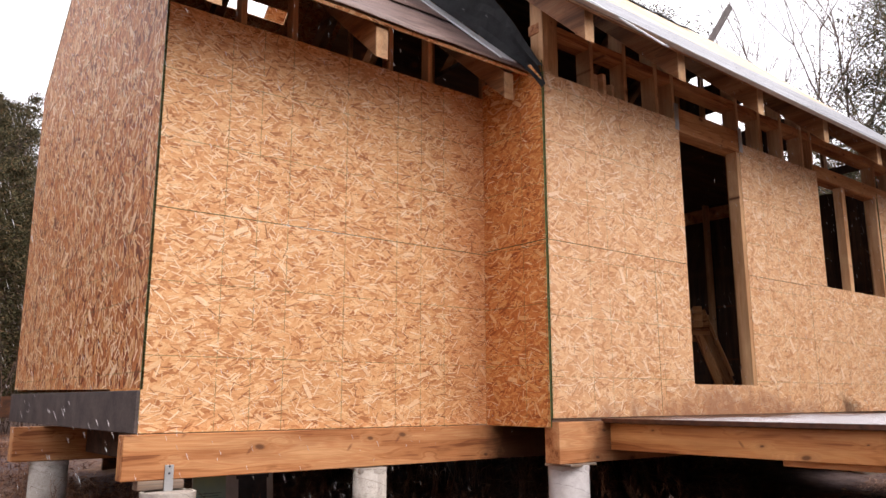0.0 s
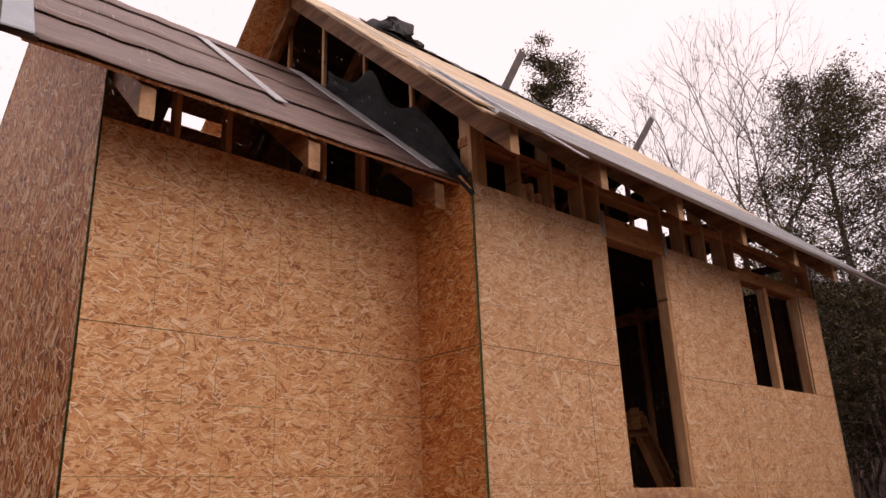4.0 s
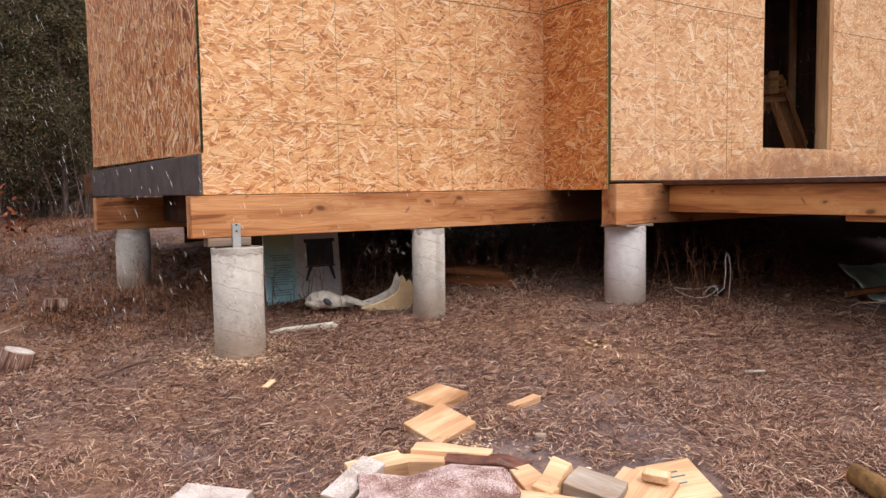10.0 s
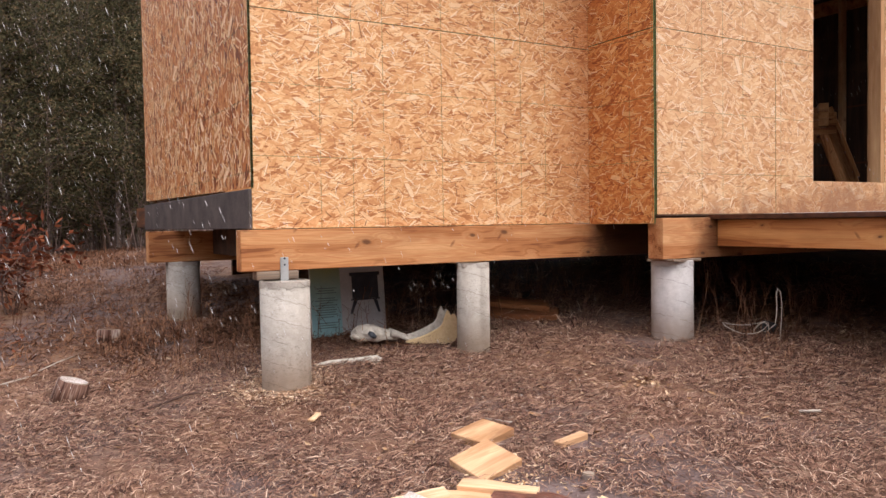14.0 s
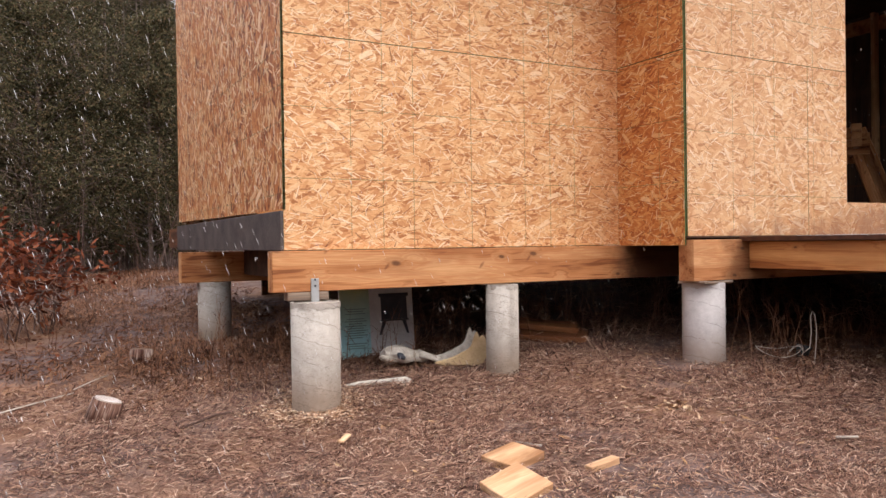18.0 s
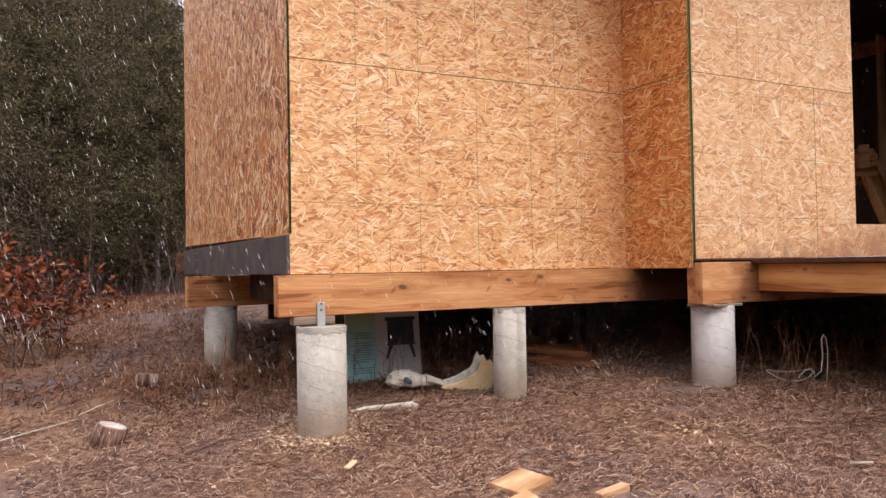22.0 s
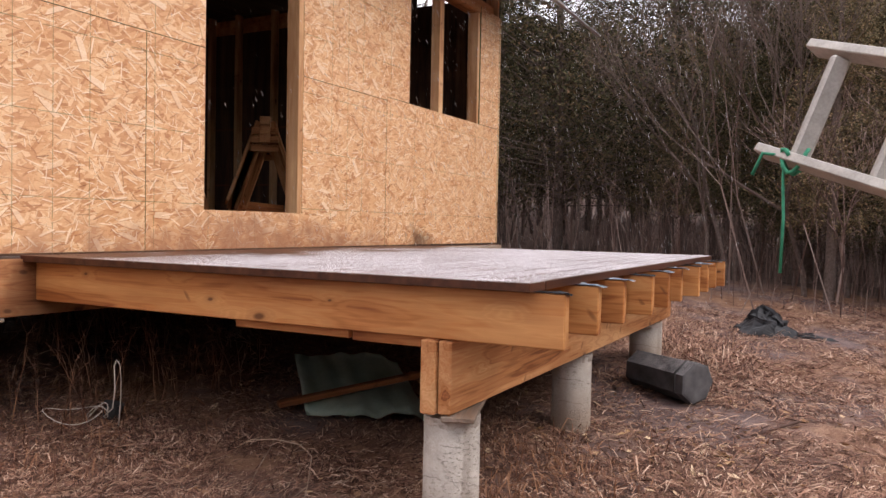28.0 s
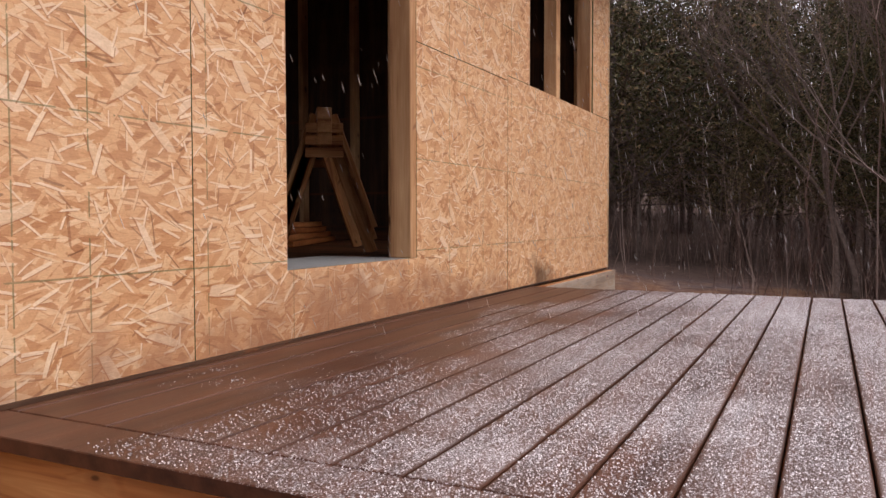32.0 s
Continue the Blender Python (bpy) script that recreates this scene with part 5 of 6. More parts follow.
# ---- materials of the small things ----
M_PINE = wood_material("fresh_pine", [(0.25, (0.52, 0.3, 0.16)), (0.5, (0.7, 0.46, 0.275)), (0.75, (0.78, 0.57, 0.38))], 0.7, knots=False)
M_REDBARK = plain_material("wet_red_bark", (0.05, 0.018, 0.014), (0.2, 0.075, 0.05), 30, 0.5, 0.4, 0, 1.0)
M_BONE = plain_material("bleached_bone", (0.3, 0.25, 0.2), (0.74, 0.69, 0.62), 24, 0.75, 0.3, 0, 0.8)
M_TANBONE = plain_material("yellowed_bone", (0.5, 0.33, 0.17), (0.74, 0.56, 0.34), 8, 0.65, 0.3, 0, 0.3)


def teal_material():
    """Sun-bleached print that runs from teal to olive."""
    m, nt, b = mat("teal_print", 0.6, 0.3)
    tc = nt.nodes.new("ShaderNodeTexCoord")
    xyz = nt.nodes.new("ShaderNodeSeparateXYZ")
    nt.links.new(tc.outputs["Object"], xyz.inputs[0])
    wob = noise_tex(nt, tc.outputs["Object"], 9.0, 4.0)
    f = math_node(nt, "ADD", xyz.outputs[2], math_node(nt, "MULTIPLY", wob, 0.12))
    col = ramp(nt, f, [(0.2, (0.4, 0.68, 0.72)), (0.42, (0.42, 0.62, 0.56)), (0.55, (0.4, 0.46, 0.22))])
    nt.links.new(mix(nt, 0.35, col, ramp(nt, wob, [(0.35, (0.5, 0.5, 0.5)), (0.65, (1, 1, 1))]), "MULTIPLY"), b.inputs["Base Color"])
    return m


M_TEAL = teal_material()
M_TEALINK = plain_material("faded_ink", (0.13, 0.21, 0.21), (0.22, 0.3, 0.3), 40, 0.6)
M_PRINT = plain_material("pale_print", (0.48, 0.47, 0.48), (0.68, 0.67, 0.67), 6, 0.6)
M_INK = plain_material("dark_print", (0.03, 0.035, 0.05), (0.08, 0.085, 0.1), 12, 0.6)
M_PLASTIC = plain_material("dusty_black_plastic", (0.022, 0.021, 0.021), (0.07, 0.067, 0.068), 10, 0.65, 0.4, 0, 0.2)
M_ALU = plain_material("weathered_aluminium", (0.3, 0.275, 0.25), (0.55, 0.52, 0.48), 14, 0.5, 0.5, 0.35, 0.15)
M_ROPE = plain_material("green_rope", (0.02, 0.16, 0.09), (0.06, 0.34, 0.2), 60, 0.7)
M_SHEET = plain_material("faded_green_sheet", (0.36, 0.47, 0.4), (0.54, 0.65, 0.57), 5, 0.6)
M_STUMP = wood_material("weathered_stump", [(0.3, (0.06, 0.024, 0.018)), (0.5, (0.2, 0.115, 0.09)), (0.66, (0.52, 0.45, 0.41))], 0.85, along=2, grain=2.0, knots=False)
M_WIRE = plain_material("pale_wire", (0.36, 0.3, 0.25), (0.6, 0.53, 0.46), 20, 0.75)
M_TANTWIG = plain_material("dry_tan_twig", (0.2, 0.13, 0.09), (0.38, 0.28, 0.21), 20, 0.8)
M_ORANGE = wood_material("orange_board", [(0.25, (0.3, 0.09, 0.03)), (0.5, (0.5, 0.18, 0.06)), (0.75, (0.6, 0.26, 0.1))], 0.7)
M_DARKORANGE = wood_material("old_red_board", [(0.25, (0.12, 0.04, 0.017)), (0.5, (0.22, 0.085, 0.035)), (0.75, (0.32, 0.14, 0.06))], 0.7)
M_ROT = plain_material("mossy_rotten_wood", (0.07, 0.035, 0.015), (0.3, 0.17, 0.07), 22, 0.9, 0.1, 0, 1.0)
M_CHIPS = island_material("wood_shavings", [(0.0, (0.36, 0.2, 0.1)), (0.5, (0.58, 0.38, 0.22)), (1.0, (0.75, 0.58, 0.4))])
M_PELLET = island_material("ice_pellets", [(0.0, (0.26, 0.235, 0.245)), (1.0, (0.78, 0.75, 0.78))], 0.6, 0.3)
M_SHAVING = island_material("pale_shavings", [(0.0, (0.4, 0.22, 0.13)), (0.5, (0.66, 0.44, 0.29)), (1.0, (0.82, 0.66, 0.5))])
M_SLEET = island_material("sleet_grains", [(0.0, (0.4, 0.39, 0.39)), (1.0, (0.75, 0.74, 0.75))], 0.5, 0.3)
M_SPECK = island_material("frozen_pellets", [(0.0, (0.5, 0.46, 0.42)), (1.0, (0.85, 0.84, 0.84))])


def snowed_material(name, wood, amount=0.75):
    m, nt, b = mat(name, 0.75, 0.3)
    v = coords(nt)
    n1 = noise_tex(nt, v, 9.0, 4.0)
    grit = noise_tex(nt, v, 260.0, 3.0, 0.7)
    geo = nt.nodes.new("ShaderNodeNewGeometry")
    nz = nt.nodes.new("ShaderNodeSeparateXYZ")
    nt.links.new(geo.outputs["Normal"], nz.inputs[0])
    s = math_node(nt, "ADD", math_node(nt, "MULTIPLY", math_node(nt, "SUBTRACT", grit, 0.47), 2.6), math_node(nt, "SUBTRACT", n1, 0.35))
    s = math_node(nt, "MULTIPLY", ramp(nt, s, [(0.1, (0, 0, 0)), (0.5, (1, 1, 1))]), ramp(nt, nz.outputs[2], [(0.3, (0, 0, 0)), (0.75, (1, 1, 1))]))
    nt.links.new(mix(nt, math_node(nt, "MULTIPLY", s, amount), ramp(nt, n1, [(0.3, wood[0]), (0.7, wood[1])]), (0.74, 0.68, 0.68)), b.inputs["Base Color"])
    bump(nt, b, math_node(nt, "ADD", n1, math_node(nt, "MULTIPLY", grit, 0.3)), 0.6, 0.006)
    return m


M_SNOWBARK = snowed_material("snow_dusted_bark", ((0.11, 0.035, 0.022), (0.3, 0.12, 0.08)))
M_TUB = snowed_material("snow_dusted_black_plastic", ((0.05, 0.048, 0.05), (0.13, 0.125, 0.13)), 0.25)
M_SNOWBOARD = snowed_material("snow_dusted_board", ((0.26, 0.2, 0.16), (0.42, 0.34, 0.28)))


def tube(name, points, radii, material, parent=None, label="", n=10, flat=1.0):
    """A smooth tapering body along a line of points."""
    bm = bmesh.new()
    rings = []
    pts = [Vector(p) for p in points]
    for i, p in enumerate(pts):
        d = (pts[min(i + 1, len(pts) - 1)] - pts[max(i - 1, 0)]).normalized()
        u = Vector((0, 0, 1)).cross(d)
        u = u.normalized() if u.length > 0.05 else d.orthogonal().normalized()
        w = d.cross(u)
        r = radii[i] if isinstance(radii, (list, tuple)) else radii
        rings.append([bm.verts.new(p + u * math.cos(6.28319 * k / n) * r + w * math.sin(6.28319 * k / n) * r * flat) for k in range(n)])
    for a, b in zip(rings, rings[1:]):
        for k in range(n):
            bm.faces.new((a[k], a[(k + 1) % n], b[(k + 1) % n], b[k]))
    bm.faces.new(rings[0][::-1])
    bm.faces.new(rings[-1])
    for f in bm.faces:
        f.smooth = True
    bmesh.ops.recalc_face_normals(bm, faces=bm.faces[:])
    return part(name, bm, material, parent, label)


def rough_block(name, sx, sy, sz, m, material, label, category, group="", jitter=0.006, seed=0, wedge=0.0):
    """A sawn or split piece of wood with slightly uneven faces; its underside is at the pose's height."""
    bm = bmesh.new()
    bmesh.ops.create_cube(bm, size=1.0)
    bmesh.ops.subdivide_edges(bm, edges=bm.edges[:], cuts=2, use_grid_fill=True)
    for v in bm.verts:
        t = 1 - wedge * (v.co.y + 0.5)
        v.co = Vector((v.co.x * sx, v.co.y * sy, (v.co.z + 0.5) * sz * t))
        v.co += Vector([noise.noise(v.co * 9 + Vector((seed, k * 7, seed * 3))) * jitter for k in range(3)])
    ob = part(name, bm, material)
    mod = ob.modifiers.new("edge", "BEVEL")
    mod.width, mod.segments, mod.angle_limit = 0.003, 1, radians(50)
    ob.matrix_world = m
    return tagged(ob, label, category, group)


# ---- hardware on the piers ----
strap = thing("post_base_strap", "galvanised steel strap joining beam and pier", "bracket")
bar("strap_plate", 0.132, 0.178, -0.068, -0.0625, 0.56, 0.742, M_STEEL, strap, "", 0.001)
for z in (0.7, 0.735):
    tube("nail_head", [(0.155, -0.069, z), (0.155, -0.0705, z)], 0.006, M_INK, strap)
shim = bar("wood_shim", 0.0, 0.24, -0.058, 0.02, 0.619, 0.667, M_GREYWOOD)
tagged(shim, "grey wooden shim between pier and beam", "shim", "shims")
shim = bar("wood_shim", 1.26, 1.43, -0.05, 0.02, 0.6605, 0.6675, M_GREYWOOD)
tagged(shim, "thin wooden shim on the pier", "shim", "shims")
rough_block("wood_shim", 0.3, 0.2, 0.017, pose(2.62, -0.6, 0.6465, 0, 0, 8), M_GREYWOOD, "splintered slab of wood on the pale pier", "shim", "shims", 0.012, 4)
rough_block("wood_shim", 0.42, 0.11, 0.017, pose(3.12, -2.83, 0.463, 0, 0, 18), M_GREYWOOD, "snow-wet board end under the cross beam", "shim", "shims", 0.006, 5)

# ---- printed stove panel and bones under the bay ----
panel = thing("stove_poster", "faded printed panel with a stove picture, leaning under the bay", "poster", at=pose(0.94, 0.85, 0.125, -6, 0, 0))
bar("board", -0.285, 0.285, 0, 0.012, 0, 0.505, M_PRINT, panel, "", 0.002)
bar("teal_field", -0.284, -0.06, -0.003, -0.0005, 0.001, 0.504, M_TEAL, panel, "faded column, teal below and olive green above", 0)
bar("stove_body", 0.03, 0.235, -0.003, -0.0005, 0.262, 0.43, M_INK, panel, "dark stove silhouette", 0)
bar("stove_top", 0.015, 0.25, -0.0035, -0.0008, 0.425, 0.45, M_INK, panel, "", 0)
bar("stove_base", 0.02, 0.245, -0.0035, -0.0008, 0.25, 0.2615, M_INK, panel, "", 0)
for x, out in ((0.05, -0.035), (0.205, 0.03)):
    bm = bmesh.new()
    vs = [bm.verts.new(c) for c in ((x - 0.012, -0.003, 0.2495), (x + 0.018, -0.003, 0.2495), (x + 0.008 + out, -0.003, 0.155), (x - 0.008 + out, -0.003, 0.155))]
    r = bmesh.ops.extrude_face_region(bm, geom=[bm.faces.new(vs)])
    bmesh.ops.translate(bm, vec=(0, 0.0025, 0), verts=[v for v in r["geom"] if isinstance(v, bmesh.types.BMVert)])
    bmesh.ops.recalc_face_normals(bm, faces=bm.faces[:])
    part("stove_leg", bm, M_INK, panel)
for k in range(15):
    z = 0.345 - 0.0165 * k - (0.02 if k > 2 else 0) - (0.025 if k > 11 else 0)
    w = (0.16, 0.12, 0.15, 0.13, 0.17, 0.1)[k % 6]
    bar("text_bar", -0.17 - w / 2, -0.17 + w / 2, -0.0045, -0.0032, z, z + 0.0055, M_TEALINK, panel, "", 0)

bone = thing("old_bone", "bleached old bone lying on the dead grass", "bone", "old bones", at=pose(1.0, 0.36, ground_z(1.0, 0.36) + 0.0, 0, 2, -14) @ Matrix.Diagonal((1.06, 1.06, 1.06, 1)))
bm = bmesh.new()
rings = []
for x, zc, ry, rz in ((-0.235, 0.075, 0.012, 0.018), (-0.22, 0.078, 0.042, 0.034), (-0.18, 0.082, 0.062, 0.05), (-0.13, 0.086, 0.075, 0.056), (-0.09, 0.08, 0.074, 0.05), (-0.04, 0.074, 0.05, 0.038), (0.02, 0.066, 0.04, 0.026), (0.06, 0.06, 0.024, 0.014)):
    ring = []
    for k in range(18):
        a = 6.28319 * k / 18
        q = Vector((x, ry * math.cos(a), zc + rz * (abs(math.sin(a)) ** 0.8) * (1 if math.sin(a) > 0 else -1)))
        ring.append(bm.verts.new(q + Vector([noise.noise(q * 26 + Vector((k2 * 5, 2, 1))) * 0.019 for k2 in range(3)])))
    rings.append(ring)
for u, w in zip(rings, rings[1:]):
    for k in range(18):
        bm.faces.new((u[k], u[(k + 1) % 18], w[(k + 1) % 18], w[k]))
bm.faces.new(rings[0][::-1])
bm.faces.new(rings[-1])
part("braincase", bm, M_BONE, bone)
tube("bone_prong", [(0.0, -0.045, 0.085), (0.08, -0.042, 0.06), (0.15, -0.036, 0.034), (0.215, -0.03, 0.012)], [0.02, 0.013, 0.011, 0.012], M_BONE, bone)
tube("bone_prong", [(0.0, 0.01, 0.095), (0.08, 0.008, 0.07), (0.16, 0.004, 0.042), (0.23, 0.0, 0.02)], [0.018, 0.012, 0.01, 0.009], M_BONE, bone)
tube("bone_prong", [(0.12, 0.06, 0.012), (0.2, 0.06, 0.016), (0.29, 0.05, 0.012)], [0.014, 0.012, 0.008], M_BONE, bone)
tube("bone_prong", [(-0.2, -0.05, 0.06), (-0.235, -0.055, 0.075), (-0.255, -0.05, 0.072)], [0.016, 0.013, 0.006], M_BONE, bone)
# solid dark lump, painting the shade inside the eye socket
tube("hollow", [(-0.14, -0.066, 0.095), (-0.125, -0.078, 0.082), (-0.1, -0.08, 0.066)], [0.014, 0.024, 0.014], M_INK, bone, "dark lump painting the eye socket's shade", 10, 0.8)


def bone_plate(name, outline, y, thick, material, parent):
    """A flat curved bone: a rounded outline in the upright plane, swollen in the middle."""
    bm = bmesh.new()
    n = len(outline)
    smooth = []
    for k in range(n):
        p0, p1, p2, p3 = (Vector((*outline[(k + j) % n], 0)) for j in (-1, 0, 1, 2))
        for q in (0.0, 0.34, 0.67):
            smooth.append(0.5 * ((2 * p1) + (p2 - p0) * q + (2 * p0 - 5 * p1 + 4 * p2 - p3) * q * q + (3 * p1 - p0 - 3 * p2 + p3) * q ** 3))
    f = bm.faces.new([bm.verts.new((p.x, y, p.y)) for p in smooth])
    r = bmesh.ops.extrude_face_region(bm, geom=[f])
    bmesh.ops.translate(bm, vec=(0, thick, 0), verts=[v for v in r["geom"] if isinstance(v, bmesh.types.BMVert)])
    bmesh.ops.recalc_face_normals(bm, faces=bm.faces[:])
    return part(name, bm, material, parent, "", 0.005)


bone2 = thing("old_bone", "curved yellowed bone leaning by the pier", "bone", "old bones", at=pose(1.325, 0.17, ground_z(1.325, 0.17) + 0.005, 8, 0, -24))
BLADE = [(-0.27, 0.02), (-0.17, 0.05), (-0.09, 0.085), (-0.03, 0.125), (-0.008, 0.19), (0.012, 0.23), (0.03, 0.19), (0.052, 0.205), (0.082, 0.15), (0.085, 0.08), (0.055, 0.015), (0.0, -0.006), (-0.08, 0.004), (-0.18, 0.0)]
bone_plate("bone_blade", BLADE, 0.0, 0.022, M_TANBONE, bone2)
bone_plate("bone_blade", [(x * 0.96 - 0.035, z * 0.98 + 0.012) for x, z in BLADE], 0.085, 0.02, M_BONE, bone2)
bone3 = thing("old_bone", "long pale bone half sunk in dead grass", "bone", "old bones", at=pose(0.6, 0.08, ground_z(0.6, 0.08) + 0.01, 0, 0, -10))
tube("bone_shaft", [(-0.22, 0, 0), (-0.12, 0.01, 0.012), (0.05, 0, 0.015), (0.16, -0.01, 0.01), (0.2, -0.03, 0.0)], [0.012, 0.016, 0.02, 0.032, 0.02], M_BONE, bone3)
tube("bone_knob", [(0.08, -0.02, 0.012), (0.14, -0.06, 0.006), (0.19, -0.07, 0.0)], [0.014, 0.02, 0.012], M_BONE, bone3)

# ---- stumps, sticks and boards on the ground ----
def stump(x, y, r, h, tilt, material, label, seed, hide=M_BARK):
    t = thing("stump", label, "stump", "stumps", at=pose(x, y, ground_z(x, y) + (0.035 if tilt[0] > 40 else -0.015), tilt[0], tilt[1], seed * 40))
    bm = bmesh.new()
    cylinder(bm, r * 1.08, r, h, 22)
    for v in bm.verts:
        f = 1 + 0.22 * noise.noise(Vector((v.co.x * 22, v.co.y * 22, seed)))
        v.co.x *= f
        v.co.y *= f
    for f in bm.faces:
        f.smooth = abs(f.normal.z) < 0.5
    part("bark", bm, hide, t)
    bm = bmesh.new()
    cylinder(bm, r * 0.93, r * 0.9, 0.006, 22, pose(0, 0, h))
    part("cut_face", bm, material, t, "pale sawn end")


stump(-0.93, 0.25, 0.076, 0.12, (14, 12), M_SNOWBOARD, "short weathered stump leaning in the grass", 1, M_STUMP)
stump(-0.56, 1.62, 0.075, 0.085, (4, 8), M_GREYWOOD, "low grey tree stump in dead grass", 2, M_STUMP)
stump(0.69, -1.97, 0.024, 0.05, (3, 0), M_GREYWOOD, "thin cut sapling stub", 3)
stump(1.27, -3.02, 0.038, 0.19, (84, 6), M_ORANGE, "mossy rotten log beside the firewood", 4, M_ROT)
for pts, r, lab in (
    ([(-1.75, 0.25), (-1.395, 0.54), (-1.03, 0.86)], 0.005, "pale fallen stick in the dead grass"),
    ([(-1.03, 0.9), (-0.92, 1.02), (-0.81, 1.22)], 0.004, "thin pale stick in the clearing"),
    ([(-0.6, -0.17), (-0.4, -0.06), (-0.23, 0.02)], 0.006, "thin dull stick by the corner pier"),
    ([(0.727, -1.19), (0.79, -1.33)], 0.005, "thin pale stick behind the offcuts"),
    ([(2.0, -1.94), (2.06, -2.01)], 0.007, "short pale stick on the ground"),
    ([(2.78, -2.72), (2.72, -2.9), (2.74, -3.06)], 0.014, "twisted root by the deck pier"),
    ([(2.86, -2.82), (2.7, -2.86), (2.58, -2.98)], 0.01, "thin root by the deck pier"),
    ([(2.66, -2.78), (2.78, -2.96), (2.82, -3.1)], 0.011, "broken root by the deck pier"),
    ([(5.0, -3.6), (5.4, -3.8)], 0.008, "stick on the straw beside the deck"),
):
    tagged(tube("stick", [(x, y, ground_z(x, y) + 0.016 + 0.012 * math.sin(k * 2)) for k, (x, y) in enumerate(pts)], r, M_WIRE if "pale" in lab else M_TWIG, None, "", 6), lab, "stick", "fallen sticks")
twig = thing("fallen_twig", "arching forked twig at the edge of the deck's shade", "twig")
tube("stem", [(2.93, -1.92, 0.23), (2.96, -1.97, 0.262), (3.0, -2.06, 0.268), (3.04, -2.15, 0.25), (3.05, -2.2, 0.21), (3.0, -2.22, 0.11), (2.93, -2.24, 0.02)], [0.001, 0.0018, 0.0022, 0.0022, 0.0022, 0.002, 0.0015], M_TANTWIG, twig, "", 6)
tube("side_twig", [(3.0, -2.22, 0.11), (2.95, -2.17, 0.06), (2.92, -2.12, 0.02)], [0.0016, 0.0013, 0.0009], M_TANTWIG, twig, "", 5)
tube("side_twig", [(2.96, -1.97, 0.262), (2.94, -1.94, 0.3), (2.95, -1.94, 0.36)], [0.0016, 0.0013, 0.0009], M_TANTWIG, twig, "", 5)
tube("side_twig", [(3.0, -2.06, 0.268), (2.93, -2.03, 0.16), (2.88, -2.0, 0.04)], [0.0016, 0.0013, 0.0009], M_TANTWIG, twig, "", 5)


def lie(x, y, dz=0.0, rx=0, ry=0, rz=0):
    return pose(x, y, ground_z(x, y) + dz, rx, ry, rz)


def lean(x, y, dz, tilt, spin):
    """Lying on the ground, its far side raised by tilt towards a viewer in front of the bay."""
    way = Vector((x + 1.22, y + 4.2, 0)).normalized()
    axis = Vector((way.y, -way.x, 0))
    return Matrix.Translation((x, y, ground_z(x, y) + dz)) @ Matrix.Rotation(radians(tilt), 4, axis) @ pose(0, 0, 0, 0, 0, spin)


W = "firewood pile"
rough_block("board_offcut", 0.22, 0.18, 0.04, lean(0.585, -1.4, 0.015, 6, 18), M_PINE_OLD, "square pine board offcut, weathered face up", "offcut", W, 0.003, 11)
rough_block("board_offcut", 0.21, 0.2, 0.035, lean(0.42, -1.67, 0.025, 17, 10), M_PINE, "square fresh pine board offcut tilted on the grass", "offcut", W, 0.003, 12)
rough_block("split_log", 0.29, 0.1, 0.075, lean(0.3, -1.93, 0.01, 6, -46), M_PINE, "split pine billet in the pile", "firewood", W, 0.012, 13, 0.3)
rough_block("split_log", 0.24, 0.09, 0.06, lean(0.15, -1.9, 0.02, 10, -38), M_PINE, "thin split pine billet", "firewood", W, 0.01, 14, 0.4)
rough_block("split_log", 0.2, 0.1, 0.06, lean(0.02, -1.88, 0.03, 14, -10), M_PINE, "short pine billet with a knot", "firewood", W, 0.01, 15, 0.3)
rough_block("split_log", 0.09, 0.26, 0.05, lean(-0.1, -1.95, 0.04, 14, -60), M_SNOWBOARD, "thin slab leaning on the firewood", "firewood", W, 0.008, 16, 0.2)
rough_block("split_log", 0.3, 0.07, 0.04, lean(-0.27, -1.99, 0.0, 4, -14), M_PINE, "pale strip of split pine", "firewood", W, 0.006, 17)
rough_block("board_offcut", 0.24, 0.16, 0.045, lean(-0.53, -1.75, 0.0, 6, -45), M_SNOWBOARD, "grey board offcut dusted with snow", "offcut", W, 0.004, 18)
rough_block("bark_slab", 0.5, 0.26, 0.1, lean(0.07, -2.16, -0.01, 0, -32), M_SNOWBARK, "bark-covered log slab dusted with snow", "firewood", W, 0.05, 19)
rough_block("bark_slab", 0.3, 0.1, 0.07, lean(0.35, -2.08, 0.0, 0, -52), M_REDBARK, "wet red-brown strip of bark", "firewood", W, 0.03, 20)
rough_block("split_log", 0.26, 0.06, 0.05, lean(0.26, -2.2, 0.0, 0, -36), M_PINE, "pale split stick in the pile", "firewood", W, 0.008, 21)
rough_block("split_log", 0.08, 0.2, 0.09, lean(0.4, -2.27, 0.0, 20, -10), M_PINE, "split pine wedge standing on edge", "firewood", W, 0.012, 22, 0.4)
rough_block("split_log", 0.07, 0.22, 0.1, lean(0.47, -2.29, 0.0, 18, -60), M_PINE, "short split pine piece", "firewood", W, 0.012, 23, 0.4)
rough_block("split_log", 0.26, 0.09, 0.08, lean(0.37, -2.4, 0.0, 12, -50), M_PINE, "broad split pine piece", "firewood", W, 0.014, 24, 0.3)
rough_block("split_log", 0.18, 0.12, 0.07, lean(0.56, -2.4, 0.0, 18, -70), M_GREYWOOD, "grey weathered billet in the pile", "firewood", W, 0.012, 25, 0.2)
rough_block("board_offcut", 0.2, 0.2, 0.035, lean(0.68, -2.48, 0.0, 12, 20), M_PINE, "square pine offcut leaning in the pile", "offcut", W, 0.003, 26)
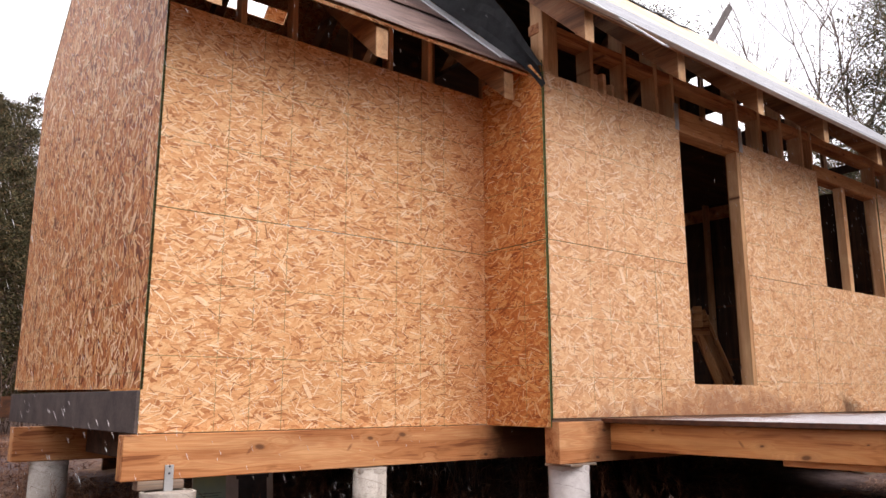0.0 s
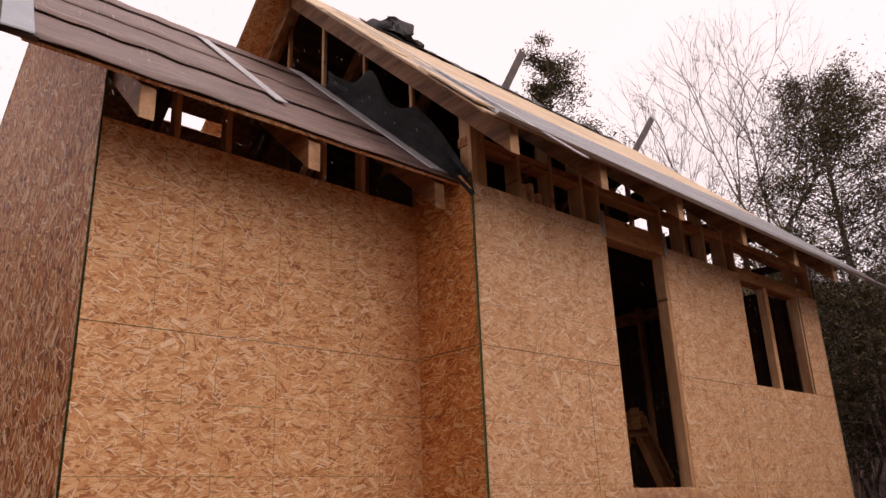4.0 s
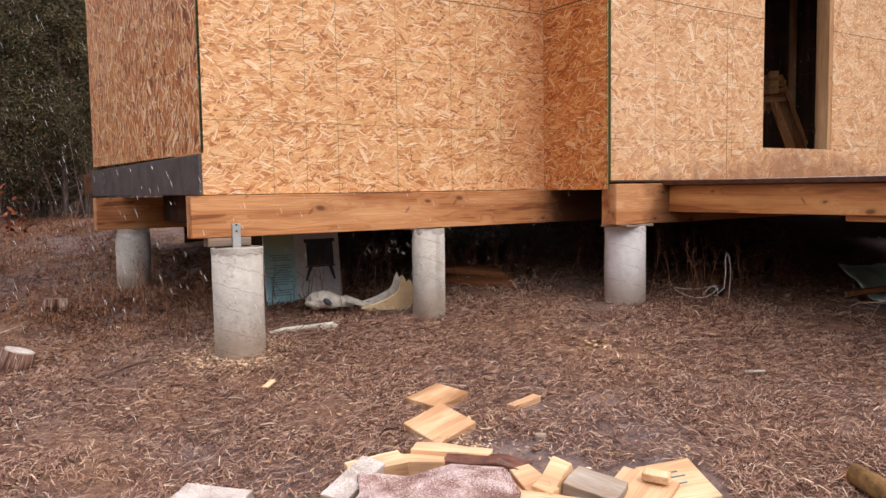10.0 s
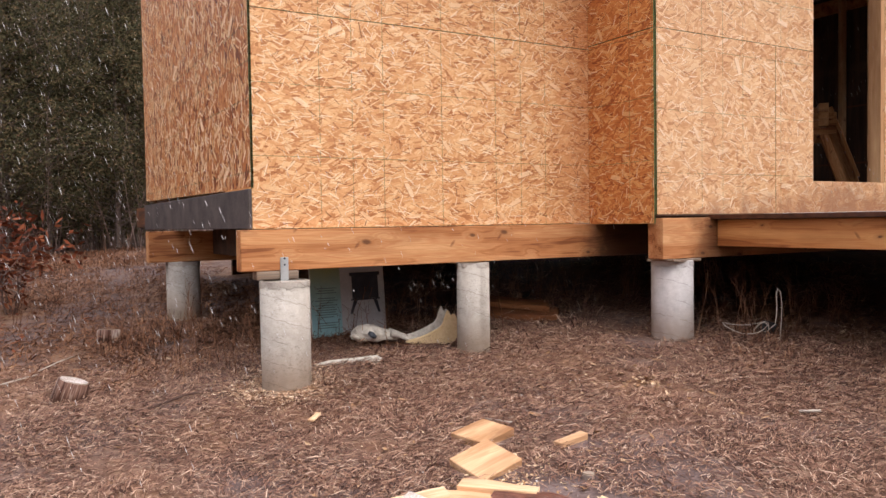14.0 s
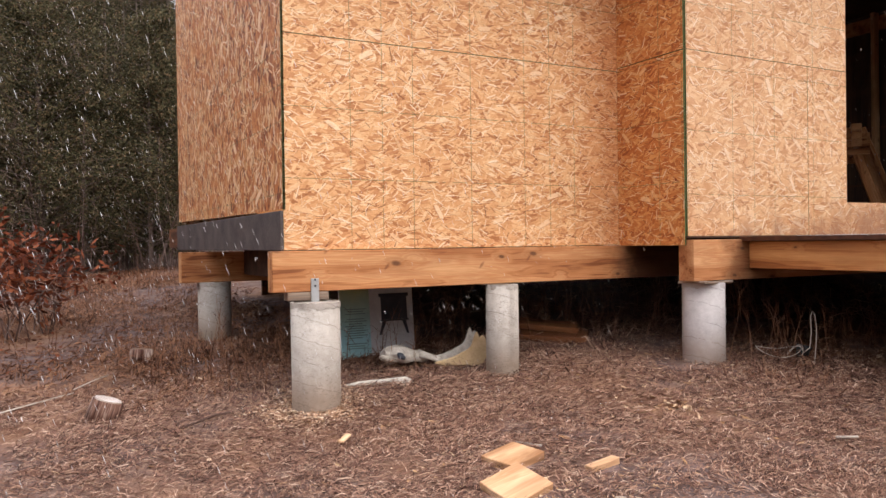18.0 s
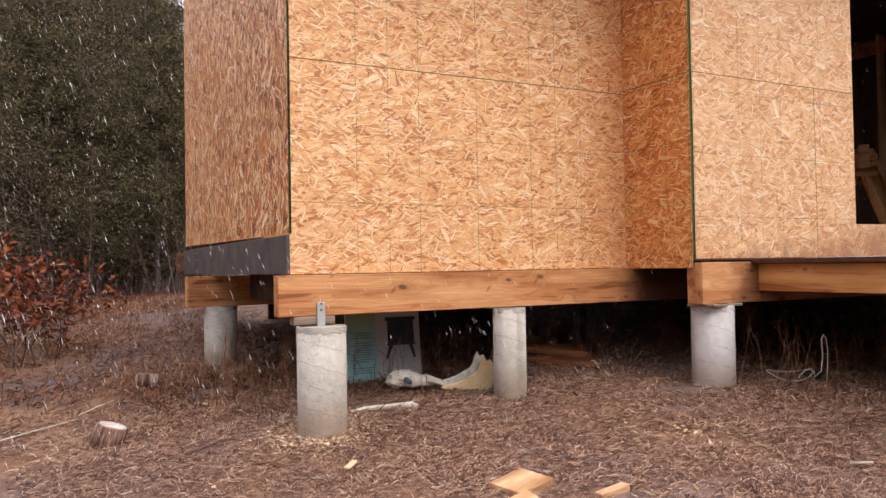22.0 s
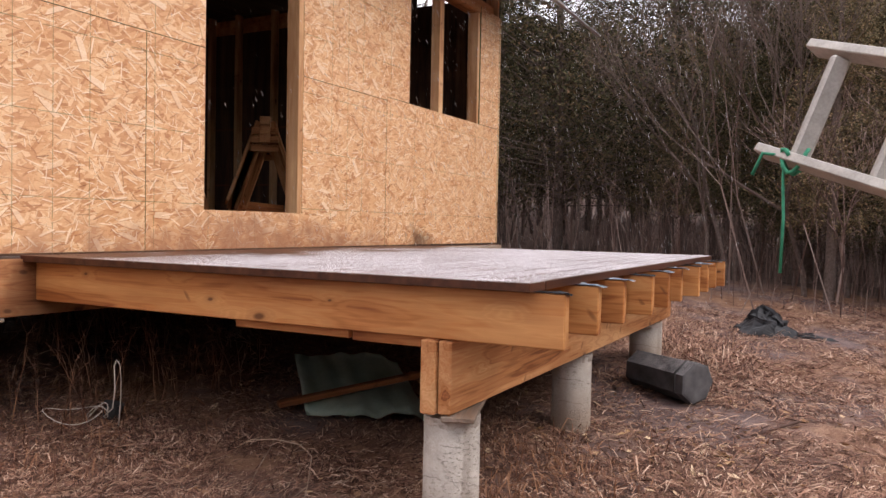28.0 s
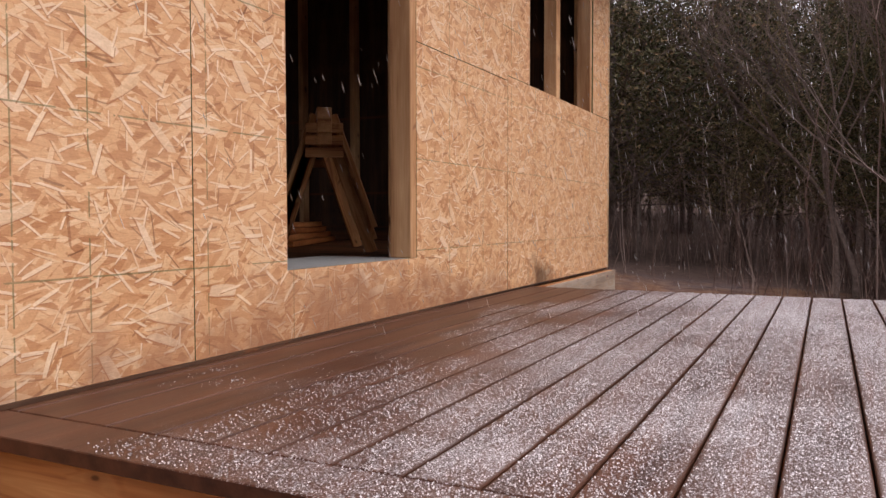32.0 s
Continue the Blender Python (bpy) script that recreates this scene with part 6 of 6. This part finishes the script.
written = rough_block("board_offcut", 0.2, 0.24, 0.03, lean(0.83, -2.51, 0.0, 12, -24), M_PINE, "pine board offcut with pencilled marks", "offcut", W, 0.003, 27)
for k, (x, y, w) in enumerate(((-0.02, 0.05, 0.09), (0.01, 0.02, 0.06), (-0.01, -0.02, 0.075))):
    bar("text_bar", x - w / 2, x + w / 2, y, y + 0.005, 0.0305, 0.0335, M_TEALINK, written, "", 0)
rough_block("split_log", 0.04, 0.09, 0.03, lean(0.74, -2.5, 0.05, 14, 30), M_PINE, "small knotty chip on the boards", "firewood", W, 0.006, 28)
rough_block("split_log", 0.17, 0.045, 0.035, lie(0.87, -1.65, 0.008, 0, -4, 8), M_PINE, "single pine kindling stick on the grass", "firewood", W, 0.005, 29)
rough_block("split_log", 0.1, 0.02, 0.012, lie(0.2, -1.7, 0.01, 0, 4, -40), M_PINE, "pine splinter beside the billets", "firewood", W, 0.003, 30)
rough_block("split_log", 0.11, 0.03, 0.012, lie(0.067, -0.725, 0.014, 0, -4, 49), M_PINE, "pale wood splinter on the grass", "firewood", "", 0.003, 31)
rough_block("plank", 0.6, 0.26, 0.05, lie(2.16, 0.52, 0.02, 8, 3, -42), M_DARKORANGE, "orange-brown plank lying under the house", "plank", "planks under the house", 0.006, 32)
rough_block("plank", 0.45, 0.18, 0.04, lie(2.2, 0.56, 0.085, 10, 5, -34), M_DARKORANGE, "short orange-brown plank on top of another", "plank", "planks under the house", 0.006, 33)


def loose_bits(name, label, count, cx, cy, rad, size, material, seed, clear=0.0, lift=0.012):
    g = random.Random(seed)
    verts, faces = [], []
    for _ in range(count):
        r, a = clear + rad * abs(g.gauss(0, 0.55)), g.uniform(0, 6.283)
        x, y = cx + r * math.cos(a), cy + r * math.sin(a)
        p = Vector((x, y, ground_z(x, y) + noise.noise(Vector((x * 0.9, y * 0.9, 3))) * 0.03 + lift * g.uniform(0.5, 1.5)))
        u = Vector((g.uniform(-1, 1), g.uniform(-1, 1), g.uniform(-0.3, 0.3))).normalized() * size * g.uniform(0.4, 1.4)
        w = u.cross(Vector((g.uniform(-0.4, 0.4), g.uniform(-0.4, 0.4), 1))).normalized() * size * g.uniform(0.25, 0.6)
        n = u.cross(w).normalized() * size * 0.2
        i = len(verts)
        verts += [p - u, p + w, p + u, p - w, p + n]
        faces += [(i, i + 1, i + 4), (i + 1, i + 2, i + 4), (i + 2, i + 3, i + 4), (i + 3, i, i + 4)]
    return tagged(new(name, mesh_from(name, verts, faces, material)), label, "debris", kind="stuff")


loose_bits("wood_shavings", "pale wood shavings round the corner pier", 2600, 0.125, -0.12, 0.24, 0.011, M_SHAVING, 91, 0.13, 0.018)
loose_bits("wood_shavings", "wood chips round the firewood", 500, 0.4, -1.9, 0.8, 0.012, M_CHIPS, 92)
loose_bits("wood_shavings", "straw and chips by the deck pier", 350, 3.05, -3.0, 0.45, 0.014, M_CHIPS, 93)
loose_bits("frozen_pellets", "small white pellets scattered on the ground", 260, 1.2, -1.0, 3.2, 0.007, M_SPECK, 94)
loose_bits("dead_leaves", "brown dead leaves on the ground", 420, 1.8, -1.2, 4.2, 0.028, M_CHIPS, 95)
loose_bits("dead_leaves", "rust-coloured dead leaves at the edge of the clearing", 500, -1.8, 2.6, 2.2, 0.03, M_RUSTLEAF, 96)
loose_bits("dead_leaves", "brown dead leaves beside the deck", 300, 4.6, -3.5, 2.2, 0.032, M_CHIPS, 97)

# ---- wire and junk under the deck ----
wire = thing("wire_tangle", "tangle of pale wire with a black pot beside the pier", "wire")
SIDE, AWAY = Vector((0.445, -0.895, 0)), Vector((0.895, 0.445, 0))
spot = Vector((3.05, -0.88, ground_z(3.05, -0.88)))
tube("wire_loop", [spot + SIDE * (-0.06 + 0.14 * math.cos(a)) + AWAY * (0.07 * math.sin(a)) + Vector((0, 0, 0.075 + 0.02 * math.sin(a * 2 + 1) + 0.02 * math.sin(a))) for a in np.linspace(0.3, 6.9, 24)], 0.0024, M_WIRE, wire, "", 5)
tube("wire_loop", [spot + SIDE * (0.03 + 0.05 * math.cos(a)) + AWAY * (0.05 + 0.04 * math.sin(a)) + Vector((0, 0, 0.07 + 0.035 * math.sin(a * 1.5))) for a in np.linspace(0, 7.5, 22)], 0.003, M_WIRE, wire, "", 5)
tube("wire_loop", [spot + SIDE * (0.135 + x) + Vector((0, 0, z)) for x, z in ((0.02, 0.0), (0.03, 0.12), (0.034, 0.24), (0.025, 0.31), (0.01, 0.33), (0.0, 0.3), (0.004, 0.2), (-0.006, 0.1), (-0.05, 0.06))], 0.0035, M_WIRE, wire, "", 5)
bm = bmesh.new()
cylinder(bm, 0.035, 0.048, 0.085, 16, pose(3.2, -0.86, ground_z(3.2, -0.86), 12, 8))
part("pot", bm, M_PLASTIC, wire, "small black plastic pot")

bm = bmesh.new()
grid = [[bm.verts.new((3.70 + 0.34 * i / 24 + 0.72 * j / 8, -1.67 - 0.54 * i / 24 + 0.66 * j / 8, 0.165 + 0.018 * j + 0.005 * math.sin(i * 1.3) + 0.03 * noise.noise(Vector((i * 0.2, j * 0.4, 2))) - 0.05 * (i > 20) * (i - 20) / 4)) for i in range(25)] for j in range(9)]
for j in range(8):
    for i in range(24):
        bm.faces.new((grid[j][i], grid[j][i + 1], grid[j + 1][i + 1], grid[j + 1][i]))
bmesh.ops.solidify(bm, geom=bm.faces[:], thickness=0.006)
for f in bm.faces:
    f.smooth = True
tagged(part("corrugated_sheet", bm, M_SHEET), "faded green corrugated sheet dumped under the deck", "sheet")
tagged(beam("plank", (3.72, -1.47, 0.19), (4.54, -2.1, 0.33), 0.06, 0.03, M_DARKORANGE), "old orange-brown plank across the green sheet", "plank", "planks under the house")
tagged(beam("plank", (4.45, -2.02, 0.27), (4.35, -2.28, 0.1), 0.09, 0.04, M_GREYWOOD), "grey plank leaning under the deck", "plank", "planks under the house")
tagged(beam("plank", (3.9, -1.9, 0.11), (4.18, -1.55, 0.13), 0.1, 0.04, M_DARKBOARD), "dark block under the green sheet", "plank", "planks under the house")

tub = thing("plastic_tub", "black ribbed plastic tub on its side, dusted with snow", "tub", at=pose(5.68, -2.82, ground_z(5.6, -3.0) + 0.125, 0, 2, -122))
shell = tube("tub_wall", [(0, 0, 0), (0.02, 0, 0), (0.25, 0, 0), (0.45, 0, 0), (0.5, 0, 0), (0.505, 0, 0)], [0.1, 0.125, 0.13, 0.136, 0.136, 0.12], M_TUB, tub, "", 7, 0.95)
shell.data.polygons.foreach_set("use_smooth", [False] * len(shell.data.polygons))
tube("rib", [(0.43, 0, 0), (0.442, 0, 0)], 0.142, M_PLASTIC, tub, "", 7, 0.95)


def heap(name, cx, cy, z, sx, sy, sz, material, label, category, seed):
    bm = bmesh.new()
    n, m = 28, 16
    rows = []
    for j in range(m + 1):
        f = j / m
        rows.append([bm.verts.new(Vector((cx + sx * (1 - f) ** 0.6 * math.cos(6.28319 * i / n), cy + sy * (1 - f) ** 0.6 * math.sin(6.28319 * i / n), z + sz * f)) + Vector([noise.noise(Vector((math.cos(6.28319 * i / n) * 2.2, math.sin(6.28319 * i / n) * 2.2, f * 3 + seed + k * 9))) * 0.42 * (sx, sy, sz)[k] * (0.4 if j == 0 else 1) * (k < 2 or j > 0) for k in range(3)])) for i in range(n)])
    for a, b in zip(rows, rows[1:]):
        for i in range(n):
            bm.faces.new((a[i], a[(i + 1) % n], b[(i + 1) % n], b[i]))
    bm.faces.new(rows[-1])
    return tagged(part(name, bm, material), label, category)


heap("crumpled_tarp", 8.2, -3.35, ground_z(8.2, -3.35) - 0.03, 0.24, 0.28, 0.24, M_BLACKFELT, "crumpled black tarp on the straw", "tarp", 3)
heap("crumpled_tarp", 8.2, -3.72, ground_z(8.2, -3.72) - 0.02, 0.14, 0.24, 0.07, M_BLACKFELT, "flat end of a black tarp on the straw", "tarp", 8)
heap("felt_roll", 3.55, 1.62, main_roof(1.62) - 0.1, 0.42, 0.22, 0.3, M_BLACKFELT, "crumpled black felt lying on the ridge", "felt", 5)

# ---- black felt turned up where the bay roof meets the gable ----
bm = bmesh.new()
grid = []
for j in range(6):
    grid.append([])
    for i in range(31):
        s = i / 30
        y = 1.25 - 1.9 * s
        n1 = noise.noise(Vector((s * 6, j * 0.5, 4)))
        grid[-1].append(bm.verts.new((2.39 + 0.035 * (j > 0) - 0.02 * n1 * j * 0.4 - (0.05 * max(0, s - 0.8) * j), y + 0.03 * n1, bay_roof(y) + 0.04 + j * (0.04 + 0.02 * n1 + 0.06 * math.exp(-((s - 0.36) / 0.1) ** 2) + 0.035 * math.exp(-((s - 0.72) / 0.16) ** 2)) - 0.14 * max(0, s - 0.85) * 3)))
for j in range(5):
    for i in range(30):
        bm.faces.new((grid[j][i], grid[j][i + 1], grid[j + 1][i + 1], grid[j + 1][i]))
bmesh.ops.solidify(bm, geom=bm.faces[:], thickness=0.004)
part("felt_upstand", bm, M_BLACKFELT, roof_bay, "crumpled black felt turned up the gable")
blocks = [(3.02, 0.14), (3.11, 0.17), (3.2, 0.11), (2.5, 0.07)]
for k, (x, h) in enumerate(blocks):
    rough_block("board_offcut", 0.045, 0.09, h, pose(x, FRONT_Y + 0.06, 3.353, 0, 4 * (k - 1), 10 * k), M_PINE, "small pine offcut standing on top of the wall", "offcut", "offcuts on the wall", 0.002, 50 + k)
rough_block("plate_block", 1.0, 0.1, 0.02, pose(2.98, FRONT_Y + 0.06, 3.332, 0, 0, 0), M_FIR, "ledge block behind the top of the sheathing", "block", "", 0.001, 60)

# ---- sawhorses inside the door ----
def sawhorse(x, y, z, turn, label):
    t = thing("sawhorse", label, "sawhorse", "stacked sawhorses", at=pose(x, y, z, 0, 0, turn))
    bar("top_rail", -0.045, 0.045, -0.5, 0.5, 0.665, 0.74, M_FIR_Y, t, "", 0.004)
    for ys in (-0.42, 0.42):
        for s in (-1, 1):
            beam("leg", (s * 0.29, ys + 0.06 * (1 if ys > 0 else -1), 0.0), (s * 0.05, ys, 0.7), 0.032, 0.07, M_FIR, t)
        bar("gusset", -0.115, 0.115, ys - 0.075 if ys < 0 else ys + 0.06, ys - 0.06 if ys < 0 else ys + 0.075, 0.585, 0.645, M_FIR, t, "", 0.003)
    return t


base_horse = sawhorse(6.25, 0.8, 1.15, -52, "wooden sawhorse at the bottom of a nested stack")
for k in (1, 2):
    copy_thing(base_horse, pose(6.25, 0.8, 1.15 + 0.075 * k, 0, 0, -52))
copy_thing(base_horse, pose(5.75, 1.5, 1.15, 0, 0, -40))
for k in range(4):
    tagged(beam("plank", (6.35, 1.2 + 0.04 * k, 1.175 + 0.045 * k), (7.9, 1.9 + 0.05 * k, 1.175 + 0.045 * k), 0.14, 0.04, M_ORANGE), "rough plank in a low stack on the subfloor", "plank", "planks indoors")

# ---- ladder on the pickup ----
tip, along, across = Vector((3.452, -3.755, 1.39)), Vector((-0.61, -0.73, -0.3)).normalized(), Vector((0.02, -0.118, 0.335))
ladder = thing("ladder", "weathered aluminium ladder jutting out of the pickup bed", "ladder")
beam("rail", tip, tip + along * 2.55, 0.03, 0.075, M_ALU, ladder, "", 0.003, 64)
beam("rail", tip + across - along * 0.0 + Vector((0, -0.03, 0)), tip + across + along * 2.5, 0.03, 0.075, M_ALU, ladder, "", 0.003, 64)
for k in range(8):
    a = tip + along * (0.16 + 0.3 * k)
    beam("rung", a + across * 0.03, a + across * 0.97, 0.03, 0.062, M_ALU, ladder, "", 0.008, 20)
rope = thing("rope", "short green rope knotted to the ladder", "rope")
k0 = tip + along * 0.15
tube("rope_end", [k0 + Vector((0.0, 0.03, 0.03)), k0 + Vector((0, 0.035, -0.05)), k0 + Vector((0, 0.03, -0.18)), k0 + Vector((0.005, 0.035, -0.36))], 0.005, M_ROPE, rope, "", 8)
tube("knot", [k0 + Vector((0.03 * math.cos(a), 0.04 * math.sin(a), 0.04 * math.sin(a * 1.7))) for a in np.linspace(0, 9, 22)], 0.007, M_ROPE, rope, "", 7)
tube("rope_end", [k0 + Vector((0, 0.04, 0.02)), k0 + Vector((0.02, 0.1, 0.03)), k0 + Vector((0.02, 0.13, -0.04))], 0.006, M_ROPE, rope, "", 7)

truck = thing("pickup_truck", "pickup bed with a ribbed black tailgate let down", "truck", at=pose(1.77, -4.15, 0, 0, 0, -6))
TB = ground_z(2.5, -5) + 0.0
bar("tailgate", 0, 1.5, -0.5, 0, 0.5, 0.545, M_PLASTIC, truck, "black tailgate with a ribbed liner", 0.012)
tailgate = truck.children[-1]
for k in range(22):
    bar("rib", 0.03 + 0.066 * k, 0.063 + 0.066 * k, -0.47, -0.02, 0.5445, 0.556, M_PLASTIC, tailgate, "", 0.003)
bar("bed_floor", 0.0, 1.5, -2.4, -0.51, 0.48, 0.52, M_PLASTIC, truck, "", 0.005)
for x in (-0.06, 1.5):
    bar("bed_side", x, x + 0.06, -2.4, -0.51, 0.42, 0.98, M_BAND, truck, "dark painted bed side", 0.015)
bar("headboard", 0.0, 1.5, -2.46, -2.4, 0.42, 1.0, M_BAND, truck, "", 0.01)
for x in (-0.02, 1.34):
    for yy in (-1.5,):
        bm = bmesh.new()
        cylinder(bm, 0.36, 0.36, 0.2, 28, pose(x, yy, TB + 0.36, 0, 90, 0))
        wheel = part("wheel", bm, M_PLASTIC, truck, "black tyre", 0.02)
        bm = bmesh.new()
        cylinder(bm, 0.2, 0.2, 0.21, 20, pose(x - 0.005, yy, TB + 0.36, 0, 90, 0))
        part("rim", bm, M_STEEL, wheel, "steel rim", 0.005)

# ---- shrubs with rust-coloured leaves at the edge of the clearing ----
def shrub(x, y, h, seed, label):
    r = random.Random(seed)
    t = thing("oak_shrub", label, "shrub", "shrubs", at=pose(x, y, ground_z(x, y)))
    verts, faces, ends = [], [], []
    for _ in range(9):
        a = Vector((r.gauss(0, 0.06), r.gauss(0, 0.06), -0.03))
        d = Vector((r.gauss(0, 0.35), r.gauss(0, 0.35), 1)).normalized()
        for s in range(4):
            d = (d + Vector((r.gauss(0, 0.2), r.gauss(0, 0.2), 0))).normalized()
            b = a + d * h / 4 * r.uniform(0.7, 1.1)
            limb(verts, faces, a, b, 0.009 - s * 0.002, 0.007 - s * 0.002, 4)
            if s:
                for _ in range(3):
                    e = b + Vector((r.gauss(0, 0.16), r.gauss(0, 0.16), r.gauss(0.06, 0.09)))
                    limb(verts, faces, b, e, 0.003, 0.0015, 3)
                    if s > 1 or r.random() < 0.3:
                        ends.append((e, 0.055))
            a = b
    new("branch_work", mesh_from("branch_work", verts, faces, M_TWIG)).parent = t
    leaf_cloud("foliage", ends, 0.04, 7, r, M_RUSTLEAF, t)


for k, (x, y, h) in enumerate(((-1.38, 2.75, 0.95), (-1.85, 3.0, 0.95), (-1.15, 3.05, 0.6), (-2.4, 3.2, 0.9), (-1.7, 3.9, 0.95))):
    shrub(x, y, h, 60 + k, "low oak shrub holding rust-red dead leaves")

# ---- falling snow ----
g = np.random.default_rng(7)
n = 22000
p = np.stack([g.uniform(-2.5, 7.5, n), g.uniform(-3.6, 4.5, n), g.uniform(0.1, 4.5, n)], 1)
inside = ((p[:, 0] > -0.1) & (p[:, 0] < 8.4) & (p[:, 1] > -0.1)) | ((p[:, 0] > 2.3) & (p[:, 0] < 8.4) & (p[:, 1] > -0.75)) | ((p[:, 0] > 2.8) & (p[:, 0] < 6.5) & (p[:, 2] < 1.0))
f = np.clip(((p[:, 0] + 1.3) * 0.857 + (p[:, 1] + 4.2) * 0.515) / 3.77, 0, 1)
near = np.hypot(p[:, 0] + 1.3 - 3.23 * f, p[:, 1] + 4.2 - 1.94 * f) < 1.7
p = p[~inside & ~near]
verts, faces = [], []
for q in p:
    r = g.uniform(0.0007, 0.0015)
    d = np.array([0.3, -0.18, -1.0]) * g.uniform(0.008, 0.02)
    i = len(verts)
    verts += [tuple(q + d), tuple(q - d), tuple(q + (r, 0, 0)), tuple(q + (-r * 0.5, r * 0.87, 0)), tuple(q + (-r * 0.5, -r * 0.87, 0))]
    faces += [(i, i + 2, i + 3), (i, i + 3, i + 4), (i, i + 4, i + 2), (i + 1, i + 3, i + 2), (i + 1, i + 4, i + 3), (i + 1, i + 2, i + 4)]
tagged(new("falling_snow", mesh_from("falling_snow", verts, faces, M_SLEET)), "sparse white sleet falling in front of the house", "snow", kind="stuff")

# ---- ice pellets on the deck, none along the wet strip by the wall ----
g = np.random.default_rng(17)
n = 210000
px, py = g.uniform(DECK_X0 + 0.01, DECK_X1 - 0.01, n), DECK_Y0 + 0.012 + (DECK_Y1 - DECK_Y0 - 0.02) * g.uniform(0, 1, n)
thin = np.array([noise.noise(Vector((a * 1.6, b * 2.6, 4))) * 0.55 + noise.noise(Vector((a * 6, b * 9, 6))) * 0.35 for a, b in zip(px, py)])
keep = (np.clip((-1.45 - py) * 0.9, -0.9, 0.3) + thin + g.uniform(-0.45, 0.45, n) > 0.02) & ((np.mod(py - DECK_Y0, 0.1372) < 0.129) & (np.mod(py - DECK_Y0, 0.1372) > 0.004) | (px < 3.0)) & (np.abs(px - 3.011) > 0.006)
px, py = px[keep], py[keep]
n = len(px)
r, a = g.uniform(0.0008, 0.002, n), g.uniform(0, 6.28, n)
ring = [np.stack([px + r * np.cos(a + k * 1.5708), py + r * np.sin(a + k * 1.5708), np.full(n, 0.9452)], 1) for k in range(4)]
tip = np.stack([px + g.normal(0, 0.0005, n), py, 0.9452 + r * 1.3], 1)
v = np.stack(ring + [tip], 1).reshape(-1, 3)
i = np.arange(n) * 5
tri = np.concatenate([np.stack([i + k, i + (k + 1) % 4, i + 4], 1) for k in range(4)])
me = bpy.data.meshes.new("ice_pellets")
me.vertices.add(len(v))
me.vertices.foreach_set("co", v.ravel())
me.loops.add(tri.size)
me.loops.foreach_set("vertex_index", tri.ravel().astype(np.int32))
me.polygons.add(len(tri))
me.polygons.foreach_set("loop_start", np.arange(len(tri), dtype=np.int32) * 3)
me.update(calc_edges=True)
me.validate()
me.materials.append(M_PELLET)
tagged(new("ice_pellets", me), "thin layer of white ice pellets on the deck", "snow", kind="stuff")
